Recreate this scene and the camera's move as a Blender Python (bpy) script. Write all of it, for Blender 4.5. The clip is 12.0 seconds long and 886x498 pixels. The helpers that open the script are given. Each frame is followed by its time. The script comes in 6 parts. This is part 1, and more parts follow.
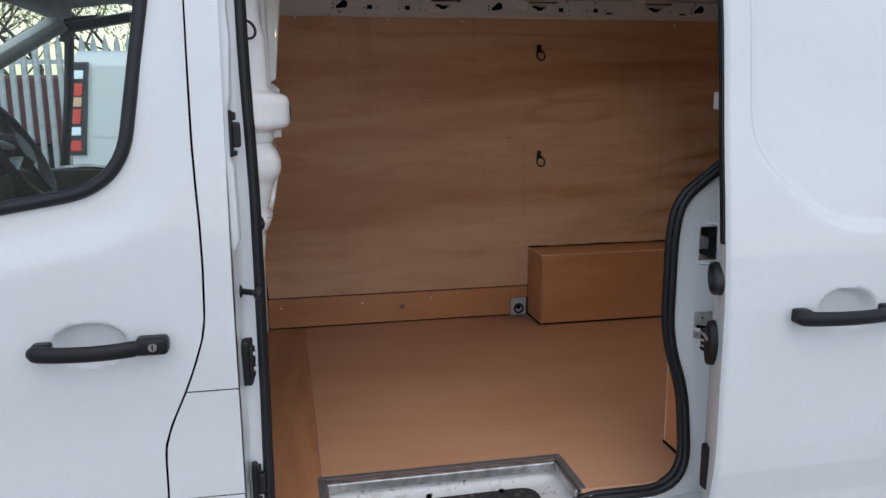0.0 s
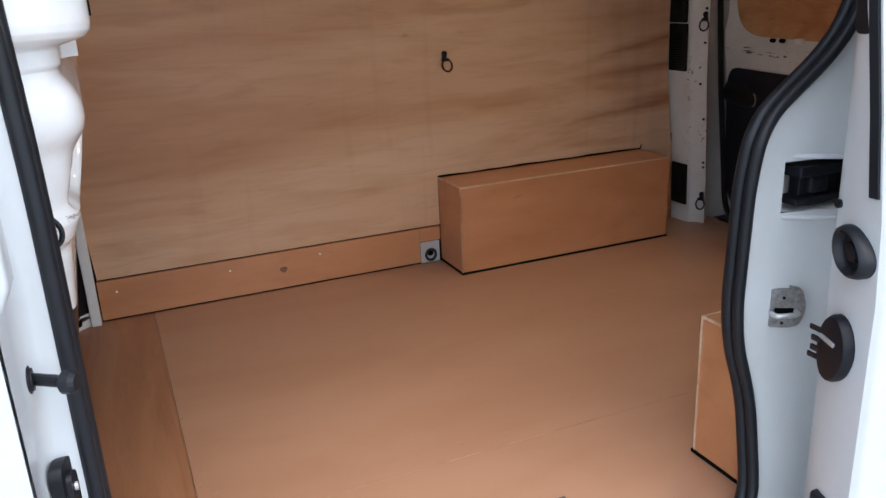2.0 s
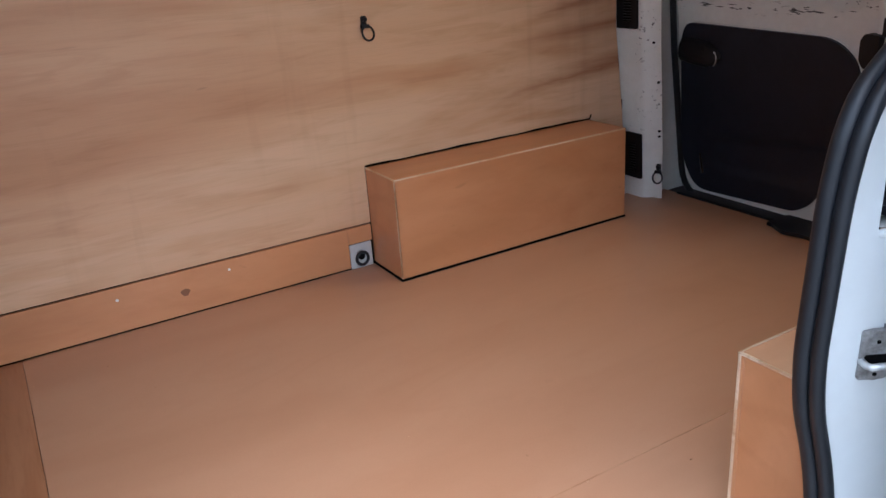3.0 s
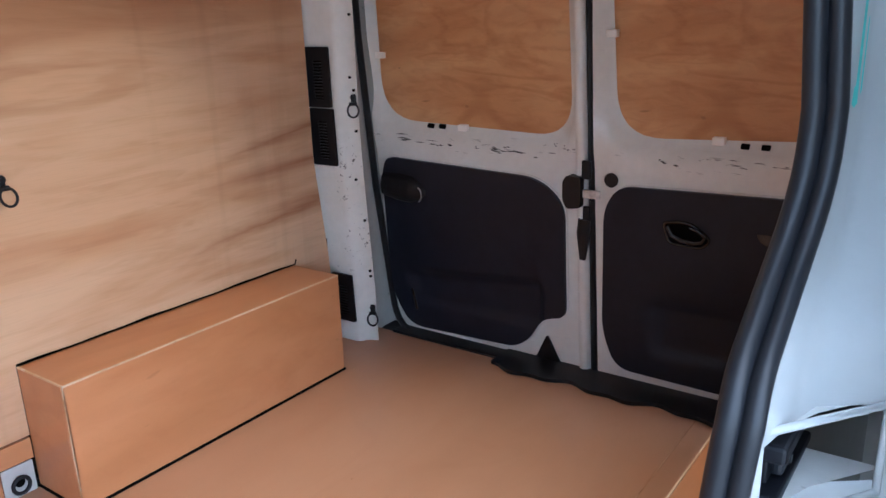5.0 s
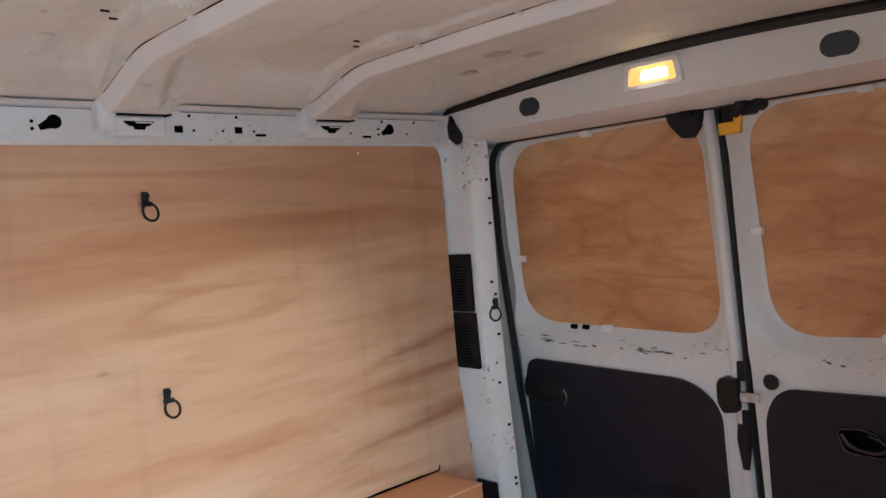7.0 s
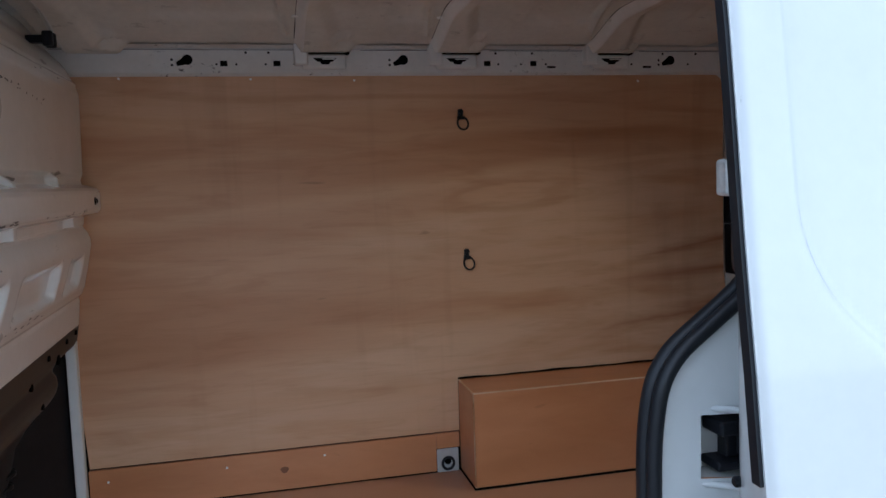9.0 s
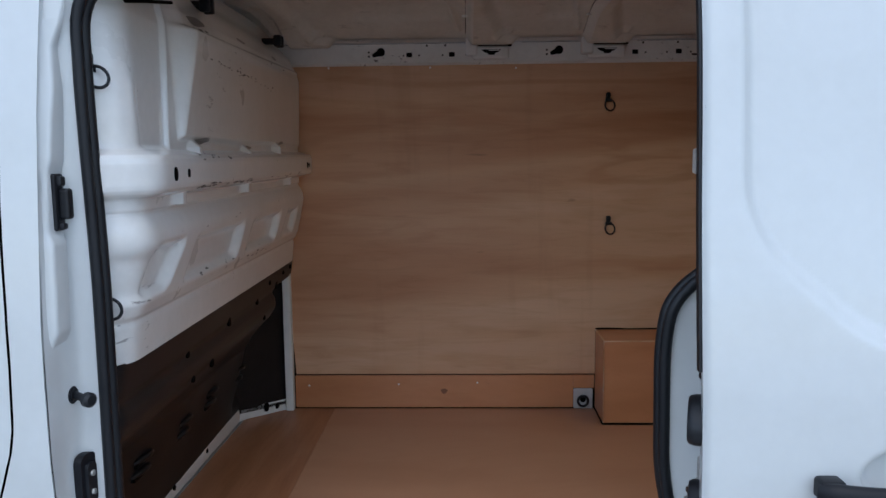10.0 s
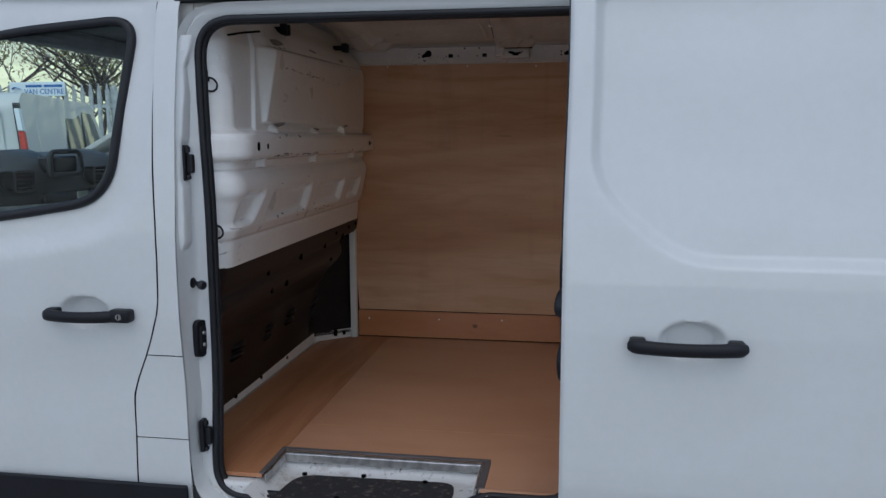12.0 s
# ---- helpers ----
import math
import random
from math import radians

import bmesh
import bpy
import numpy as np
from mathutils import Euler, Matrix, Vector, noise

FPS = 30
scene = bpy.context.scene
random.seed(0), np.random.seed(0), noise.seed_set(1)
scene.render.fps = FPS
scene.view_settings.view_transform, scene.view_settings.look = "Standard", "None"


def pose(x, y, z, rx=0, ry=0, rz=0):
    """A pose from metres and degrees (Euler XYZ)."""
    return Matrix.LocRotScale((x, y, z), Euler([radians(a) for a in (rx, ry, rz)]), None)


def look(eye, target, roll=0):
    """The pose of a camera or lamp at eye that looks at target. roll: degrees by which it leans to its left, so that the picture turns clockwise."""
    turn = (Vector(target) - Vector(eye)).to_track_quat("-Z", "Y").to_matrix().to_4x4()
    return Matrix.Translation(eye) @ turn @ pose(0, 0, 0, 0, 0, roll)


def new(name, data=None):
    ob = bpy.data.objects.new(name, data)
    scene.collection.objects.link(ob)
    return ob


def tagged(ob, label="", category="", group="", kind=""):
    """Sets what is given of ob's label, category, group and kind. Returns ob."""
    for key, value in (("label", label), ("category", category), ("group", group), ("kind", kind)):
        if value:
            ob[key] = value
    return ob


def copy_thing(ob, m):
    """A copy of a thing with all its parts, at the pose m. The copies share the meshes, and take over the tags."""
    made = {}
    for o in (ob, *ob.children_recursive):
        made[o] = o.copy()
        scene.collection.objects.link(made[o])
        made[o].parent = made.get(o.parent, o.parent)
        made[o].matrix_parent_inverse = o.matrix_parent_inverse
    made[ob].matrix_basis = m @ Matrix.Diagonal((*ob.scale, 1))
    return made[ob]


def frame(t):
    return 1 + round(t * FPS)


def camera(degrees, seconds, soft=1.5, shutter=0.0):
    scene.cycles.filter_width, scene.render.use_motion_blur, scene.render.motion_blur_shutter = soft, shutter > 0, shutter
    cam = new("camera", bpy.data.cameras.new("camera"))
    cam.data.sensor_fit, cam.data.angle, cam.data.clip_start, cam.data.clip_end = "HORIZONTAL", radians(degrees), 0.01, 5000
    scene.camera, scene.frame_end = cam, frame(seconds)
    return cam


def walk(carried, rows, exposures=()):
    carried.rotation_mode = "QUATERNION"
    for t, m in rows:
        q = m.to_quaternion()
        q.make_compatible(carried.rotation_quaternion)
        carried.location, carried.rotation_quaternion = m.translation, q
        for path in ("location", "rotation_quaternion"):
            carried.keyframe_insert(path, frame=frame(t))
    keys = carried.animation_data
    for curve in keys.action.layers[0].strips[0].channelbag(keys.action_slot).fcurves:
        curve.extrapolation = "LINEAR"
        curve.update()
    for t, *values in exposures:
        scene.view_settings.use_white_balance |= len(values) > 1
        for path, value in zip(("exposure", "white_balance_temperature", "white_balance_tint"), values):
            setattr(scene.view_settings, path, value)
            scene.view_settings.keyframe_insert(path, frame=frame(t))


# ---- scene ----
cam = camera(58.8, 12.0)
PATH = [
    (0, (0.09, -1.657, 1.573), (0.48, 0.268, 1.198), -0.4),
    (0.5, (0.089, -1.502, 1.566), (0.502, 0.401, 1.114), -0.7),
    (1, (0.157, -1.282, 1.575), (0.579, 0.613, 1.098), -1.7),
    (1.5, (0.151, -1.061, 1.548), (0.655, 0.804, 1.031), -2.7),
    (2, (0.107, -0.799, 1.545), (0.844, 0.951, 0.917), -2.6),
    (2.5, (0.157, -0.565, 1.533), (0.982, 1.121, 0.842), -3.5),
    (3, (0.233, -0.363, 1.522), (1.145, 1.261, 0.796), -4.2),
    (3.5, (0.318, -0.19, 1.531), (1.462, 1.249, 0.743), -3.6),
    (3.7, (0.308, -0.108, 1.544), (1.594, 1.197, 0.741), -2.7),
    (5.3, (0.424, 0.012, 1.661), (2.012, 1.127, 1.175), -2.2),
    (5.5, (0.413, 0.019, 1.659), (2.027, 1.126, 1.25), -2.2),
    (6, (0.402, 0.02, 1.686), (2.05, 1.126, 1.443), -3.0),
    (6.5, (0.394, 0.013, 1.686), (2.024, 1.165, 1.558), -4.2),
    (7, (0.441, -0.01, 1.694), (1.829, 1.428, 1.611), -4.7),
    (7.5, (0.485, -0.096, 1.693), (1.58, 1.574, 1.581), -4.5),
    (7.7, (0.483, -0.167, 1.687), (1.529, 1.533, 1.572), -4.4),
    (9.5, (0.623, -1.021, 1.552), (0.79, 0.961, 1.347), -1.1),
    (10, (0.701, -1.254, 1.579), (0.638, 0.73, 1.341), -0.6),
    (10.5, (0.838, -1.489, 1.569), (0.616, 0.484, 1.33), -0.4),
    (11, (0.917, -1.764, 1.571), (0.665, 0.203, 1.313), -0.7),
    (11.5, (0.995, -1.93, 1.567), (0.703, 0.031, 1.303), 0.1),
    (12, (1.077, -2.003, 1.572), (0.752, -0.05, 1.291), -0.2),
]
EXPOSURES = [(0.0, 0.25, 6150, 11), (1.0, 0.27, 6100, 11), (1.5, 0.36, 6050, 10), (2.0, 1.24, 6050, 9), (2.5, 1.48, 5750, 9), (3.0, 1.71, 5550, 8), (3.7, 2.03, 5450, 8), (5.5, 2.57, 5150, 3), (6.5, 2.42, 5150, 0), (7.5, 2.74, 5100, -3),
             (7.9, 2.43, 5100, -1), (8.3, 1.60, 5200, 2), (8.8, 0.86, 5300, 4), (9.5, 0.46, 5450, 6), (10.5, 0.10, 5600, 6), (12.0, -0.29, 5850, 8)]
walk(cam, [(t, look(eye, target, roll)) for t, eye, target, roll in PATH], EXPOSURES)

# ---- daylight ----
SUN_UP, SUN_ROUND = radians(58), radians(176)
world = bpy.data.worlds.new("sky")
scene.world = world
world.use_nodes = True
wn = world.node_tree
sky = wn.nodes.new("ShaderNodeTexSky")
sky.sky_type, sky.sun_disc = "NISHITA", False
sky.sun_elevation, sky.sun_rotation = SUN_UP, SUN_ROUND
sky.air_density, sky.dust_density, sky.ozone_density = 1.0, 2.0, 1.0
wn.links.new(sky.outputs[0], wn.nodes["Background"].inputs[0])
wn.nodes["Background"].inputs[1].default_value = 0.13
sun_data = bpy.data.lights.new("sun", "SUN")
sun_data.energy, sun_data.angle, sun_data.color = 1.45, radians(150), (1.0, 0.98, 0.95)
sun = new("sun", sun_data)
sun_way = Vector((math.sin(SUN_ROUND) * math.cos(SUN_UP), math.cos(SUN_ROUND) * math.cos(SUN_UP), math.sin(SUN_UP)))
sun.matrix_world = look(sun_way * 60, (0, 0, 0))
# the lit interior lamp on the rear header
glow = bpy.data.lights.new("interior_glow", "AREA")
glow.shape, glow.size, glow.size_y, glow.energy, glow.color = "RECTANGLE", 0.080, 0.020, 1.0, (1.0, 0.80, 0.55)
glow.spread = radians(105)
new("interior_glow", glow).matrix_world = look((2.230, 1.044, 2.010), (1.25, 1.044, 1.0))

# ---- materials ----
def material(name, colour=(0.8, 0.8, 0.8), rough=0.5, metal=0.0, coat=0.0):
    m = bpy.data.materials.new(name)
    m.use_nodes = True
    b = m.node_tree.nodes["Principled BSDF"]
    b.inputs["Base Color"].default_value = (*colour, 1)
    b.inputs["Roughness"].default_value = rough
    b.inputs["Metallic"].default_value = metal
    b.inputs["Coat Weight"].default_value = coat
    b.inputs["Coat Roughness"].default_value = 0.06
    return m, m.node_tree.nodes, m.node_tree.links, b


def coords(n, l, scale=(1, 1, 1), turn=(0, 0, 0), which="Object"):
    tc, mp = n.new("ShaderNodeTexCoord"), n.new("ShaderNodeMapping")
    mp.inputs["Scale"].default_value, mp.inputs["Rotation"].default_value = scale, turn
    l.new(tc.outputs[which], mp.inputs[0])
    return mp.outputs[0]


def noise_of(n, l, vec, scale, detail=4.0, rough=0.55, distort=0.0):
    t = n.new("ShaderNodeTexNoise")
    t.inputs["Scale"].default_value, t.inputs["Detail"].default_value = scale, detail
    t.inputs["Roughness"].default_value, t.inputs["Distortion"].default_value = rough, distort
    l.new(vec, t.inputs["Vector"])
    return t.outputs[0]


def ramp(n, l, fac, stops):
    r = n.new("ShaderNodeValToRGB")
    while len(r.color_ramp.elements) < len(stops):
        r.color_ramp.elements.new(0.5)
    for e, (at, c) in zip(r.color_ramp.elements, stops):
        e.position, e.color = at, (*c, 1) if len(c) == 3 else c
    l.new(fac, r.inputs[0])
    return r.outputs[0]


def mixed(n, l, fac, a, b, how="MIX"):
    m = n.new("ShaderNodeMix")
    m.data_type, m.blend_type = "RGBA", how
    for sock, v in ((m.inputs[0], fac), (m.inputs[6], a), (m.inputs[7], b)):
        if isinstance(v, (int, float)):
            sock.default_value = v
        elif isinstance(v, tuple):
            sock.default_value = (*v, 1)
        else:
            l.new(v, sock)
    return m.outputs[2]


def bump(n, l, b, height, strength, distance=0.002):
    k = n.new("ShaderNodeBump")
    k.inputs["Strength"].default_value, k.inputs["Distance"].default_value = strength, distance
    l.new(height, k.inputs["Height"])
    l.new(k.outputs[0], b.inputs["Normal"])


def paint(name, colour, rough, coat, dirt=0.05, scuff=0.0, orange=0.05, rare=0.50, dash=(14, 14, 70), band=None):
    """Vehicle paint: faint road film, optional dark scuffs where loads have rubbed."""
    m, n, l, b = material(name, colour, rough, 0.0, coat)
    v = coords(n, l)
    film = ramp(n, l, noise_of(n, l, v, 3.0, 6, 0.65, 0.4), [(0.35, colour), (0.75, tuple(c * (1 - dirt * k) for c, k in zip(colour, (1.0, 1.1, 1.35))))])
    fine = ramp(n, l, noise_of(n, l, v, 45.0, 4), [(0.3, (1, 1, 1)), (0.8, (1 - dirt * 0.6,) * 3)])
    out = mixed(n, l, 1.0, film, fine, "MULTIPLY")
    if scuff:
        s = noise_of(n, l, coords(n, l, dash), 1.0, 5, 0.7, 0.3)
        spots = noise_of(n, l, v, 4.5, 2, 0.5)
        k = n.new("ShaderNodeMath"); k.operation = "MULTIPLY"
        l.new(ramp(n, l, s, [(0.60, (0, 0, 0)), (0.64, (1, 1, 1))]), k.inputs[0])
        l.new(ramp(n, l, spots, [(rare, (0, 0, 0)), (rare + 0.08, (scuff, scuff, scuff))]), k.inputs[1])
        hit = k.outputs[0]
        if band:
            sep, mr = n.new("ShaderNodeSeparateXYZ"), n.new("ShaderNodeMapRange")
            l.new(v, sep.inputs[0])
            l.new(sep.outputs[2], mr.inputs[0])
            mr.inputs[1].default_value, mr.inputs[2].default_value = band[0], band[1]
            hill = ramp(n, l, mr.outputs[0], [(0.0, (0.05, 0.05, 0.05)), (0.25, (1, 1, 1)), (0.75, (1, 1, 1)), (1.0, (0.05, 0.05, 0.05))])
            kk = n.new("ShaderNodeMath"); kk.operation = "MULTIPLY"
            l.new(hit, kk.inputs[0]); l.new(hill, kk.inputs[1])
            hit = kk.outputs[0]
        out = mixed(n, l, hit, out, (0.07, 0.06, 0.055))
    l.new(out, b.inputs["Base Color"])
    bump(n, l, b, noise_of(n, l, v, 160, 2), orange, 0.0006)
    rr = ramp(n, l, noise_of(n, l, v, 6, 5), [(0.3, (rough,) * 3), (0.75, (min(1, rough + 0.15),) * 3)])
    l.new(rr, b.inputs["Roughness"])
    return m


def plywood(name, light, mid, dark, along, grain=1.0, rough=0.55, seed=0.0, sheen=0.0, contrast=1.0, stain=0.0, flames=(), loops=(), side=0):
    """Rotary-cut veneer: broad soft bands, wandering loops, few mineral dashes. along: scale of the three axes, small along the grain."""
    m, n, l, b = material(name, mid, rough, 0.0, sheen)
    tc, mp = n.new("ShaderNodeTexCoord"), n.new("ShaderNodeMapping")
    mp.inputs["Location"].default_value, mp.inputs["Scale"].default_value = (seed, seed * 1.7, seed * 0.6), along
    l.new(tc.outputs["Object"], mp.inputs[0])
    v = mp.outputs[0]
    base = ramp(n, l, noise_of(n, l, v, 1.0, 2.5, 0.5, 0.5), [(0.37, dark), (0.5, mid), (0.62, light)])
    band = noise_of(n, l, v, 1.8, 4, 0.6, 0.5)
    k = contrast
    col = mixed(n, l, 1.0, base, ramp(n, l, band, [(0.35, (1 - 0.17 * k, 1 - 0.29 * k, 1 - 0.40 * k)), (0.47, (1, 1, 1)), (0.58, (1, 1, 1)), (0.66, (1 - 0.07 * k, 1 - 0.12 * k, 1 - 0.16 * k))]), "MULTIPLY")
    hill = noise_of(n, l, v, 0.75, 1.5, 0.45, 0.7)
    wv = n.new("ShaderNodeMath"); wv.operation = "MULTIPLY"; wv.inputs[1].default_value = 60.0
    l.new(hill, wv.inputs[0])
    sn = n.new("ShaderNodeMath"); sn.operation = "SINE"
    l.new(wv.outputs[0], sn.inputs[0])
    rings = ramp(n, l, sn.outputs[0], [(0.0, (1, 1, 1)), (0.5, (1, 1, 1)), (1.0, (0.80, 0.71, 0.62))])
    mask = ramp(n, l, noise_of(n, l, v, 0.9, 2, 0.5, 0.4), [(0.42, (0, 0, 0)), (0.60, (0.8 * k, 0.8 * k, 0.8 * k))])
    col = mixed(n, l, mask, col, mixed(n, l, 1.0, col, rings, "MULTIPLY"))
    mp2 = n.new("ShaderNodeMapping")
    mp2.inputs["Scale"].default_value = tuple(a * 5.0 if a < 1 else a * 22 for a in along)
    l.new(tc.outputs["Object"], mp2.inputs[0])
    pores = noise_of(n, l, mp2.outputs[0], 7.0, 3, 0.6)
    col = mixed(n, l, 0.13 * grain, col, ramp(n, l, pores, [(0.34, (0.70, 0.62, 0.56)), (0.5, (1, 1, 1))]), "MULTIPLY")
    soft = noise_of(n, l, v, 9.0, 3, 0.6, 0.9)
    col = mixed(n, l, 0.55 * k, col, ramp(n, l, soft, [(0.34, (0.84, 0.77, 0.70)), (0.5, (1, 1, 1)), (0.70, (1.05, 1.04, 1.02))]), "MULTIPLY")
    streak = noise_of(n, l, v, 11.0, 1.5, 0.5, 0.5)
    col = mixed(n, l, ramp(n, l, streak, [(0.755, (0, 0, 0)), (0.80, (0.6 * k, 0.6 * k, 0.6 * k))]), col, tuple(c * 0.40 for c in dark))
    for cx, cz, rx, rz in loops:
        sp = n.new("ShaderNodeSeparateXYZ"); l.new(tc.outputs["Object"], sp.inputs[0])
        sq = []
        for sock, c, r in ((sp.outputs[side], cx, rx), (sp.outputs[2], cz, rz)):
            a = n.new("ShaderNodeMath"); a.operation = "MULTIPLY_ADD"; a.inputs[1].default_value, a.inputs[2].default_value = 1 / r, -c / r
            l.new(sock, a.inputs[0])
            p = n.new("ShaderNodeMath"); p.operation = "MULTIPLY"; l.new(a.outputs[0], p.inputs[0]); l.new(a.outputs[0], p.inputs[1])
            sq.append(p.outputs[0])
        d2 = n.new("ShaderNodeMath"); d2.operation = "ADD"; l.new(sq[0], d2.inputs[0]); l.new(sq[1], d2.inputs[1])
        dd = n.new("ShaderNodeMath"); dd.operation = "SQRT"; l.new(d2.outputs[0], dd.inputs[0])
        wd = n.new("ShaderNodeMath"); wd.operation = "MULTIPLY_ADD"; wd.inputs[1].default_value = 1.5
        l.new(noise_of(n, l, v, 2.2, 3, 0.5, 0.5), wd.inputs[0]); l.new(dd.outputs[0], wd.inputs[2])
        rg = n.new("ShaderNodeMath"); rg.operation = "MULTIPLY"; rg.inputs[1].default_value = 17.0; l.new(wd.outputs[0], rg.inputs[0])
        sw = n.new("ShaderNodeMath"); sw.operation = "SINE"; l.new(rg.outputs[0], sw.inputs[0])
        line = ramp(n, l, sw.outputs[0], [(0.0, (1.05, 1.05, 1.04)), (0.55, (1, 1, 1)), (1.0, (0.84, 0.75, 0.66))])
        col = mixed(n, l, ramp(n, l, wd.outputs[0], [(0.7, (0.9, 0.9, 0.9)), (1.0, (0, 0, 0))]), col, mixed(n, l, 1.0, col, line, "MULTIPLY"))
    for x0, x1, z0, slope, wide in flames:
        fm = n.new("ShaderNodeMapping")
        fm.inputs["Location"].default_value = (-x0, 0, -z0)
        l.new(tc.outputs["Object"], fm.inputs[0])
        sp = n.new("ShaderNodeSeparateXYZ"); l.new(fm.outputs[0], sp.inputs[0])
        wob = n.new("ShaderNodeMath"); wob.operation = "MULTIPLY_ADD"; wob.inputs[1].default_value = 0.09; wob.inputs[2].default_value = -0.045
        l.new(noise_of(n, l, v, 5.0, 4, 0.6, 0.6), wob.inputs[0])
        ln = n.new("ShaderNodeMath"); ln.operation = "MULTIPLY_ADD"; ln.inputs[1].default_value = -slope
        l.new(sp.outputs[0], ln.inputs[0]); l.new(sp.outputs[2], ln.inputs[2])
        ad = n.new("ShaderNodeMath"); ad.operation = "ADD"; l.new(ln.outputs[0], ad.inputs[0]); l.new(wob.outputs[0], ad.inputs[1])
        ab = n.new("ShaderNodeMath"); ab.operation = "ABSOLUTE"; l.new(ad.outputs[0], ab.inputs[0])
        near_line = ramp(n, l, ab.outputs[0], [(0.0, (1, 1, 1)), (wide * 0.35, (0.45, 0.45, 0.45)), (wide, (0, 0, 0))])
        end = n.new("ShaderNodeMapRange"); end.inputs[2].default_value = x1 - x0
        l.new(sp.outputs[0], end.inputs[0])
        fk = n.new("ShaderNodeMath"); fk.operation = "MULTIPLY"
        l.new(near_line, fk.inputs[0]); l.new(ramp(n, l, end.outputs[0], [(0.0, (0, 0, 0)), (0.35, (0.7, 0.7, 0.7)), (1.0, (1, 1, 1))]), fk.inputs[1])
        col = mixed(n, l, fk.outputs[0], col, tuple(c * f for c, f in zip(dark, (0.74, 0.62, 0.54))))
    if stain:
        drip = noise_of(n, l, coords(n, l, (7.0, 1.0, 0.55)), 1.0, 4, 0.6, 0.3)
        col = mixed(n, l, 1.0, col, ramp(n, l, drip, [(0.32, (1 - stain, 1 - stain * 1.15, 1 - stain * 1.3)), (0.44, (1, 1, 1)), (0.75, (1, 1, 1))]), "MULTIPLY")
    l.new(col, b.inputs["Base Color"])
    bump(n, l, b, pores, 0.06 * grain, 0.0008)
    return m


def plastic(name, colour, rough, relief=0.25, scale=420, gloss=0.5):
    m, n, l, b = material(name, colour, rough)
    b.inputs["Specular IOR Level"].default_value = gloss
    v = coords(n, l)
    l.new(ramp(n, l, noise_of(n, l, v, 9, 6, 0.7), [(0.35, colour), (0.8, tuple(min(1, c * 1.5 + 0.002) for c in colour))]), b.inputs["Base Color"])
    bump(n, l, b, noise_of(n, l, v, scale, 2), relief, 0.0006)
    return m


WHITE = paint("white_body_paint", (0.612, 0.632, 0.628), 0.28, 0.6, 0.05, 0.0)
INNER = paint("white_inner_paint", (0.80, 0.79, 0.755), 0.38, 0.3, 0.10, 0.0)
SCUFFED = paint("scuffed_inner_paint", (0.78, 0.77, 0.735), 0.40, 0.3, 0.12, 0.9, 0.05, 0.54, (45, 45, 55))
DOORPAINT = paint("scuffed_door_paint", (0.78, 0.77, 0.735), 0.40, 0.3, 0.12, 0.95, 0.05, 0.44, (12, 13, 85), (0.595, 0.665))
# inner white tinted tan: light bounced off the floor, put into the colour
ROOFPAINT = paint("roof_paint_bounce_tan", (0.74, 0.72, 0.655), 0.58, 0.0, 0.16, 0.25)
CHIPPED = paint("chipped_bulkhead_paint", (0.82, 0.81, 0.785), 0.26, 0.9, 0.10, 0.7, 0.05, 0.60)
GREYOVAL = plastic("dark_grey_oval", (0.16, 0.15, 0.145), 0.5, 0.1, 90, 0.3)
BARE = plastic("bulkhead_black_steel", (0.0110, 0.0100, 0.0105), 0.40, 0.1, 160, 0.28)
PLY = plywood("plywood_lining", (0.70, 0.455, 0.282), (0.645, 0.385, 0.220), (0.53, 0.275, 0.138), (0.34, 1.0, 2.7), 1.0, 0.5, 3.1, 0.0, 0.85, 0.10, ((0.55, 1.16, 0.435, 0.15, 0.045), (0.68, 1.16, 0.63, 0.06, 0.05), (0.72, 1.16, 0.70, 0.14, 0.03)), ((-0.50, 0.54, 1.5, 0.30), (0.30, 0.95, 1.6, 0.26)))
PLYDOOR = plywood("plywood_window_board", (0.72, 0.43, 0.215), (0.66, 0.36, 0.165), (0.55, 0.265, 0.11), (1.0, 1.1, 3.6), 1.0, 0.5, 9.4, 0.0, 1.0, 0.0, (), ((0.03, 0.98, 0.9, 0.40),), 1)
FLOORPLY = plywood("floor_board", (0.56, 0.310, 0.184), (0.545, 0.297, 0.174), (0.52, 0.278, 0.160), (1.2, 3.0, 3.0), 0.6, 0.42, 5.0, 0.15, 0.10)
FLOORPLY2 = plywood("floor_board_cross_grain", (0.48, 0.23, 0.115), (0.435, 0.20, 0.095), (0.37, 0.16, 0.072), (9.0, 0.9, 5.0), 1.0, 0.42, 7.0, 0.15, 0.6)
FACED = plywood("faced_ply", (0.60, 0.275, 0.125), (0.57, 0.255, 0.112), (0.51, 0.22, 0.092), (1.0, 3.0, 3.0), 0.5, 0.38, 2.0, 0.2, 0.35)
EDGE = plywood("raw_ply_edge", (0.78, 0.59, 0.41), (0.73, 0.53, 0.355), (0.64, 0.44, 0.28), (2.0, 8.0, 8.0), 1.0, 0.7, 1.0)
SEAM = plywood("floor_seam_edge", (0.64, 0.40, 0.25), (0.60, 0.36, 0.22), (0.54, 0.31, 0.18), (2.0, 8.0, 8.0), 1.0, 0.6, 1.0)
RUBBER = plastic("black_rubber", (0.008, 0.009, 0.0115), 0.42, 0.15, 420, 0.35)
TRIM = plastic("black_trim_plastic", (0.005, 0.0055, 0.008), 0.45, 0.4, 420, 0.3)
# near-black for joints and holes, also stands in for shade inside gaps
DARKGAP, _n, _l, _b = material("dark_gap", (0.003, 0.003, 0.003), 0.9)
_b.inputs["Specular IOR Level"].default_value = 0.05
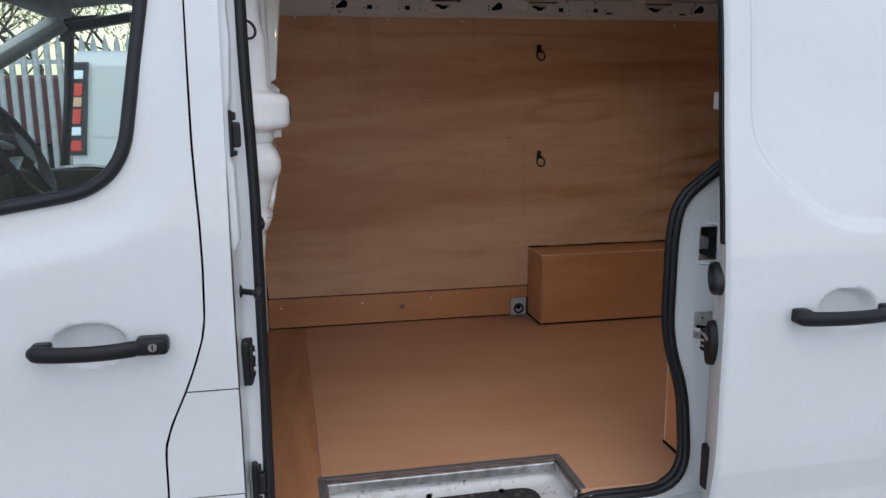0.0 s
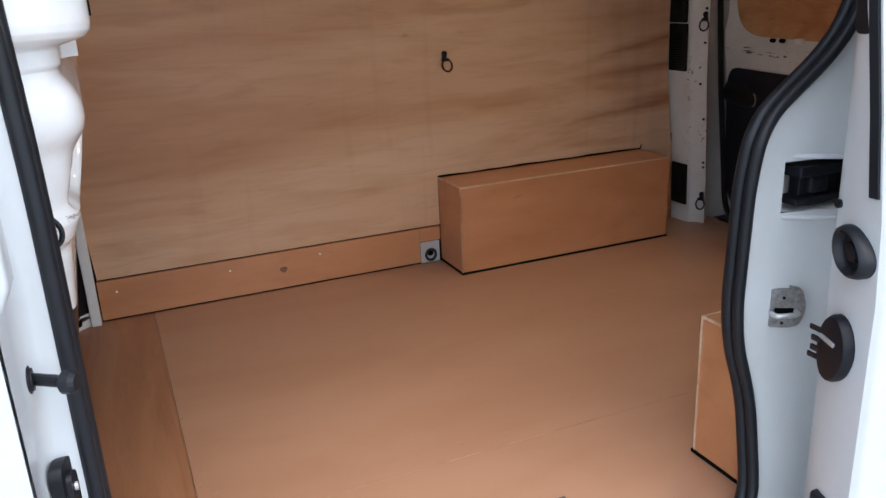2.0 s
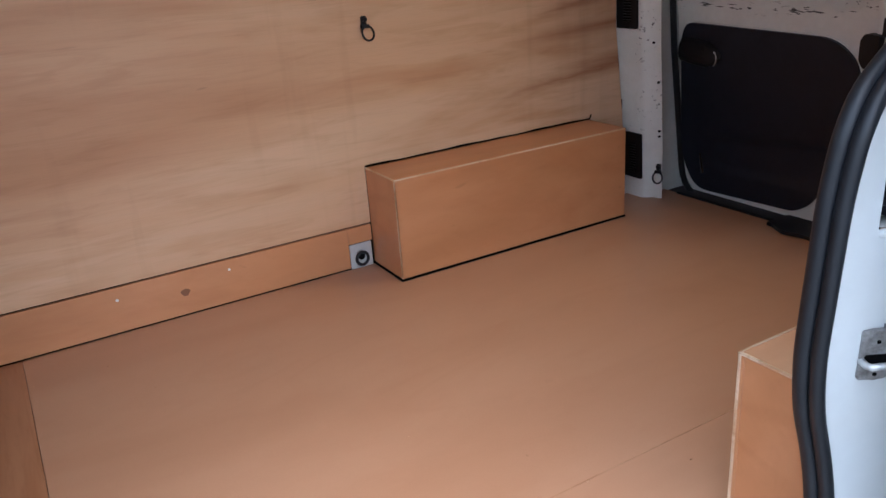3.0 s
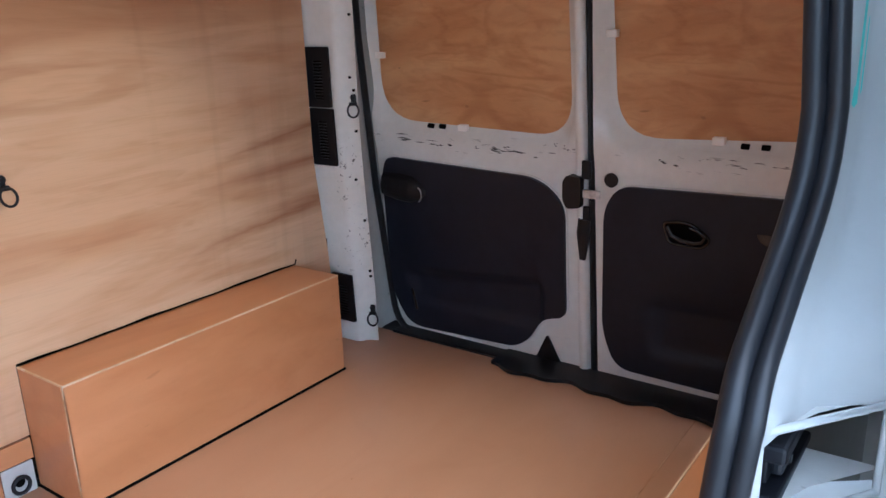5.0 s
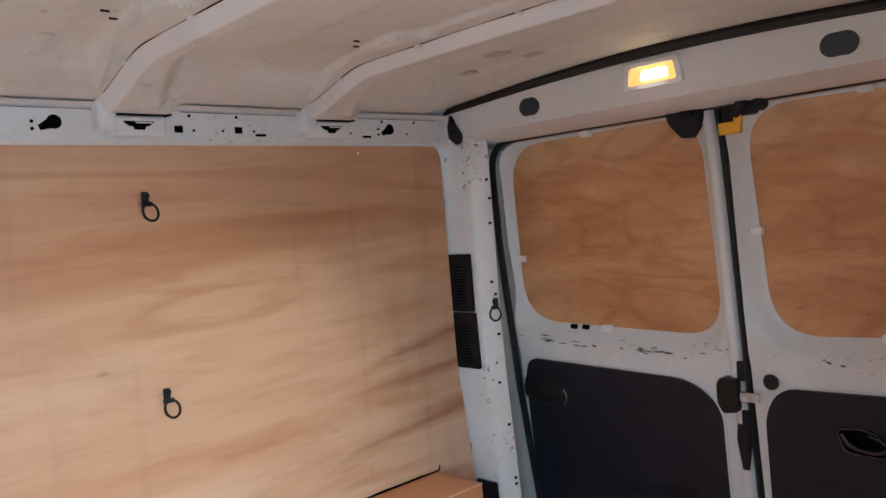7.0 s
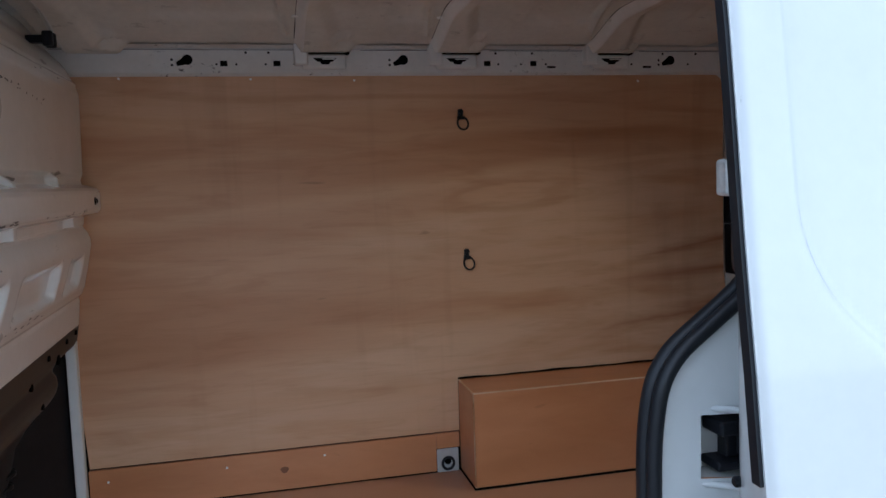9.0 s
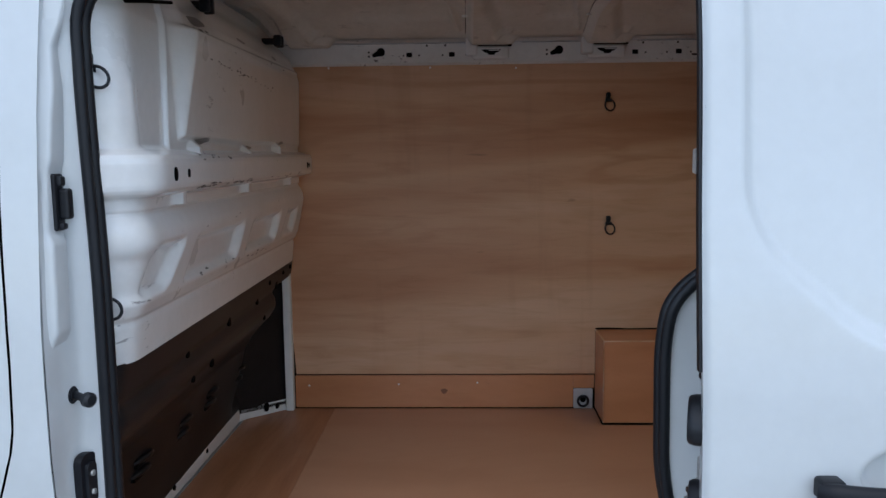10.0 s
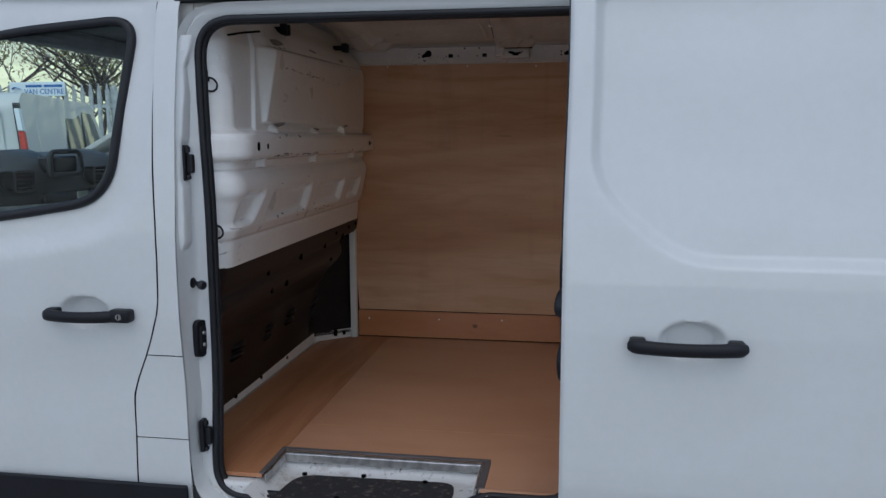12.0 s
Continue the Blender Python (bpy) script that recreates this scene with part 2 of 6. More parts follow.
GLOSSY = plastic("gloss_black_plastic", (0.006, 0.007, 0.010), 0.22, 0.05, 200, 0.6)
HARDBOARD = plastic("black_door_card", (0.0065, 0.0090, 0.0175), 0.46, 0.35, 300, 0.30)
STEEL, _n, _l, _b = material("zinc_steel", (0.55, 0.54, 0.52), 0.42, 0.6)
_l.new(ramp(_n, _l, noise_of(_n, _l, coords(_n, _l), 60, 6), [(0.35, (0.42, 0.42, 0.41)), (0.7, (0.72, 0.71, 0.68))]), _b.inputs["Base Color"])
WORNSTEEL, _n, _l, _b = material("worn_zinc_steel", (0.3, 0.29, 0.28), 0.45, 0.7)
_l.new(ramp(_n, _l, noise_of(_n, _l, coords(_n, _l), 90, 6, 0.7), [(0.35, (0.20, 0.19, 0.18)), (0.7, (0.42, 0.41, 0.40))]), _b.inputs["Base Color"])
ALLOY, _n, _l, _b = material("aluminium_edge", (0.6, 0.6, 0.6), 0.4, 0.85)
_l.new(ramp(_n, _l, noise_of(_n, _l, coords(_n, _l), 30, 6), [(0.35, (0.35, 0.34, 0.33)), (0.7, (0.68, 0.67, 0.66))]), _b.inputs["Base Color"])
YELLOW = plastic("yellow_plastic", (0.75, 0.36, 0.02), 0.45, 0.1)
CLIPW = plastic("white_clip_plastic", (0.86, 0.84, 0.80), 0.45, 0.1)
WORN, _n, _l, _b = material("worn_step_paint", (0.7, 0.7, 0.68), 0.45)
_v = coords(_n, _l)
_w = mixed(_n, _l, ramp(_n, _l, noise_of(_n, _l, _v, 42, 8, 0.75, 0.5), [(0.57, (0, 0, 0)), (0.66, (0.9, 0.9, 0.9))]), (0.66, 0.66, 0.64), (0.12, 0.11, 0.10))
_w = mixed(_n, _l, ramp(_n, _l, noise_of(_n, _l, _v, 9, 6, 0.75), [(0.54, (0, 0, 0)), (0.72, (0.6, 0.6, 0.6))]), _w, (0.22, 0.15, 0.10))
_l.new(_w, _b.inputs["Base Color"])
GLASS = bpy.data.materials.new("tinted_glass")
GLASS.use_nodes = True
_n, _l = GLASS.node_tree.nodes, GLASS.node_tree.links
_n.clear()
_o, _t, _g, _x, _f = (_n.new("ShaderNode" + k) for k in ("OutputMaterial", "BsdfTransparent", "BsdfGlossy", "MixShader", "Fresnel"))
_t.inputs[0].default_value, _g.inputs["Roughness"].default_value, _f.inputs[0].default_value = (0.80, 0.95, 0.90, 1), 0.01, 1.30
for a, z in ((_f.outputs[0], _x.inputs[0]), (_t.outputs[0], _x.inputs[1]), (_g.outputs[0], _x.inputs[2]), (_x.outputs[0], _o.inputs[0])):
    _l.new(a, z)
GLOW = bpy.data.materials.new("warm_lamp_lens")
GLOW.use_nodes = True
_b = GLOW.node_tree.nodes["Principled BSDF"]
_b.inputs["Base Color"].default_value = (0.9, 0.75, 0.5, 1)
_b.inputs["Emission Color"].default_value, _b.inputs["Emission Strength"].default_value = (1.0, 0.30, 0.02, 1), 0.24
BULB = bpy.data.materials.new("lamp_bulb")
BULB.use_nodes = True
_b = BULB.node_tree.nodes["Principled BSDF"]
_b.inputs["Emission Color"].default_value, _b.inputs["Emission Strength"].default_value = (1.0, 0.78, 0.40, 1), 1.2
ROOFPAINT.node_tree.nodes["Principled BSDF"].inputs["Specular IOR Level"].default_value = 0.2

# ---- mesh helpers ----
def part(name, bm, mat, parent=None, label="", smooth=False, sharp=35):
    bmesh.ops.recalc_face_normals(bm, faces=bm.faces)
    me = bpy.data.meshes.new(name)
    bm.to_mesh(me)
    bm.free()
    for m in (mat if isinstance(mat, (list, tuple)) else [mat]):
        me.materials.append(m)
    ob = new(name, me)
    if smooth:
        me.polygons.foreach_set("use_smooth", [True] * len(me.polygons))
        me.set_sharp_from_angle(angle=radians(sharp))
    if parent is not None:
        ob.parent = parent
    if label:
        ob["label"] = label
    return ob


def thing(name, at=(0, 0, 0), label="", category="", group="", kind=""):
    ob = new(name)
    ob.location = at
    ob.empty_display_size = 0.05
    bpy.context.view_layer.update()
    return tagged(ob, label, category, group, kind)


def block(bm, lo, hi, bevel=0.0, seg=2):
    """A box between two corners, its edges rounded."""
    m = Matrix.LocRotScale([(a + b) / 2 for a, b in zip(lo, hi)], None, [abs(b - a) for a, b in zip(lo, hi)])
    vs = bmesh.ops.create_cube(bm, size=1, matrix=m)["verts"]
    if bevel:
        es = list({e for v in vs for e in v.link_edges})
        bmesh.ops.bevel(bm, geom=es, offset=bevel, segments=seg, affect="EDGES", profile=0.5)
    return bm


def rounded(points, radii, seg=6):
    """A polygon with its corners rounded off."""
    out, n = [], len(points)
    for i, p in enumerate(points):
        r = radii[i] if isinstance(radii, (list, tuple)) else radii
        p, a, b = Vector(p), Vector(points[i - 1]), Vector(points[(i + 1) % n])
        if r <= 0:
            out.append(tuple(p))
            continue
        u, v = (a - p), (b - p)
        d = min(r, u.length * 0.49, v.length * 0.49)
        s, e = p + u.normalized() * d, p + v.normalized() * d
        for k in range(seg + 1):
            t = k / seg
            q = s * (1 - t) ** 2 + p * 2 * t * (1 - t) + e * t * t
            out.append(tuple(q))
    return out


def sheet(outer, holes, place, thick, cuts=(), bend=None):
    """A flat panel with holes, laid by place(u, v, depth), depth 0 in front and thick behind; cuts: lines along u or v at which it may bend."""
    bm = bmesh.new()
    edges = []
    for loop in (outer, *holes):
        vs = [bm.verts.new((u, v, 0)) for u, v in loop]
        edges += [bm.edges.new((vs[i - 1], vs[i])) for i in range(len(vs))]
    bmesh.ops.triangle_fill(bm, edges=edges, use_beauty=True)
    for axis, at in cuts:
        no = (1, 0, 0) if axis == "u" else (0, 1, 0)
        co = (at, 0, 0) if axis == "u" else (0, at, 0)
        bmesh.ops.bisect_plane(bm, geom=bm.verts[:] + bm.edges[:] + bm.faces[:], plane_co=co, plane_no=no)
    if thick:
        got = bmesh.ops.extrude_face_region(bm, geom=bm.faces[:])["geom"]
        back = [g for g in got if isinstance(g, bmesh.types.BMVert)]
    else:
        back = []
    marks = set(back)
    for v in bm.verts:
        u, w = v.co.x, v.co.y
        d = bend(u, w) if bend else 0.0
        v.co = place(u, w, d + (thick if v in marks else 0.0))
    return bm


def sweep(bm, path, radius, closed=False, seg=10, squash=(1, 1), caps=True):
    """A tube along a path of points."""
    pts = [Vector(p) for p in path]
    n = len(pts)
    rings, up = [], None
    for i, p in enumerate(pts):
        a = pts[i - 1] if (closed or i) else p
        b = pts[(i + 1) % n] if (closed or i < n - 1) else p
        t = (b - a).normalized()
        if up is None:
            up = Vector((0, 0, 1)) if abs(t.z) < 0.9 else Vector((0, 1, 0))
        side = t.cross(up).normalized()
        up = side.cross(t).normalized()
        r = radius[i] if isinstance(radius, (list, tuple)) else radius
        rings.append([bm.verts.new(p + (side * math.cos(k) * squash[0] + up * math.sin(k) * squash[1]) * r)
                      for k in (2 * math.pi * j / seg for j in range(seg))])
    for i in range(n if closed else n - 1):
        a, b = rings[i], rings[(i + 1) % n]
        for j in range(seg):
            bm.faces.new((a[j - 1], a[j], b[j], b[j - 1]))
    if caps and not closed:
        bm.faces.new(rings[0]); bm.faces.new(rings[-1])
    return bm


def field(us, vs, place, thick=0.0):
    """A surface over a grid of u and v, with an optional back."""
    bm = bmesh.new()
    g = [[bm.verts.new(place(u, v)) for v in vs] for u in us]
    for i in range(len(us) - 1):
        for j in range(len(vs) - 1):
            bm.faces.new((g[i][j], g[i + 1][j], g[i + 1][j + 1], g[i][j + 1]))
    return bm


def steps(a, b, n):
    return [a + (b - a) * i / n for i in range(n + 1)]


def smooth(a, b, x):
    t = min(1.0, max(0.0, (x - a) / (b - a)))
    return t * t * (3 - 2 * t)


def along(table, z):
    """Smooth reading of a table of (z, value)."""
    if z <= table[0][0]:
        return table[0][1]
    for (z0, v0), (z1, v1) in zip(table, table[1:]):
        if z <= z1:
            return v0 + (v1 - v0) * (z - z0) / (z1 - z0)
    return table[-1][1]


def away(poly, x, z):
    """Distance from a polygon's outline, negative inside."""
    best, inside = 1e9, False
    for i in range(len(poly)):
        (ax, az), (bx, bz) = poly[i - 1], poly[i]
        dx, dz = bx - ax, bz - az
        t = min(1, max(0, ((x - ax) * dx + (z - az) * dz) / (dx * dx + dz * dz + 1e-12)))
        best = min(best, math.hypot(x - ax - t * dx, z - az - t * dz))
        if (az > z) != (bz > z) and x < (bx - ax) * (z - az) / (bz - az + 1e-12) + ax:
            inside = not inside
    return -best if inside else best


def disc(bm, centre, radius, depth, axis="y", seg=16, bevel=0.0):
    """A short round boss that stands out along an axis."""
    turn = {"x": (0, radians(90), 0), "y": (radians(90), 0, 0), "z": (0, 0, 0)}[axis]
    m = Matrix.LocRotScale(centre, Euler(turn), (1, 1, 1))
    vs = bmesh.ops.create_cone(bm, cap_ends=True, segments=seg, radius1=radius, radius2=radius, depth=depth, matrix=m)["verts"]
    if bevel:
        bmesh.ops.bevel(bm, geom=list({e for v in vs for e in v.link_edges if len(e.link_faces) == 2 and any(len(f.verts) > 4 for f in e.link_faces)}), offset=bevel, segments=2, affect="EDGES")
    return bm


def oval(bm, centre, ry, rz, depth=0.004, tilt=0.0, seg=16):
    """A flat oval that faces along x, turned by tilt in its plane."""
    m = Matrix.Translation(centre) @ Matrix.Rotation(tilt, 4, "X") @ Matrix.Diagonal((1, ry, rz, 1)) @ Matrix.Rotation(radians(90), 4, "Y")
    bmesh.ops.create_cone(bm, cap_ends=True, segments=seg, radius1=1, radius2=1, depth=depth, matrix=m)
    return bm


FLOOR = 0.56      # load floor above the ground
PLYY = 1.83       # face of the far plywood lining
BODY = [(0.25, 0.05), (0.50, 0.030), (0.62, 0.020), (0.70, 0.004), (0.76, 0.0), (1.10, 0.0), (1.22, 0.008), (1.36, 0.026), (1.5, 0.050), (1.75, 0.088), (1.93, 0.122), (2.0, 0.155), (2.06, 0.21)]

FRONT = [(0.25, 0.075), (0.50, 0.065), (0.62, 0.060), (0.72, 0.056), (0.80, 0.056), (0.87, 0.054), (0.95, 0.046), (1.05, 0.037), (1.20, 0.036), (1.30, 0.038), (1.40, 0.047), (1.50, 0.056), (1.65, 0.071), (1.77, 0.091), (1.93, 0.122), (2.0, 0.155), (2.06, 0.21)]

# ---- the load space: floor ----
floor = thing("floor", (1.1, 1.0, FLOOR - 0.03), "load floor of brown faced plywood boards over steel", "floor", kind="structure")


def on_floor(u, v, d):
    return Vector((u, v, FLOOR - d)) - floor.location


part("front_board", sheet(rounded([(-0.185, 0.150), (0.1565, 0.150), (0.1565, 1.8285), (-0.02, 1.8285), (-0.175, 1.69)], [0.03, 0, 0, 0, 0.02]), [], on_floor, 0.012), FLOORPLY2, floor, "darker cross-grained front board")
part("main_board", sheet([(0.1577, 0.582), (2.445, 0.582), (2.445, 1.8285), (0.1577, 1.8285)], [], on_floor, 0.012), FLOORPLY, floor)
part("sill_board", sheet([(0.1577, 0.579), (0.1577, 0.345), (0.824, 0.345), (0.824, 0.150), (2.445, 0.150), (2.445, 0.579)], [], on_floor, 0.012), FLOORPLY, floor)
part("steel_deck", sheet([(-0.25, 0.40), (2.5, 0.40), (2.5, 1.90), (-0.25, 1.90)], [], lambda u, v, d: on_floor(u, v, d + 0.016), 0.01), INNER, floor)
part("seam_strip", block(bmesh.new(), on_floor(0.160, 0.5795, -0.0004), on_floor(2.445, 0.5815, 0.006)), SEAM, floor)

# aluminium edging round the step well
step = thing("step_well", (0.47, 0.25, 0.49), "worn white steel step well with a black rubber tread", "step", kind="structure")
bm = bmesh.new()
for lo, hi in (((0.146, 0.340, 0.5585), (0.836, 0.358, 0.5635)), ((0.146, 0.150, 0.5585), (0.164, 0.3395, 0.5635)), ((0.816, 0.150, 0.5585), (0.838, 0.3395, 0.5635))):
    block(bm, Vector(lo) - step.location, Vector(hi) - step.location, 0.0015, 1)
part("dark_edging", bm, plastic("worn_grey_edging", (0.085, 0.078, 0.078), 0.55, 0.3, 60), step, "dark grey edging worn thin")
bm = bmesh.new()
for lo, hi in (((0.166, 0.318, 0.530), (0.812, 0.3385, 0.5585)), ((0.1645, 0.15, 0.530), (0.172, 0.318, 0.5585)), ((0.806, 0.15, 0.530), (0.8155, 0.318, 0.5585))):
    block(bm, Vector(lo) - step.location, Vector(hi) - step.location, 0.004, 2)
part("edge_trim", bm, ALLOY, step, "scuffed aluminium edge trim")


def pan(u, v):
    d = min(u - 0.13, 0.85 - u, 0.37 - v)
    return Vector((u, v, 0.500 + 0.045 * (1 - smooth(0.0, 0.07, d)))) - step.location


part("sill_lip", block(bmesh.new(), Vector((0.0, 0.118, 0.485)) - step.location, Vector((0.1445, 0.162, 0.5435)) - step.location, 0.012, 3), WORN, step, "chipped white sill lip")
part("step_pan", field(steps(0.135, 0.85, 52), steps(0.06, 0.375, 24), pan), WORN, step, "chipped white step pan", True, 60)
mat_shape = rounded([(0.20, 0.04), (0.735, 0.04), (0.735, 0.280), (0.23, 0.268)], [0.02, 0.02, 0.05, 0.07])
TREAD, _n, _l, _b = material("gritty_rubber_tread", (0.02, 0.02, 0.022), 0.8)
_v = coords(_n, _l)
_l.new(mixed(_n, _l, ramp(_n, _l, noise_of(_n, _l, _v, 40, 6, 0.7), [(0.55, (0, 0, 0)), (0.68, (1, 1, 1))]), (0.016, 0.016, 0.018), (0.16, 0.12, 0.10)), _b.inputs["Base Color"])
bump(_n, _l, _b, noise_of(_n, _l, _v, 180, 3), 0.8, 0.003)
part("tread", sheet(mat_shape, [], lambda u, v, d: Vector((u, v, 0.512 - d)) - step.location, 0.012), TREAD, step, "gritty black tread with mud")
bm = bmesh.new()
for u, v in ((0.25, 0.27), (0.44, 0.285), (0.64, 0.27), (0.40, 0.12), (0.62, 0.12)):
    disc(bm, Vector((u, v, 0.513)) - step.location, 0.008, 0.006, "z", 10)
part("tread_stud", bm, DARKGAP, step)

# ---- far side: plywood lining over the body side ----
wall_far = thing("wall_offside", (1.1, PLYY + 0.05, FLOOR), "plywood-lined body side with white painted roof rail", "wall", kind="structure")


def on_far(u, v, d):
    return Vector((u, PLYY + d, v)) - wall_far.location


lining = rounded([(0.004, 0.7025), (1.2055, 0.7025), (1.2055, 0.886), (2.108, 0.886), (2.108, 0.563), (2.295, 0.563), (2.275, 0.886), (2.24, 1.2), (2.238, 1.923), (-0.03, 1.923), (-0.03, 1.25)], [0, 0, 0, 0, 0, 0, 0, 0, 0.05, 0, 0])
part("plywood_lining", sheet(lining, [], on_far, 0.009), PLY, wall_far)
part("kick_board", sheet(rounded([(0.0, 0.5655), (1.1195, 0.5655), (1.1195, 0.6975), (0.0, 0.6975)], [0.004, 0, 0, 0.004]), [], lambda u, v, d: on_far(u, v, d - 0.004), 0.012), FACED, wall_far, "orange-brown faced ply kick board")
part("knot", sheet([(0.602 + 0.013 * math.cos(a) * (1 + 0.2 * math.sin(3 * a)), 0.632 + 0.011 * math.sin(a)) for a in (k * math.pi / 9 for k in range(18))], [], lambda u, v, d: on_far(u, v, d - 0.0046), 0.0005), plastic("knot_wood", (0.20, 0.085, 0.04), 0.5), wall_far, "dark knot in the ply")
part("short_kick_board", sheet([(1.1205, 0.645), (1.203, 0.645), (1.203, 0.698), (1.1205, 0.698)], [], lambda u, v, d: on_far(u, v, d - 0.004), 0.012), FACED, wall_far)
part("joint_shadow", block(bmesh.new(), on_far(-0.03, FLOOR - 0.01, 0.006), on_far(2.28, 0.93, 0.02)), DARKGAP, wall_far)
bm = bmesh.new()
for u, v in ((0.056, 0.656), (0.419, 0.661), (0.736, 0.667), (0.168, 1.915), (0.561, 1.912), (0.890, 1.907), (1.9, 1.9)):
    disc(bm, on_far(u, v, -0.004 if v < 0.7 else 0), 0.0042, 0.003, "y", 10)
part("screw_head", bm, CLIPW, wall_far)
# roof rail: a pressed strip with slots, then the ledge under the roof
bm = field(steps(-0.1, 2.3, 60), [0, 1, 2, 3, 4], lambda u, k: on_far(u, (1.915, 1.93, 1.985, 2.005, 2.012)[int(k)], (0.008, -0.012, -0.012, -0.016, -0.05)[int(k)]))
part("roof_rail", bm, SCUFFED, wall_far, "white pressed-steel roof rail", True, 50)
slots = bmesh.new()
for u in (0.482, 0.645, 1.341, 1.505):
    block(slots, on_far(u - 0.011, 1.951, -0.0135), on_far(u + 0.011, 1.968, -0.010), 0.001, 1)
for u, w in ((1.57, 0.016), (1.93, 0.016), (0.80, 0.03), (1.215, 0.03), (1.76, 0.035)):
    block(slots, on_far(u - w, 1.944, -0.0135), on_far(u + w, 1.951, -0.010), 0.001, 1)
for u in (0.363, 1.043, 2.011):
    sweep(slots, [on_far(u - 0.022, 1.957, -0.0125), on_far(u + 0.008, 1.970, -0.0125)], [0.006, 0.013], seg=12, squash=(0.25, 1))
    disc(slots, on_far(u + 0.010, 1.971, -0.0125), 0.016, 0.002, "y", 16)
    for dz in (0.0, 0.016):
        disc(slots, on_far(u - 0.036, 1.955 + dz, -0.0125), 0.004, 0.002, "y", 8)
for u in (0.52, 0.61, 0.70, 1.29, 1.38, 1.46, 1.55, 1.87, 2.09, 0.46):
    disc(slots, on_far(u, 1.957, -0.0125), 0.0035, 0.002, "y", 8)
for u in (0.55, 0.62, 1.37, 1.50, 1.99, 2.12):
    disc(slots, on_far(u, 1.993, -0.0145), 0.004, 0.003, "y", 8)
part("rail_slot", slots, DARKGAP, wall_far)
part("body_side_outer", sheet([(-1.6, 0.3), (2.55, 0.3), (2.55, 2.02), (-0.3, 2.02), (-0.3, 1.0), (-1.6, 1.0)], [], lambda u, v, d: on_far(u, v, 0.11 + d), 0.004), WHITE, wall_far)

# ---- front bulkhead ----
bulk = thing("wall_bulkhead", (-0.1, 1.0, FLOOR), "pressed steel bulkhead, white above and black below", "bulkhead", kind="structure")
RIB = [(1.175, 0.036), (1.215, 0.040), (1.247, 0.043), (1.258, 0.041), (1.268, 0.050), (1.29, 0.060), (1.34, 0.072), (1.395, 0.083), (1.415, 0.087), (1.435, 0.086), (1.455, 0.078), (1.467, 0.069), (1.474, 0.067), (1.479, 0.071), (1.500, 0.072), (1.505, 0.090), (1.510, 0.104), (1.517, 0.110), (1.526, 0.112),
       (1.568, 0.112), (1.577, 0.110), (1.584, 0.104), (1.589, 0.090), (1.596, 0.072), (1.61, 0.070), (1.75, 0.066), (1.86, 0.062), (1.90, 0.052), (1.96, 0.022), (2.06, -0.040)]
pockets = [([rounded(q, 0.025)], deep) for q, deep in (
    ([(0.255, 1.300), (0.372, 1.300), (0.460, 1.405), (0.285, 1.405)], 0.024), ([(0.470, 1.298), (0.905, 1.298), (0.945, 1.400), (0.530, 1.400)], 0.022),
    ([(0.985, 1.298), (1.375, 1.298), (1.410, 1.395), (1.040, 1.395)], 0.022), ([(1.46, 1.298), (1.66, 1.298), (1.69, 1.39), (1.51, 1.39)], 0.020))]


def bulk_face(y, z):
    x = along(RIB, z) - 0.020 * (y - 0.3) / 1.5
    for (p,), deep in pockets:
        x -= deep * (1 - smooth(-0.022, 0.004, away(p, y, z)))
    x -= 0.013 * (1 - smooth(0.265, 0.300, y)) * smooth(1.29, 1.32, z) * (1 - smooth(1.375, 1.405, z))
    if z > 1.585:
        lift = smooth(1.592, 1.605, z)
        x -= 0.011 * (1 - smooth(0.402, 0.414, y - 0.12 * (z - 1.6))) * lift
        x += 0.009 * (1 - smooth(0.250, 0.292, y)) * (1 - smooth(1.710, 1.755, z)) * lift
        k = min(1, max(0, (z - 1.615) / 0.23))
        face = smooth(0.462 - 0.012 * k, 0.474 + 0.056 * k, y)
        top = 1.858 + 0.020 * (y - 0.5)
        x += (0.014 + 0.030 * k) * (1 - 0.55 * smooth(0.6, 1.7, y)) * face * smooth(1.603 + 0.012 * abs(math.sin(y * 3.4)), 1.628, z) * (1 - smooth(top, top + 0.016, z))
        x += 0.016 * face * smooth(top, top + 0.012, z) * (1 - smooth(1.93, 2.0, z))
    for c, zt, zl in ((0.55, 1.588, 0.43), (0.985, 1.580, 0.97), (1.375, 1.596, 1.53)):
        x = max(x, 0.094 - 0.020 * (y - 0.3) / 1.5 - 0.9 * max(0.0, abs(y - c) - 0.011) - 1.2 * max(0.0, z - zt - 0.014)) if 1.58 < z < zt + 0.045 else x
        x = max(x, 0.092 - 0.020 * (y - 0.3) / 1.5 - 0.9 * max(0.0, abs(y - zl) - 0.011)) if 1.478 < z < 1.508 else x
    x -= 0.10 * (1 - smooth(0.14, 0.30, y)) ** 2
    x -= 0.02 * smooth(1.77, 1.83, y) * (0 if 1.507 < z < 1.594 else 1)
    return Vector((x, y, z)) - bulk.location


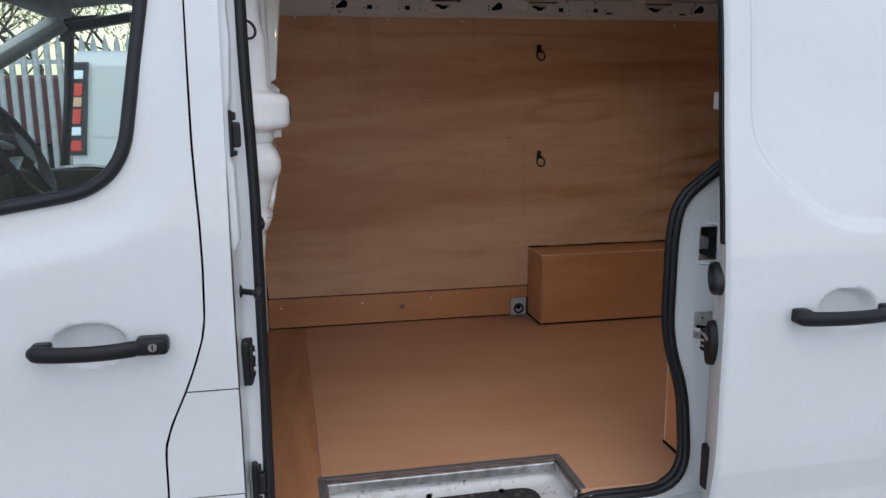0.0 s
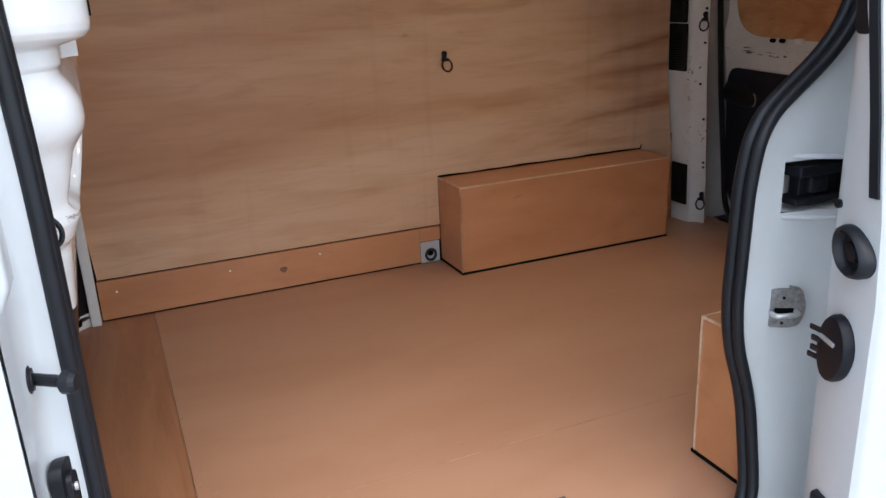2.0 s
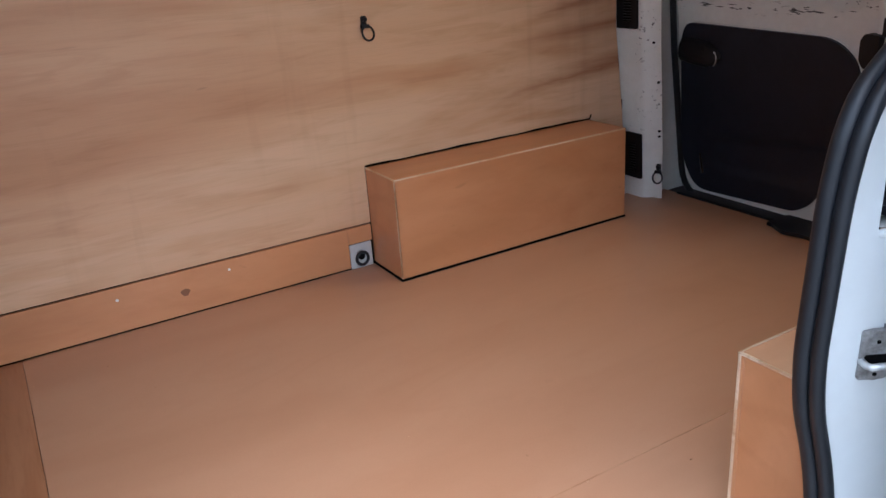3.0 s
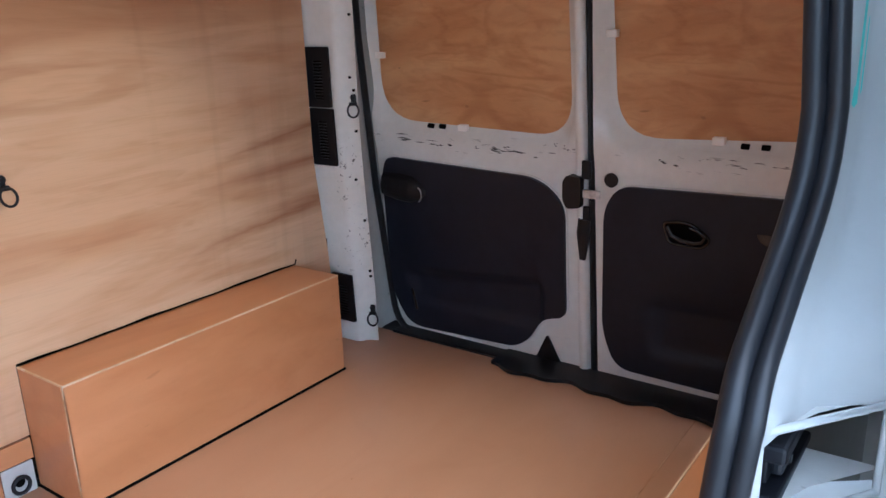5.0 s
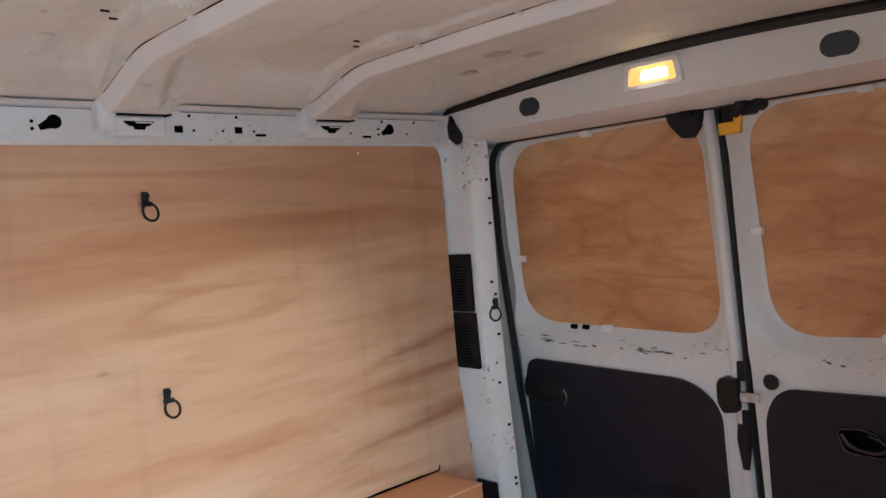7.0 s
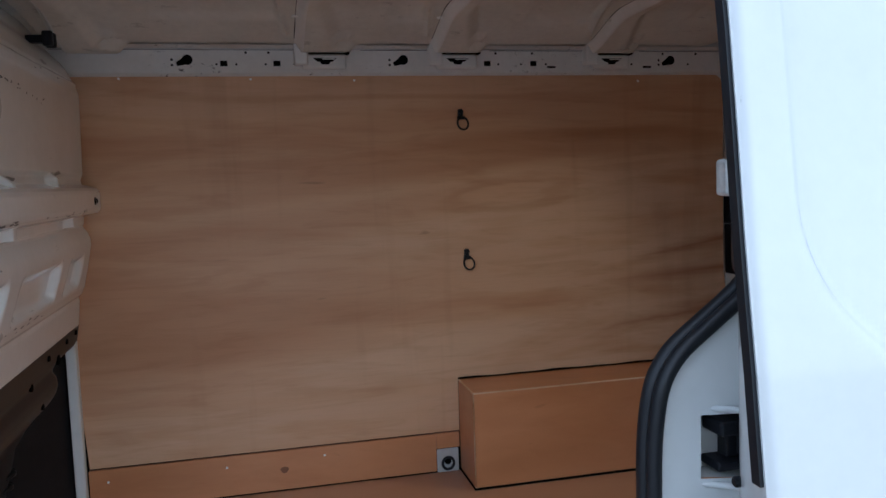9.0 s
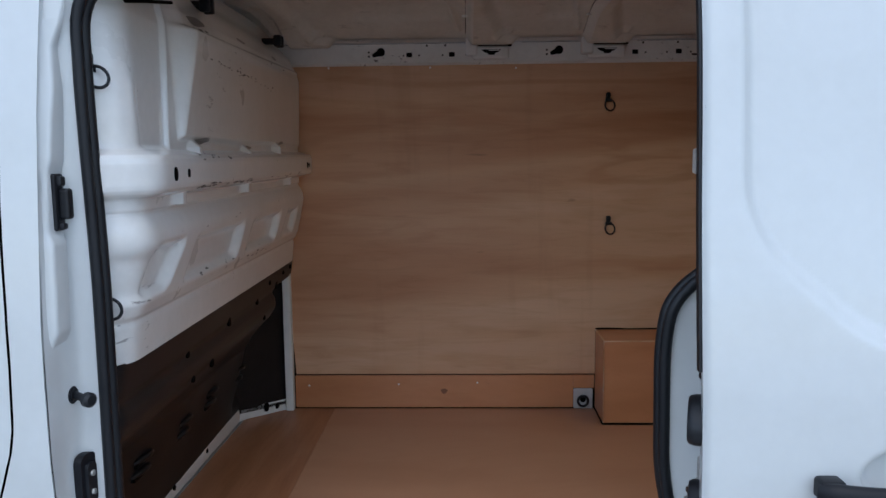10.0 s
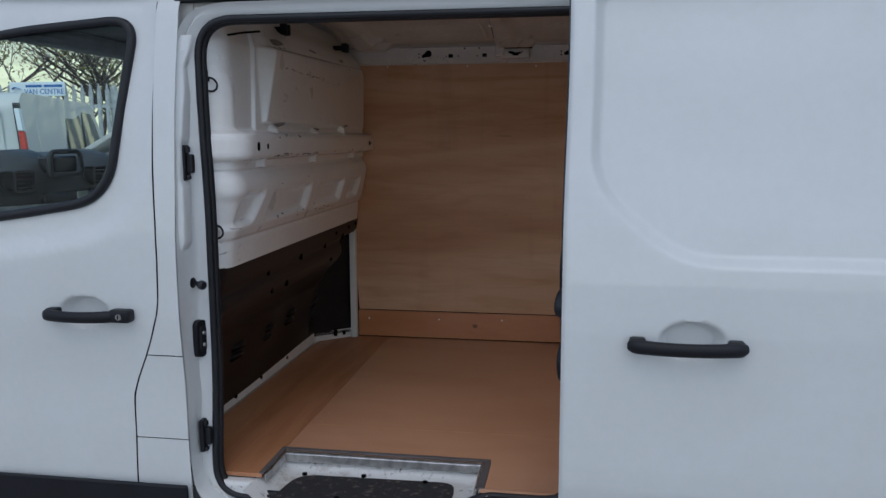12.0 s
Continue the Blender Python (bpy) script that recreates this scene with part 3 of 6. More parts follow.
zs = sorted({round(v, 4) for v in steps(1.175, 2.05, 120) + steps(1.465, 1.635, 70) + steps(1.245, 1.31, 22) + steps(1.84, 1.91, 22)})
ys = sorted({round(v, 4) for v in steps(0.165, 1.825, 190) + steps(0.395, 0.55, 40) + [c + d for c in (0.55, 0.985, 1.375, 0.43, 0.97, 1.53) for d in steps(-0.024, 0.024, 12)]})
part("upper_pressing", field(ys, zs, bulk_face), CHIPPED, bulk, "white bulkhead pressing, rubbed and chipped", True, 70)
LOW = [(0.585, -0.195), (0.70, -0.172), (0.88, -0.125), (0.93, -0.085), (0.97, -0.040), (1.00, -0.006), (1.025, 0.012), (1.045, 0.018), (1.070, 0.017), (1.082, 0.008), (1.090, 0.006), (1.105, 0.014), (1.15, 0.022), (1.178, 0.026)]


def low_face(y, z):
    x = along(LOW, z) - 0.020 * (y - 0.3) / 1.5 * smooth(0.9, 1.0, z)
    x -= 0.11 * smooth(1.54, 1.60, y) * (1 - smooth(1.07, 1.11, z)) * smooth(0.60, 0.85, z)
    if y > 1.68:
        x = max(x, -0.19 + (y - 1.68) / 0.14 * 0.16)
    x += 0.008 * math.sin(y * 9) * smooth(0.6, 0.75, z) * (1 - smooth(0.85, 0.95, z))
    x -= 0.10 * (1 - smooth(0.14, 0.26, y)) ** 2 * smooth(0.9, 1.0, z)
    return Vector((x, y, z)) - bulk.location


part("lower_pressing", field(steps(0.165, 1.825, 130), steps(0.585, 1.178, 90), low_face), BARE, bulk, "black lower bulkhead steel", True, 60)
holes = bmesh.new()


def at_bulk(y, z, out=0.001):
    return (low_face(y, z) if z < 1.1765 else bulk_face(y, z)) + Vector((out, 0, 0))


for y in (0.684, 0.974, 1.257, 1.560):
    for z in (0.800, 0.762):
        block(holes, at_bulk(y - 0.046, z - 0.007, -0.001), at_bulk(y + 0.046, z + 0.005, 0.0025), 0.002, 1)
        part("louvre", sweep(bmesh.new(), [at_bulk(y + 0.054 * k, z + 0.012 - 0.006 * k * k, -0.004 + 0.012 * (1 - k * k)) for k in steps(-1, 1, 10)], [0.003, 0.007, 0.009, 0.010, 0.0105, 0.0105, 0.0105, 0.010, 0.009, 0.007, 0.003], seg=8, squash=(1, 0.8)), BARE, bulk, "pressed black louvre", True, 60)
for y, z, r in ((0.63, 1.094, 0.009), (0.80, 1.027, 0.012), (0.975, 1.102, 0.013), (0.65, 1.025, 0.009), (1.57, 1.111, 0.014), (1.72, 1.10, 0.012), (1.30, 1.10, 0.010), (1.38, 1.03, 0.008), (1.66, 1.145, 0.008), (1.78, 1.15, 0.008), (1.45, 1.14, 0.008)):
    disc(holes, at_bulk(y, z), r, 0.006, "x", 10)
for y, ry, rz in ((0.325, 0.008, 0.014), (0.403, 0.005, 0.009), (1.735, 0.006, 0.011), (1.765, 0.004, 0.007)):
    oval(holes, at_bulk(y, 1.546), ry, rz)
sweep(holes, [at_bulk(y, z) for y, z in ((0.20, 1.860), (0.28, 1.878), (0.40, 1.900), (0.508, 1.917))], 0.004, seg=6, squash=(0.5, 1))
part("bulkhead_hole", holes, DARKGAP, bulk)
rnd = random.Random(5)
rubs = bmesh.new()
for z, y0, y1, n, w in ((1.514, 0.48, 0.95, 20, 0.030), (1.582, 0.45, 0.85, 12, 0.014), (1.516, 1.15, 1.60, 9, 0.022), (1.812, 0.62, 1.05, 24, 0.012), (1.80, 1.05, 1.45, 9, 0.010), (1.875, 0.6, 1.6, 14, 0.03), (1.285, 0.95, 1.30, 9, 0.020), (1.30, 0.55, 0.9, 5, 0.016), (1.42, 0.55, 0.9, 3, 0.008)):
    for k in range(n):
        y = rnd.uniform(y0, y1)
        zz = z + rnd.gauss(0, 0.004) - (0.03 * (y - y0) if 1.79 < z < 1.85 else 0)
        ww = w * rnd.uniform(0.3, 1.0)
        pts = [at_bulk(y - ww, zz, 0.0006), at_bulk(y - ww * 0.2, zz - rnd.uniform(0.001, 0.003), 0.0006), at_bulk(y + ww, zz + rnd.uniform(-0.002, 0.002), 0.0006), at_bulk(y + ww * 0.3, zz + rnd.uniform(0.001, 0.004), 0.0006)]
        rubs.faces.new([rubs.verts.new(p) for p in pts])
part("rub_mark", rubs, BARE, bulk, "dark rub marks through the paint")
# flat dark grey ovals laid on the upper pressing
for y, z, w, h in ((0.61, 1.617, 0.050, 0.007), (1.04, 1.606, 0.034, 0.005), (1.45, 1.624, 0.032, 0.005), (0.62, 1.894, 0.065, 0.010), (1.03, 1.907, 0.042, 0.006), (1.44, 1.907, 0.034, 0.006)):
    bm = bmesh.new()
    rim = [bm.verts.new(at_bulk(y + w * math.cos(a) * (1 + 0.12 * math.sin(3 * a + y)), z + h * math.sin(a) * (1 + 0.3 * math.cos(2 * a + y * 7)), 0.0012)) for a in (math.pi * k / 12 for k in range(24))]
    mid = bm.verts.new(at_bulk(y, z, 0.0012))
    for p, q in zip(rim, rim[1:] + rim[:1]):
        bm.faces.new((p, q, mid))
    part("oval_mark", bm, GREYOVAL, bulk, "dark grey oval mark")
# white flanges along floor and far side
bm = bmesh.new()
line = [(-0.20, 0.165), (-0.19, 1.68), (-0.03, 1.82)]
for (ax, ay), (bx, by) in zip(line, line[1:]):
    d = Vector((bx - ax, by - ay, 0)).normalized()
    o = Vector((-d.y, d.x, 0)) * 0.006
    vs = [bm.verts.new(Vector(p) - bulk.location) for p in ((ax, ay, FLOOR - 0.005), (bx, by, FLOOR - 0.005), (bx, by, 0.605), (ax, ay, 0.605))]
    ws = [bm.verts.new(v.co + o) for v in vs]
    for q in (vs, ws[::-1], (vs[0], ws[0], ws[1], vs[1]), (vs[2], ws[2], ws[3], vs[3])):
        bm.faces.new(q)
part("floor_flange", bm, INNER, bulk, "white floor flange")
part("side_flange", block(bmesh.new(), Vector((-0.035, 1.795, FLOOR)) - bulk.location, Vector((-0.004, 1.829, 1.21)) - bulk.location, 0.004), INNER, bulk)
bm = bmesh.new()
for y in (0.55, 0.75, 1.0, 1.3):
    disc(bm, Vector((-0.193, y, 0.585)) - bulk.location, 0.008, 0.006, "x", 10)
disc(bm, Vector((-0.07, 1.785, 0.583)) - bulk.location, 0.010, 0.008, "y", 10)
block(bm, Vector((-0.11, 1.74, 0.575)) - bulk.location, Vector((-0.095, 1.76, 0.605)) - bulk.location, 0.003)
part("flange_hole", bm, DARKGAP, bulk)

# ---- roof inside ----
RIBS = (0.10, 0.79, 1.225, 1.775)


def gap_z(y):
    return 2.018 + 0.050 * max(0.0, math.sin(math.pi * (y - 0.1) / 1.75))


def rib_side(y):
    """How far a cross rib reaches behind its middle: wide at the feet."""
    return -0.040 + 0.050 * smooth(0.45, 0.74, abs(y - 1.0)) + 0.060 * smooth(0.735, 0.775, abs(y - 1.0))


def bead(x, y, x0, y0, x1, y1, wide, high):
    """A pressed stiffening bead between two places."""
    dx, dy = x1 - x0, y1 - y0
    t = min(1, max(0, ((x - x0) * dx + (y - y0) * dy) / (dx * dx + dy * dy)))
    d = math.hypot(x - x0 - t * dx, y - y0 - t * dy)
    return high * max(0.0, 1 - d / wide)


def roof_z(x, y):
    z = 2.016 + 0.062 * smooth(0.15, 0.42, y) * (1 - smooth(1.50, 1.80, y)) + 0.012 * math.sin(math.pi * (y - 0.15) / 1.65)
    m = 1.0 + abs(y - 1.0)
    for c in RIBS:
        r = rib_side(y)
        z -= 0.030 * smooth(-0.092, -0.066, x - c) * (1 - smooth(r, r + 0.045, x - c))
        z -= 0.016 * math.exp(-((x - c - 0.045) / 0.034) ** 6) * math.exp(-((m - 1.712) / 0.016) ** 4)
        z -= bead(x, m, c - 0.115, 1.70, c - 0.185, 1.29, 0.013, 0.013) + bead(x, m, c - 0.185, 1.29, c - 0.125, 1.21, 0.013, 0.013)
    for a, b in zip(RIBS, (*RIBS[1:], 2.25)):
        mid, half = (a + b) / 2, (b - a) / 2 - 0.16
        z += 0.010 * smooth(half, half - 0.016, abs(x - mid - 0.02)) * smooth(0.30, 0.34, y) * (1 - smooth(1.60, 1.64, y))
    t = smooth(2.12, 2.225, x)
    return z * (1 - t) + (gap_z(y) + 0.012) * t


xs = sorted({round(v, 4) for v in steps(-0.12, 2.245, 150) + [c + d for c in RIBS for d in (*steps(-0.096, -0.060, 9), *steps(-0.045, 0.085, 20), *steps(-0.20, -0.10, 16))]})
bm = field(xs, steps(0.15, 1.80, 150), lambda u, v: (u, v, roof_z(u, v)))
ceiling = tagged(part("ceiling", bm, [ROOFPAINT, INNER], None, "", True, 40), "bare white pressed-steel van roof with cross ribs", "ceiling", kind="structure")
# rib flanks get the paler white, painted as the side that catches light
for f in ceiling.data.polygons:
    if any(-0.092 < f.center.x - c < -0.064 for c in RIBS) and 0.17 < f.center.y < 1.78:
        f.material_index = 1
outer = thing("roof_outer", (1.0, 0.98, 2.1), "white outer roof skin of the van", "roof", kind="structure")
part("roof_skin", field(steps(-0.85, 2.5, 12), steps(0.13, 1.83, 24), lambda u, v: Vector((u, v, 1.99 + 0.16 * max(0.0, math.sin(math.pi * (v - 0.13) / 1.7)) ** 0.5)) - outer.location), WHITE, outer, "", True)
brackets = thing("roof_bracket", (1.2, 1.75, 1.97), "white steel rib brackets below the roof", "bracket", kind="structure")
o = brackets.location
for c in RIBS[1:]:
    bm = block(bmesh.new(), Vector((c - 0.066, 1.786, 1.938)) - o, Vector((c + 0.072, 1.8175, 1.986)) - o, 0.008, 3)
    block(bm, Vector((c - 0.092, 1.776, 1.950)) - o, Vector((c - 0.048, 1.8175, 2.018)) - o, 0.007, 3)
    end = part("rib_end", bm, INNER, brackets)
    bm = block(bmesh.new(), Vector((c - 0.047, 1.776, 1.986)) - o, Vector((c + 0.082, 1.815, 1.9895)) - o)
    block(bm, Vector((c - 0.0475, 1.774, 1.988)) - o, Vector((c - 0.044, 1.80, 2.020)) - o)
    part("end_seam", bm, DARKGAP, end)
    slot = rounded([(c - 0.034, 1.972), (c - 0.020, 1.960), (c - 0.010, 1.960), (c - 0.008, 1.952), (c + 0.018, 1.952), (c + 0.020, 1.960), (c + 0.028, 1.960), (c + 0.042, 1.972)], 0.003, 3)
    part("end_slot", sheet(slot, [], lambda u, v, d: Vector((u, 1.7850 + d, v)) - o, 0.002), DARKGAP, end)
    part("slot_tongue", sheet([(c - 0.004, 1.967), (c + 0.036, 1.967), (c + 0.036, 1.9705), (c - 0.004, 1.9705)], [], lambda u, v, d: Vector((u, 1.7840 + d, v)) - o, 0.001), INNER, end)
bm = bmesh.new()
for c in RIBS[1:]:
    ys = steps(0.42, 1.735, 60)
    sweep(bm, [Vector((c - 0.092, y, roof_z(c - 0.094, y) - 0.0005)) - o for y in ys], [0.0007 + 0.0010 * max(0.0, math.sin(y * 23 + c * 9)) for y in ys], seg=6)
    for y in (0.70, 1.00, 1.30, 1.60):
        part("rib_tab", block(bmesh.new(), Vector((c - 0.104, y - 0.004, roof_z(c - 0.086, y) - 0.003)) - o, Vector((c - 0.070, y + 0.004, roof_z(c - 0.086, y) + 0.004)) - o, 0.001, 1), INNER, brackets, "small pale tab of the rib")
    block(bm, Vector((c - 0.20, 1.40, roof_z(c - 0.2, 1.4) - 0.003)) - brackets.location, Vector((c - 0.185, 1.404, roof_z(c - 0.2, 1.4) + 0.003)) - brackets.location)
    block(bm, Vector((c - 0.23, 1.36, roof_z(c - 0.2, 1.36) - 0.003)) - brackets.location, Vector((c - 0.215, 1.364, roof_z(c - 0.2, 1.36) + 0.003)) - brackets.location)
part("rib_gap", bm, DARKGAP, brackets, "dark gaps between rib and roof skin")
bm = bmesh.new()
for x, y in ((2.085, 1.53), (2.088, 1.29), (1.945, 1.30)):
    block(bm, Vector((x - 0.022, y - 0.03, roof_z(x, y) - 0.003)) - brackets.location, Vector((x + 0.022, y + 0.03, roof_z(x, y) + 0.004)) - brackets.location, 0.001, 1)
part("damping_pad", bm, plastic("grey_pad", (0.42, 0.38, 0.35), 0.7), brackets, "thin grey pad stuck to the roof")
# thin black strips painted in as the faint shadow at the rail lip
edges = [-0.05, *[e for c in RIBS[1:] for e in (c - 0.062, c + 0.092)], 2.22]
bm = bmesh.new()
for a, b in zip(edges[::2], edges[1::2]):
    block(bm, on_far(a + 0.03, 2.0005, -0.0175), on_far(b - 0.01, 2.0014, -0.012))
part("rail_lip_shadow", bm, DARKGAP, wall_far)

# ---- rear end: pillar, header ----
def lean_out(x, y, z):
    """The rear doors stand further out towards the sill."""
    k = 1 + 0.494 * along([(0.60, 0.085), (0.90, 0.075), (1.10, 0.060), (1.30, 0.045), (1.60, 0.020), (1.90, 0.0)], z)
    return Vector((0.39 + (x - 0.39) * k, 0.04 + (y - 0.04) * k, 1.66 + (z - 1.66) * k))


def seam_y(z):
    return along([(0.60, 0.905), (0.92, 0.917), (1.325, 0.933), (1.58, 0.942), (1.82, 0.953), (1.95, 0.966)], z)


rear = thing("wall_rear", (2.35, 1.0, FLOOR), "white painted rear door frame with chipped paint", "door frame", kind="structure")


def pillar_rows(z):
    k = 0.035 * (1 - smooth(0.6, 1.35, z))
    return [(2.236, 1.845), (2.262 + k, 1.862), (2.268 + k, 1.850), (2.272 + k, 1.75), (2.283 + k, 1.737), (2.304 + k, 1.722), (2.316 + k, 1.690), (2.330 + k, 1.706), (2.395 + k, 1.766), (2.46 + k, 1.785), (2.60, 1.785)]


bm = bmesh.new()
zs = [0.545, 0.562, 0.60, 0.75, 0.95, 1.15, 1.35, 1.6, 1.85, 1.93, 2.03]
grid = [[bm.verts.new(Vector((x, y, z)) - rear.location) for x, y in pillar_rows(z)] for z in zs]
for a, b in zip(grid, grid[1:]):
    for i in range(len(a) - 1):
        bm.faces.new((a[i], a[i + 1], b[i + 1], b[i]))
part("corner_pillar", bm, SCUFFED, rear, "white rear corner pillar with chips", True, 50)
bm = field(steps(0.10, 1.86, 40), list(range(8)), lambda v, k: Vector(((2.262, 2.246, 2.249, 2.252, 2.262, 2.30, 2.40, 2.44)[int(k)], v, (gap_z(v) + 0.05, gap_z(v), gap_z(v) - 0.012, 2.0, 1.945, 1.925, 1.918, 1.915)[int(k)])) - rear.location)
part("header", bm, INNER, rear, "white header above the rear doors", True, 50)
part("header_gap", sweep(bmesh.new(), [Vector((2.240, v, gap_z(v) + 0.002)) - rear.location for v in steps(0.1, 1.80, 24)], [0.010 + 0.006 * math.sin(math.pi * k / 24) for k in range(25)], seg=8), RUBBER, rear)
part("sill_bar", block(bmesh.new(), Vector((2.47, 0.1, 0.40)) - rear.location, Vector((2.60, 1.86, 0.545)) - rear.location), TRIM, rear)
bm = bmesh.new()
for v, w in ((1.455, 0.030), (0.598, 0.040)):
    sweep(bm, [Vector((2.2500, v - w * 0.35, 1.992)) - rear.location, Vector((2.2500, v + w * 0.35, 1.992)) - rear.location], 0.026, seg=18, squash=(0.08, 1))
    disc(bm, Vector((2.2510, v - w * 0.35, 1.992)) - rear.location, 0.026, 0.004, "x", 18)
    disc(bm, Vector((2.2510, v + w * 0.35, 1.992)) - rear.location, 0.026, 0.004, "x", 18)
part("header_hole", bm, material("header_hole_shade", (0.05, 0.055, 0.065), 0.6)[0], rear)
bm = bmesh.new()
for y, z in ((1.70, 1.80), (1.695, 1.74), (1.70, 1.66), (1.735, 1.47), (1.71, 1.47), (1.70, 1.43), (1.70, 1.30), (1.715, 1.14), (1.70, 1.0), (1.70, 0.82), (1.70, 0.80), (1.695, 0.66)):
    k = 0.035 * (1 - smooth(0.6, 1.35, z))
    disc(bm, Vector((2.313 + k - (y - 1.69) * 0.3, y, z)) - rear.location, 0.0045, 0.006, "x", 8)
part("pillar_hole", bm, DARKGAP, rear)
bm = bmesh.new()
block(bm, Vector((2.2, 0.05, FLOOR - 0.03)) - rear.location, Vector((2.42, 0.2, 2.03)) - rear.location, 0.02)
part("near_pillar", bm, SCUFFED, rear)
loop = rounded([(0.235, 0.590), (1.640, 0.590), (1.708, 1.11), (1.748, 1.60), (1.757, 1.925), (0.235, 1.925)], [0.10, 0.11, 0, 0, 0.11, 0.10])
part("rear_seal", sweep(bmesh.new(), [lean_out(2.400, y, z) - rear.location for y, z in loop], 0.0115, True, 8), RUBBER, rear, "black rubber door seal")
bm = bmesh.new()
block(bm, Vector((2.436, 0.25, 0.540)) - rear.location, Vector((2.56, 1.70, 0.568)) - rear.location, 0.006)
wave = [(2.372 + 0.012 * math.sin(y * 21) + 0.008 * math.sin(y * 47), y) for y in steps(0.29, 1.25, 60)]
got = sheet([(2.50, 0.29), *wave, (2.50, 1.25)], [], lambda u, v, d: Vector((u, v, 0.5745 - d)) - rear.location, 0.012)
spare = bpy.data.meshes.new("lip")
got.to_mesh(spare)
got.free()
bm.from_mesh(spare)
bpy.data.meshes.remove(spare)
part("sill_cover", bm, TRIM, rear, "black plastic rear sill cover")


# ---- rear doors ----
def rear_door(name, y0, y1, notch, flip):
    """Inner face of a rear door: white pressing, plywood window board, black trim card."""
    d = thing(name, (2.42, (y0 + y1) / 2, 0.62), "white rear door with plywood window board and black trim card", "van door", kind="structure")

    def on(u, v, e):
        return lean_out(2.412 + e, u, v) - d.location

    if flip:
        w0, w1 = 0.28, 0.900
        win = rounded([(0.27, 1.335), (0.866, 1.312), (0.908, 1.912), (0.30, 1.905)], [0.10, 0.13, 0.13, 0.12], 8)
        shell = rounded([(y0, 0.585), (seam_y(0.6) - 0.013, 0.585), (seam_y(1.9) - 0.013, 1.915), (y0, 1.915)], [0.05, 0.03, 0.03, 0.05])
    else:
        w0, w1 = 1.005, 1.700
        win = rounded([(1.004, 1.304), (1.700, 1.326), (1.716, 1.902), (1.036, 1.916)], [0.12, 0.14, 0.13, 0.13], 8)
        shell = rounded([(seam_y(0.6) + 0.013, 0.585), (1.660, 0.585), (1.700, 1.10), (1.738, 1.58), (1.748, 1.915), (seam_y(1.9) + 0.013, 1.915)], [0.03, 0.09, 0, 0, 0.10, 0.03])
    def bend(u, v):
        e = away(win, u, v)
        return 0.042 * (1 - smooth(0.0, 0.062, e)) + 0.006 * smooth(1.26, 1.24, v)
    cuts = [("v", z) for z in steps(1.20, 1.91, 30)] + [("u", y) for y in steps(y0 + 0.01, y1 - 0.01, 28)]
    part("door_pressing", sheet(shell, [win], on, 0.0, cuts, bend), DOORPAINT, d, "white door pressing with chipped paint", True, 50)
    part("window_board", sheet(win, [], lambda u, v, e: on(0.5 * (w0 + w1) + (u - 0.5 * (w0 + w1)) * 1.02, 1.6 + (v - 1.6) * 1.02, e + 0.044), 0.008), PLYDOOR, d, "plywood board over the rear window")
    part("door_skin", sheet([(0.05, 0.42), (0.93, 0.42), (0.93, 2.06), (0.05, 2.06)] if flip else [(0.931, 0.42), (1.86, 0.42), (1.86, 2.06), (0.931, 2.06)], [], lambda u, v, e: on(u, v, e + 0.07), 0.004), WHITE, d)
    if notch:
        card = [(y0 + 0.058, 0.770), (y0 + 0.135, 0.755), (y0 + 0.185, 0.672), (y0 + 0.235, 0.640), (y1 - 0.115, 0.628), (y1 - 0.045, 0.745), (y1 - 0.025, 1.15), (y1 - 0.045, 1.208), (y0 + 0.155, 1.188), (y0 + 0.068, 1.12)]
        card = rounded(card, [0.03, 0.04, 0.04, 0.03, 0.06, 0.06, 0.03, 0.05, 0.07, 0.05])
    else:
        card = rounded([(y0 + 0.02, 0.64), (y1 - 0.07, 0.65), (y1 - 0.025, 0.76), (y1 - 0.02, 1.12), (y1 - 0.06, 1.188), (y0 + 0.02, 1.20)], [0.04, 0.05, 0.05, 0.05, 0.05, 0.04])
    pocket = rounded([(0.36, 0.72), (0.728, 0.71), (0.745, 0.885), (0.36, 0.90)] if flip else [(1.06, 0.72), (1.565, 0.71), (1.585, 0.84), (1.06, 0.88)], 0.03)
    def dish(u, v):
        return 0.016 * (1 - smooth(-0.03, 0.0, away(pocket, u, v)))
    cc = [("v", z) for z in steps(0.66, 0.88, 14)] + [("u", y) for y in steps(y0 + 0.1, y1 - 0.06, 22)]
    part("trim_card", sheet(card, [], lambda u, v, e: on(u, v, e - 0.016), 0.014, cc, dish), HARDBOARD, d, "black moulded trim card", True, 50)
    ring = [on(u, v, 0.001) for u, v in card]
    part("card_lip", sweep(bmesh.new(), ring, 0.0045, True, 6), INNER, d)
    rnd = random.Random(int(y0 * 1000))
    rubs = bmesh.new()
    for u0, u1, v0, n, w in ((y1 - 0.24, y1 - 0.10, 1.268, 9, 0.030), (y1 - 0.52, y1 - 0.22, 1.262, 10, 0.012), (y0 + 0.10, y1 - 0.45, 1.255, 9, 0.022), (y0 + 0.06, y0 + 0.14, 1.285, 6, 0.006)) if not flip else ((y1 - 0.22, y1 - 0.16, 1.262, 4, 0.010), (y0 + 0.05, y0 + 0.30, 1.275, 8, 0.018)):
        for k in range(n):
            u, v, ww = rnd.uniform(u0, u1), v0 + rnd.gauss(0, 0.006), w * rnd.uniform(0.3, 1.0)
            pts = [on(u - ww, v, -0.0008), on(u, v - rnd.uniform(0.0008, 0.0025), -0.0008), on(u + ww, v + rnd.uniform(-0.002, 0.002), -0.0008), on(u + ww * 0.2, v + rnd.uniform(0.0008, 0.003), -0.0008)]
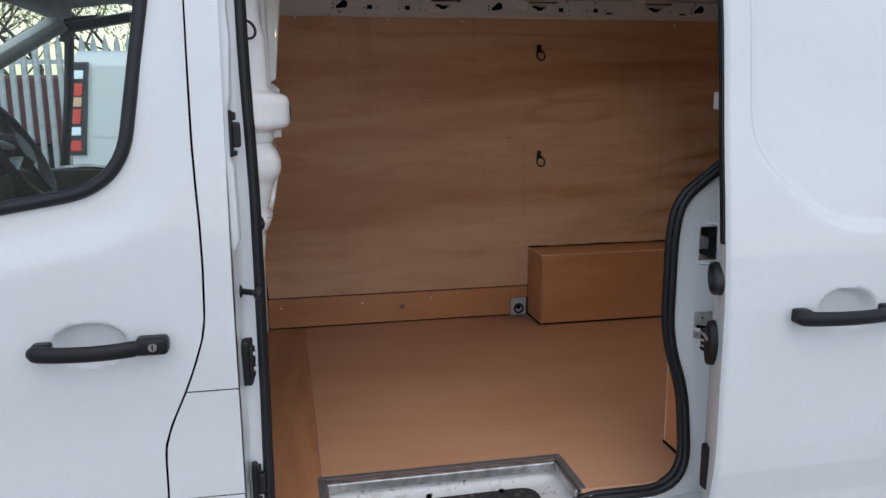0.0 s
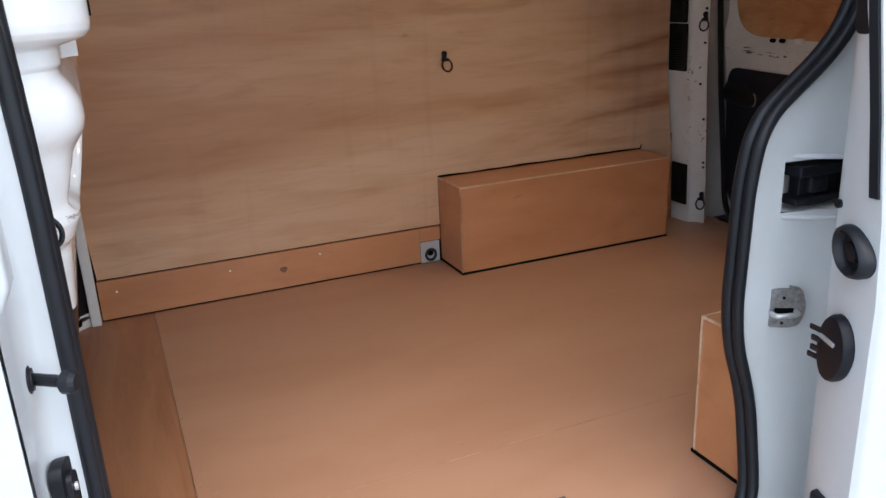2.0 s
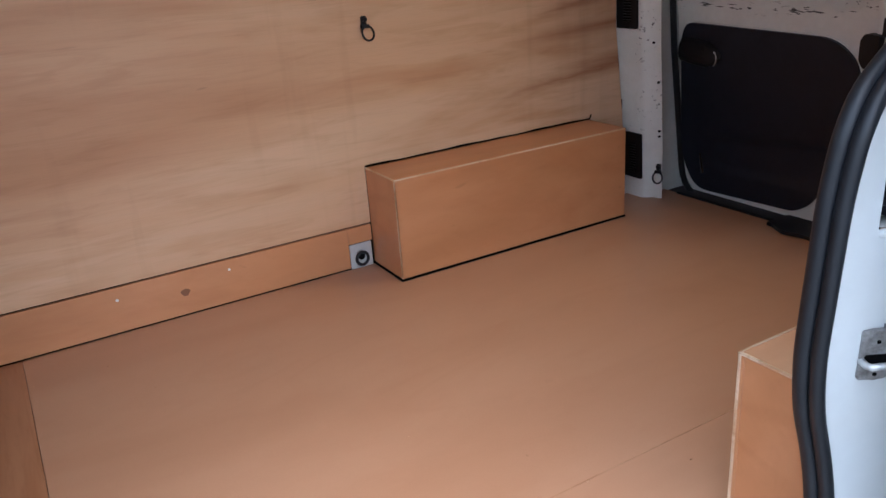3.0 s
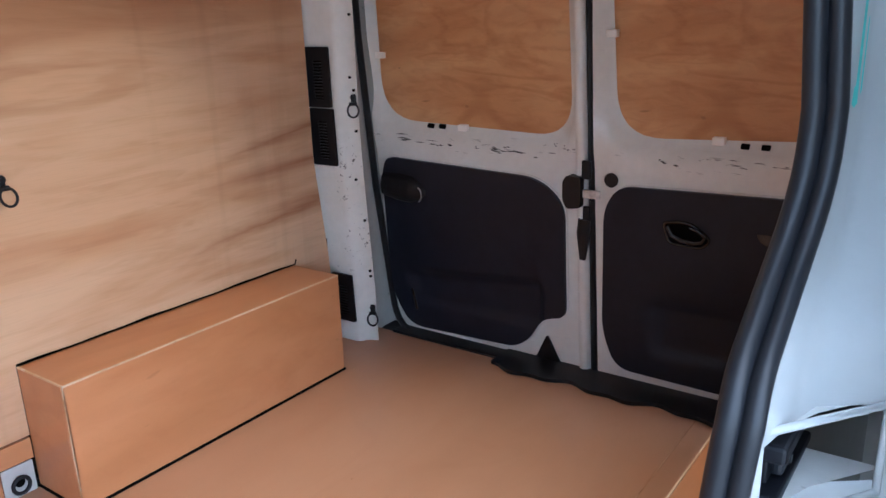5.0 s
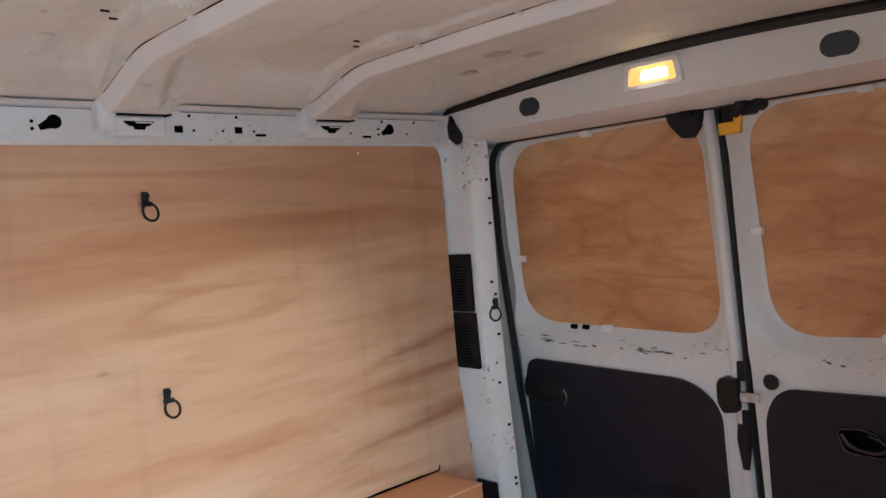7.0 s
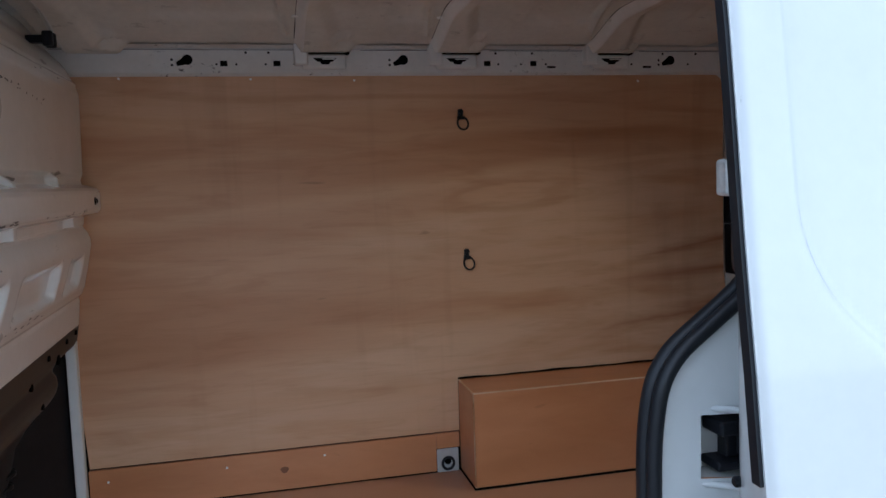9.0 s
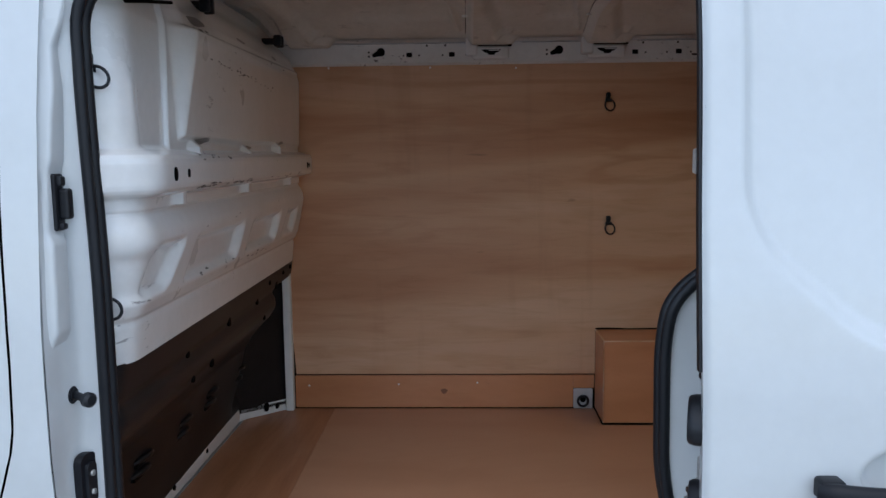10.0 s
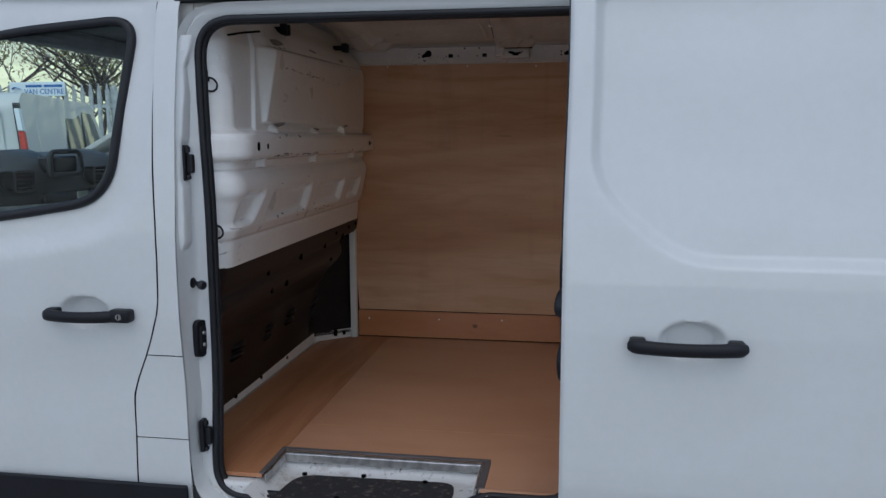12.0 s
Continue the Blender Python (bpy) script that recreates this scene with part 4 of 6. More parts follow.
            rubs.faces.new([rubs.verts.new(p) for p in pts])
    part("rub_mark", rubs, BARE, d, "dark scuffs in the paint")
    clips = bmesh.new()
    for u, v in ((1.375, 1.312), (1.400, 1.909), (1.694, 1.53)) if not flip else ((0.590, 1.322), (0.612, 1.912), (0.888, 1.59)):
        block(clips, on(u - 0.016, v - 0.010, 0.020), on(u + 0.016, v + 0.010, 0.042), 0.002, 1)
    part("board_clip", clips, CLIPW, d, "white plastic clip")
    dots = bmesh.new()
    for c in (1.500, 1.455) if not flip else (0.525, 0.475):
        sweep(dots, [on(c - 0.010, 1.311, 0.033), on(c + 0.010, 1.312, 0.033)], 0.008, seg=8)
    part("drain_hole", dots, DARKGAP, d)
    return d, on


left_door, on_ld = rear_door("door_3", 0.935, 1.70, True, False)
right_door, on_rd = rear_door("door_4", 0.245, 0.900, False, True)
# closing strip and gap between the doors
zs = steps(0.595, 1.945, 30)
bm = field(zs, [0, 1, 2, 3, 4], lambda z, k: on_ld(seam_y(z) + (0.010, 0.014, 0.026, 0.040, 0.046)[int(k)], z, (0.030, -0.004, -0.012, -0.008, 0.004)[int(k)]))
part("meeting_strip", bm, INNER, left_door, "white overlapping door edge", True, 60)
bm = sweep(bmesh.new(), [on_ld(seam_y(z), z, 0.012) for z in zs], 0.0150, False, 8, (1, 0.7))
part("meeting_seal", bm, RUBBER, left_door, "black rubber meeting seal", True, 60)
# trim details of the left door
bm = bmesh.new()
sweep(bm, [on_ld(1.668 - 0.172 * k / 12, 1.118 - 0.016 * k / 12, -0.016) for k in range(13)], [0.040 + 0.008 * math.sin(math.pi * k / 12) if k < 9 else 0.044 * math.cos((k - 8) / 4 * 1.35) for k in range(13)], seg=18, squash=(0.5, 1))
part("hinge_cover", bm, TRIM, left_door, "black rounded hinge cover")
bm = bmesh.new()
spare = sheet(rounded([(0.945, 1.118), (0.985, 1.112), (1.000, 1.135), (1.000, 1.190), (0.988, 1.208), (0.945, 1.205)], 0.008), [], lambda u, v, e: on_ld(u, v, e - 0.032), 0.032)
keep = bpy.data.meshes.new("cover")
spare.to_mesh(keep)
spare.free()
bm.from_mesh(keep)
bpy.data.meshes.remove(keep)
block(bm, on_ld(0.922, 1.198, -0.016), on_ld(0.952, 1.250, 0.0), 0.004)
block(bm, on_ld(0.924, 1.075, -0.016), on_ld(0.946, 1.12, 0.0), 0.004)
sweep(bm, [on_ld(0.938, 1.082, -0.012), on_ld(0.940, 1.04, -0.014), on_ld(0.942, 0.962, -0.012)], [0.020, 0.022, 0.010], seg=10, squash=(0.5, 1))
part("lock_cover", bm, TRIM, left_door, "black plastic door lock cover")
part("lock_tongue", block(bmesh.new(), on_ld(0.890, 1.146, -0.022), on_ld(0.944, 1.170, -0.012), 0.003), STEEL, left_door)
bm = sheet(rounded([(0.988, 1.964), (1.148, 1.968), (1.148, 1.946), (1.100, 1.938), (1.086, 1.888), (1.050, 1.848), (1.028, 1.848), (0.994, 1.892)], [0.004, 0.006, 0.006, 0.008, 0.010, 0.010, 0.008, 0.010]), [], lambda u, v, e: on_ld(u, v, e - 0.030), 0.034)
block(bm, on_ld(1.012, 1.905, -0.038), on_ld(1.052, 1.950, -0.028), 0.003, 1)
part("top_latch", bm, TRIM, left_door, "black plastic top latch")
bm = sheet(rounded([(1.0, 0.59), (1.11, 0.59), (1.06, 0.70)], 0.012), [], lambda u, v, e: on_ld(u, v, e - 0.004), 0.006)
part("lower_cover", bm, TRIM, left_door)
bm = bmesh.new()
sweep(bm, [on_ld(1.55, 0.69, -0.010), on_ld(1.585, 0.80, -0.004)], [0.012, 0.004], seg=10)
part("card_dimple", bm, GLOSSY, left_door)
part("cover_trim", sweep(bmesh.new(), [on_ld(1.520 - 0.016 * math.cos(a), 1.096 + 0.024 * math.sin(a), -0.030) for a in steps(-1.3, 1.3, 8)], 0.0022, seg=6), ALLOY, left_door, "thin bright trim line")
# trim details of the right door
bm = bmesh.new()
disc(bm, on_rd(0.866, 1.200, -0.001), 0.021, 0.006, "x", 20, 0.002)
part("rubber_bung", bm, RUBBER, right_door, "round black rubber bung")
dish_shape = rounded([(0.580, 1.072), (0.602, 1.046), (0.690, 1.050), (0.708, 1.104), (0.640, 1.114)], [0.02, 0.015, 0.015, 0.012, 0.03], 5)
part("handle_bezel", sweep(bmesh.new(), [on_rd(u, v, -0.017) for u, v in dish_shape], 0.0045, True, 8), GLOSSY, right_door, "raised handle surround", True, 60)
part("handle_dish", sheet(dish_shape, [], lambda u, v, e: on_rd(u, v, e - 0.0175), 0.001), DARKGAP, right_door)
part("inner_handle", sweep(bmesh.new(), [on_rd(u, v, -0.026) for u, v in ((0.694, 1.098), (0.680, 1.074), (0.655, 1.064), (0.622, 1.060), (0.600, 1.066), (0.592, 1.080), (0.610, 1.094), (0.634, 1.100))], [0.006, 0.007, 0.007, 0.007, 0.007, 0.006, 0.005, 0.004], seg=10), GLOSSY, right_door, "black inner door handle", True, 60)
bm = bmesh.new()
disc(bm, on_rd(0.436, 1.108, -0.006), 0.040, 0.02, "x", 24, 0.006)
part("hinge_cover", bm, GLOSSY, right_door)
bm = bmesh.new()
block(bm, on_rd(0.912, 1.875, -0.012), on_rd(0.945, 1.970, 0.004), 0.004)
sweep(bm, [on_rd(0.940, 1.958, -0.020), on_rd(0.905, 1.962, -0.028), on_rd(0.882, 1.945, -0.030), on_rd(0.878, 1.915, -0.030), on_rd(0.898, 1.885, -0.028)], [0.012, 0.018, 0.020, 0.020, 0.014], seg=12)
block(bm, on_rd(0.846, 1.885, -0.036), on_rd(0.900, 1.918, -0.006), 0.006)
disc(bm, on_rd(0.838, 1.908, -0.024), 0.017, 0.036, "x", 16, 0.004)
disc(bm, on_rd(0.846, 1.944, -0.014), 0.013, 0.024, "x", 14, 0.003)
part("catch", bm, TRIM, right_door, "black top catch")
part("release_tab", block(block(bmesh.new(), on_rd(0.882, 1.842, -0.040), on_rd(0.944, 1.874, -0.024), 0.005), on_rd(0.880, 1.860, -0.040), on_rd(0.902, 1.892, -0.026), 0.004), YELLOW, right_door, "yellow plastic release tab")
bm = bmesh.new()
sweep(bm, [on_rd(0.36, 1.955, -0.02), on_rd(0.42, 1.938, -0.05), on_rd(0.462, 1.920, -0.055), on_rd(0.482, 1.906, -0.05), on_rd(0.470, 1.894, -0.045), on_rd(0.43, 1.892, -0.04), on_rd(0.36, 1.905, -0.02)], 0.0085, seg=8)
part("pull_strap", bm, RUBBER, right_door, "black rubber pull strap")

# ---- near side: door opening, pillars, skin ----
near = thing("wall_nearside", (0.5, 0.08, 0.4), "white van body side round the sliding door opening", "van body", kind="structure")
opening = rounded([(0.024, 0.497), (0.76, 0.497), (0.84, 0.538), (1.114, 0.538), (1.120, 0.79), (1.068, 0.95), (1.073, 1.225), (1.092, 1.320), (1.264, 1.456), (1.270, 1.905), (0.011, 1.905)],
                  [0.10, 0.03, 0.03, 0.12, 0.09, 0.09, 0.09, 0.06, 0.10, 0.10, 0.11], 8)
opening += [(0.0225 - 0.010 * smooth(1.3, 1.75, z), z) for z in steps(1.765, 0.625, 36)]
# the rear edge runs further forward and further out at mid height
REAR_X = [(0.85, 0.0), (1.0, -0.006), (1.2, -0.015), (1.3, -0.022), (1.4, -0.016), (1.5, -0.012), (1.7, -0.008), (1.9, 0.0)]
REAR_Y = [(0.6, 0.0), (0.85, -0.002), (1.0, -0.009), (1.2, -0.021), (1.3, -0.029), (1.42, -0.024), (1.6, -0.024), (1.7, -0.017), (1.81, -0.003), (1.9, 0.0)]
opening = [(x + (along(REAR_X, z) if x > 1.0 else 0.0), z) for x, z in opening]


def seal_in(x, z):
    """How much deeper the seal sits along the rear edge, and how far it comes out at the foot."""
    return along(REAR_Y, z) * smooth(0.95, 1.03, x) + smooth(0.7, 1.0, x) * 0.014 * smooth(0.55, 0.75, z) * (1 - smooth(1.32, 1.52, z)) - 0.010 * (1 - smooth(0.2, 0.6, x)) - 0.030 * (1 - smooth(0.50, 0.92, z))


def grown(front, top, back, low, keep=1.0):
    """The opening's outline, pushed outwards by the given widths at its four sides."""
    out = []
    for p in opening:
        x = p[0] - (along(REAR_X, p[1]) * keep if p[0] > 1.0 else 0.0) + (-front * (1 - smooth(0.0, 0.12, p[0])) + back * smooth(0.93, 1.02, p[0]))
        z = p[1] + top * smooth(1.80, 1.90, p[1]) - low * (1 - smooth(0.50, 0.62, p[1]))
        out.append((x, z))
    return out


def under_head(k, y, x, z):
    """Along the top the jamb is an almost upright band."""
    flat = (0.186, 0.163, 0.147, 0.142, 0.138, 0.135, 0.131, 0.127)[k]
    t = smooth(1.84, 1.90, z) * smooth(-0.02, 0.06, x)
    return y * (1 - t) + flat * t


layers = [(opening, 0.186, 1), (opening, 0.163, 1), (grown(0.008, 0.01, 0.022, 0.005, 0.2), 0.154, 0.8), (grown(0.018, 0.022, 0.05, 0.01, 0.6), 0.142, 0.6), (grown(0.030, 0.030, 0.105, 0.012), 0.130, 0.3), (grown(0.042, 0.034, 0.155, 0.015), 0.112, 0.1), (grown(0.0475, 0.038, 0.195, 0.02), 0.045, 0), (grown(0.0508, 0.042, 0.205, 0.03), 0.0083, 0)]
bm = bmesh.new()
rings = []
for k, (loop, y, w) in enumerate(layers):
    deep = smooth(4, 7, k)
    rings.append([bm.verts.new(Vector((x + (0.003 * math.sin(z * 17) + 0.0015 * math.sin(z * 41)) * (4 <= k <= 6) * (x < 0.1), under_head(k, y + w * seal_in(x, z) - along(REAR_Y, z) * smooth(0.95, 1.03, x) * (w - (1, 1, 0.6, 0.2, 0, 0, 0, 0)[k]) + (along(FRONT, z) - 0.008) * deep * (1 if k > 4 else 0.0), x, z), z)) - near.location) for x, z in loop])
for a, b in zip(rings, rings[1:]):
    for i in range(len(a)):
        bm.faces.new((a[i - 1], a[i], b[i], b[i - 1]))
# the runner pocket is cut through the rear jamb
PX, PZ0, PZ1 = 1.122, 1.163, 1.250
for co, no in (((0, 0, PZ0), (0, 0, 1)), ((0, 0, PZ1), (0, 0, 1)), ((PX, 0, 0), (1, 0, 0))):
    bmesh.ops.bisect_plane(bm, geom=bm.verts[:] + bm.edges[:] + bm.faces[:], plane_co=Vector(co) - near.location, plane_no=no)
cut = [f for f in bm.faces if PZ0 < f.calc_center_median().z + near.location.z < PZ1 and f.calc_center_median().x + near.location.x > PX]
bmesh.ops.delete(bm, geom=cut, context="FACES")
part("door_jamb", bm, WHITE, near, "white painted door jamb", True, 50)
# raised outer strip of the front jamb, above the locating pin
STRIP = [(1.228, -0.0275), (1.238, -0.0265), (1.277, -0.009), (1.35, -0.010), (1.435, -0.013), (1.452, -0.021), (1.555, -0.021), (1.575, -0.015), (1.60, -0.014), (1.70, -0.010), (1.772, -0.015), (1.813, -0.002), (1.86, 0.006)]


def pressing(k, z):
    x, y = along(STRIP, z), along(FRONT, z)
    inner = max(x + 0.003, -0.020)
    p = [(-0.0300, y + 0.006), (-0.0275, y + 0.013), (x - 0.003, y + 0.017), (x, y + 0.019), (x + 0.002, y + 0.024), (inner, min(0.127, y + 0.060))][int(k)]
    return Vector((p[0], p[1], z)) - near.location


part("jamb_pressing", field(list(range(6)), steps(1.228, 1.86, 80), pressing), WHITE, near, "raised white strip of the jamb", True, 60)
bm = sweep(bmesh.new(), [Vector((x, 0.160 + seal_in(x, z), z)) - near.location for x, z in opening], 0.0105, True, 12)
inn = []
for i, p in enumerate(opening):
    a, b = Vector(opening[i - 1]), Vector(opening[(i + 1) % len(opening)])
    t = (b - a).normalized()
    inn.append((p[0] - t.y * 0.003, p[1] + t.x * 0.003))
sweep(bm, [Vector((x, 0.180 + seal_in(x, z), z)) - near.location for x, z in inn], 0.0120, True, 12)
part("opening_seal", bm, RUBBER, near, "thick black rubber door seal", True, 60)

GAP = [(-0.204, 0.45), (-0.198, 0.60), (-0.192, 0.71), (-0.191, 0.80), (-0.188, 0.829), (-0.173, 0.874), (-0.140, 0.947), (-0.121, 0.994), (-0.097, 1.066), (-0.089, 1.113), (-0.086, 1.22), (-0.087, 1.315), (-0.091, 1.40), (-0.094, 1.49), (-0.095, 1.65), (-0.096, 1.77), (-0.096, 1.98), (-0.095, 2.06)]
NZ = [("v", z) for z in steps(0.35, 2.05, 57)]


def on_near(u, v, d):
    return Vector((u, along(FRONT, v) + d, v)) - near.location


def gap_x(z):
    return along([(b, a) for a, b in GAP], z)


for name, z0, z1 in (("pillar_skin", 0.950, 2.05), ("filler_flap", 0.6945, 0.9465), ("pillar_foot", 0.45, 0.691)):
    zz = steps(z0, z1, max(4, int((z1 - z0) / 0.03)))
    shape = [(gap_x(z) + 0.003, z) for z in zz] + [(-0.0270, z) for z in zz[::-1]]
    part(name, sheet(shape, [], on_near, 0.003, NZ), WHITE, near, "", True, 40)
# dark sheet added as the shade inside the front door gap
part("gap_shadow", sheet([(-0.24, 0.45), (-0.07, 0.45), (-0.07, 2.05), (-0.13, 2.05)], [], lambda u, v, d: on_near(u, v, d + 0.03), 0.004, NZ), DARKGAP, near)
part("cant_rail", field(steps(-0.06, 2.45, 40), list(range(5)), lambda u, k: on_near(u, (1.950, 1.953, 1.990, 2.0, 2.03)[int(k)], (0.012, 0.045, 0.05, -0.02, 0.02)[int(k)])), [WHITE], near, "", True, 40)
part("roller_track", block(bmesh.new(), on_near(-0.045, 1.953, 0.0), on_near(2.4, 1.986, 0.05), 0.003), RUBBER, near, "black upper door track")
TEAL = plastic("teal_marker", (0.10, 0.52, 0.46), 0.5, 0.1)
marks = bmesh.new()
for x, z0, z1, w in ((1.325, 1.558, 1.700, 0.0035), (1.338, 1.560, 1.640, 0.0020), (1.322, 1.548, 1.572, 0.0065)):
    marks.faces.new([marks.verts.new(Vector((x + u, 0.131 - 0.15 * (x - 1.325) - 0.25 * u, z)) - near.location) for u, z in ((-w, z0 + 0.004), (0, z0), (w, z0 + 0.005), (w * 0.8, z1 - 0.006), (0, z1), (-w * 0.7, z1 - 0.003))])
part("paint_mark", marks, TEAL, near, "streaks of teal marker paint")
part("rear_quarter", sheet([(1.24, 0.36), (2.46, 0.36), (2.46, 1.95), (1.465, 1.95), (1.465, 1.46), (1.275, 1.36)], [], on_near, 0.02, NZ), WHITE, near, "", True, 40)
part("inner_side", sheet([(1.29, 0.54), (2.40, 0.54), (2.40, 2.03), (1.29, 2.03)], [], lambda u, v, d: Vector((u, 0.155 + d, v)) - near.location, 0.01), INNER, near)
part("inner_front_post", sheet([(-0.25, 0.5), (-0.004, 0.5), (-0.004, 2.03), (-0.115, 2.03), (-0.135, 1.90), (-0.21, 1.40), (-0.25, 1.28)], [], lambda u, v, d: Vector((u, 0.166 + d, v)) - near.location, 0.01), INNER, near)
part("inner_header", sheet([(-0.25, 1.905), (2.4, 1.905), (2.4, 2.04), (-0.25, 2.04)], [], lambda u, v, d: Vector((u, 0.17 + d, v)) - near.location, 0.01), INNER, near)
part("sill_skin", sheet([(-0.2, 0.30), (1.3, 0.30), (1.3, 0.488), (-0.2, 0.488)], [], on_near, 0.03, NZ), WHITE, near, "", True, 40)
part("lower_moulding", block(bmesh.new(), on_near(-1.3, 0.30, -0.022), on_near(1.15, 0.455, 0.02), 0.012), TRIM, near, "black plastic side moulding")
# black moulding carried up to stand in for the shadow under the door
part("door_moulding_shade", block(bmesh.new(), on_near(-1.3, 0.44, -0.030), on_near(-0.03, 0.556, -0.012), 0.006), TRIM, near, "black plastic moulding and painted shadow below the front door")

# ---- front passenger door ----
fdoor = thing("door_1", (-0.6, 0.03, 0.5), "closed white front passenger door with black handle", "van door", kind="structure")
glass_shape = rounded([(-0.155, 1.913), (-0.234, 1.397), (-0.62, 1.334), (-1.05, 1.30), (-1.30, 1.39), (-0.95, 1.77), (-0.62, 1.880)], [0.09, 0.12, 0.2, 0.05, 0.05, 0.1, 0.2], 10)



def shrunk(poly, d):
    out = []
    for i, p in enumerate(poly):
        a, b = Vector(poly[i - 1]), Vector(poly[(i + 1) % len(poly)])
        t = (b - a).normalized()
        out.append((p[0] + t.y * d, p[1] - t.x * d))
    return out


glass_shape = shrunk(glass_shape, -0.010)


def on_fd(u, v, d):
    return Vector((u, along(FRONT, v) + d, v)) - fdoor.location


def cup(u, v, cu, cv, ru, rv, deep):
    r = math.hypot((u - cu) / ru, (v - cv) / rv)
    return deep * (1 - smooth(0.70, 1.0, r))


def fd_bend(u, v):
    e = away(glass_shape, u, v)
    return 0.014 * (1 - smooth(0.045, 0.115, e)) + cup(u, v, -0.322, 1.072, 0.080, 0.050, 0.034)


fd_edge = [(x - 0.002, z) for x, z in GAP if z > 0.47]
fd_shape = [(-0.205, 0.475), *fd_edge[0:-2], (-0.098, 2.045), (-0.60, 2.03), (-0.85, 1.97), (-1.1, 1.84), (-1.42, 1.40), (-1.45, 0.475)]
fcuts = [("v", z) for z in steps(0.50, 2.03, 66)] + [("u", x) for x in steps(-0.85, -0.11, 40)] + [("u", x) for x in steps(-0.405, -0.240, 22)] + [("v", z) for z in steps(1.02, 1.126, 16)]
part("door_skin", sheet(fd_shape, [shrunk(glass_shape, 0.012)], on_fd, 0.0, fcuts, fd_bend), WHITE, fdoor, "", True, 45)
frame_bm = bmesh.new()
sweep(frame_bm, [on_fd(u, v, 0.010) for u, v in shrunk(glass_shape, 0.014)], 0.0175, True, 10, (0.8, 0.8))
part("window_seal", frame_bm, RUBBER, fdoor, "matt black window surround", True, 60)
pane = part("window_pane", sheet(shrunk(glass_shape, 0.012), [], lambda u, v, d: on_fd(u, v, d + 0.018), 0.0, NZ), GLASS, fdoor, "lightly tinted side glass")
pane.visible_shadow = False
part("door_inner", sheet([(-1.42, 0.5), (-0.13, 0.5), (-0.13, 1.35), (-1.42, 1.30)], [], lambda u, v, d: on_fd(u, v, d + 0.07), 0.01, NZ), TRIM, fdoor)


def pull_handle(parent, on, u0, u1, v, lock):
    """A bow handle over a dished cup."""
    bm = bmesh.new()
    n = 24
    end = u1 - 0.052 if lock else u1
    path = [on(u0 + (end - u0) * k / n, v - 0.003 * math.sin(math.pi * k / n), -0.022 - 0.020 * max(0.0, math.sin(math.pi * k / n)) ** 0.5) for k in range(n + 1)]
    rad = [0.0165 - 0.0010 * math.sin(math.pi * k / n) for k in range(n + 1)]
    rad[0], rad[1], rad[-2], rad[-1] = 0.011, 0.0155, 0.0155, 0.011
    sweep(bm, path, rad, False, 16, (0.8, 1.08))
    block(bm, on(u0 + 0.002, v - 0.0155, -0.030), on(u0 + 0.040, v + 0.0175, 0.004), 0.007, 3)
    if lock:
        block(bm, on(u1 - 0.066, v - 0.018, -0.038), on(u1, v + 0.020, 0.004), 0.010, 3)
    else:
        block(bm, on(u1 - 0.040, v - 0.0155, -0.030), on(u1 - 0.002, v + 0.0165, 0.004), 0.007, 3)
    h = part("pull_handle", bm, TRIM, parent, "black plastic pull handle", True, 50)
    if lock:
        bm = bmesh.new()
        disc(bm, on(u1 - 0.030, v + 0.001, -0.0385), 0.0090, 0.004, "y", 18, 0.0015)
        k = part("key_cylinder", bm, WORNSTEEL, h, "dull steel key cylinder")
        bm = block(bmesh.new(), on(u1 - 0.0312, v - 0.005, -0.0425), on(u1 - 0.0288, v + 0.007, -0.040))
        part("key_slot", bm, DARKGAP, h)
    return h


pull_handle(fdoor, on_fd, -0.433, -0.162, 1.068, True)

# ---- sliding side door, stood open along the body ----
sdoor = thing("door_2", (1.7, -0.08, 0.5), "open white sliding door with black handle", "sliding door", kind="structure")
SX0, SX1 = 1.054, 2.30
blank = rounded([(1.112, 1.935), (1.112, 1.450), (1.330, 1.265), (2.22, 1.262), (2.22, 1.935)], [0.05, 0.10, 0.10, 0.05, 0.05], 10)


def sd_y(u, v):
    e = away(blank, u, v)
    y = -0.110 + along(BODY, v)
    y += 0.032 * min(1.0, max(0.0, -e / 0.023))
    y += cup(u, v, 1.362, 1.088, 0.080, 0.050, 0.034)
    y += 0.010 * (1 - smooth(0.0, 0.012, u - SX0)) ** 2
    return y


us = sorted(set([SX0, SX0 + 0.003, SX0 + 0.006, SX0 + 0.012] + steps(SX0 + 0.02, 1.62, 100) + steps(1.62, SX1, 50)))
vs = sorted(set(steps(0.45, 1.955, 230)))
bm = field(us, vs, lambda u, v: Vector((u + 0.008 * smooth(1.3, 1.8, v), sd_y(u, v), v)) - sdoor.location)
part("outer_skin", bm, WHITE, sdoor, "glossy white door skin with a pressed blank panel", True, 60)


def on_return(k, v):
    """The folded front edge of the door, from the outer corner (0) to the inner edge (1)."""
    a, b = Vector((SX0 + 0.008 * smooth(1.3, 1.8, v), sd_y(SX0, v), v)), Vector((1.092, max(0.016, sd_y(SX0, v) + 0.045), v))
    return a.lerp(b, k) + Vector((-0.006 * math.sin(math.pi * k), 0, 0)) - sdoor.location


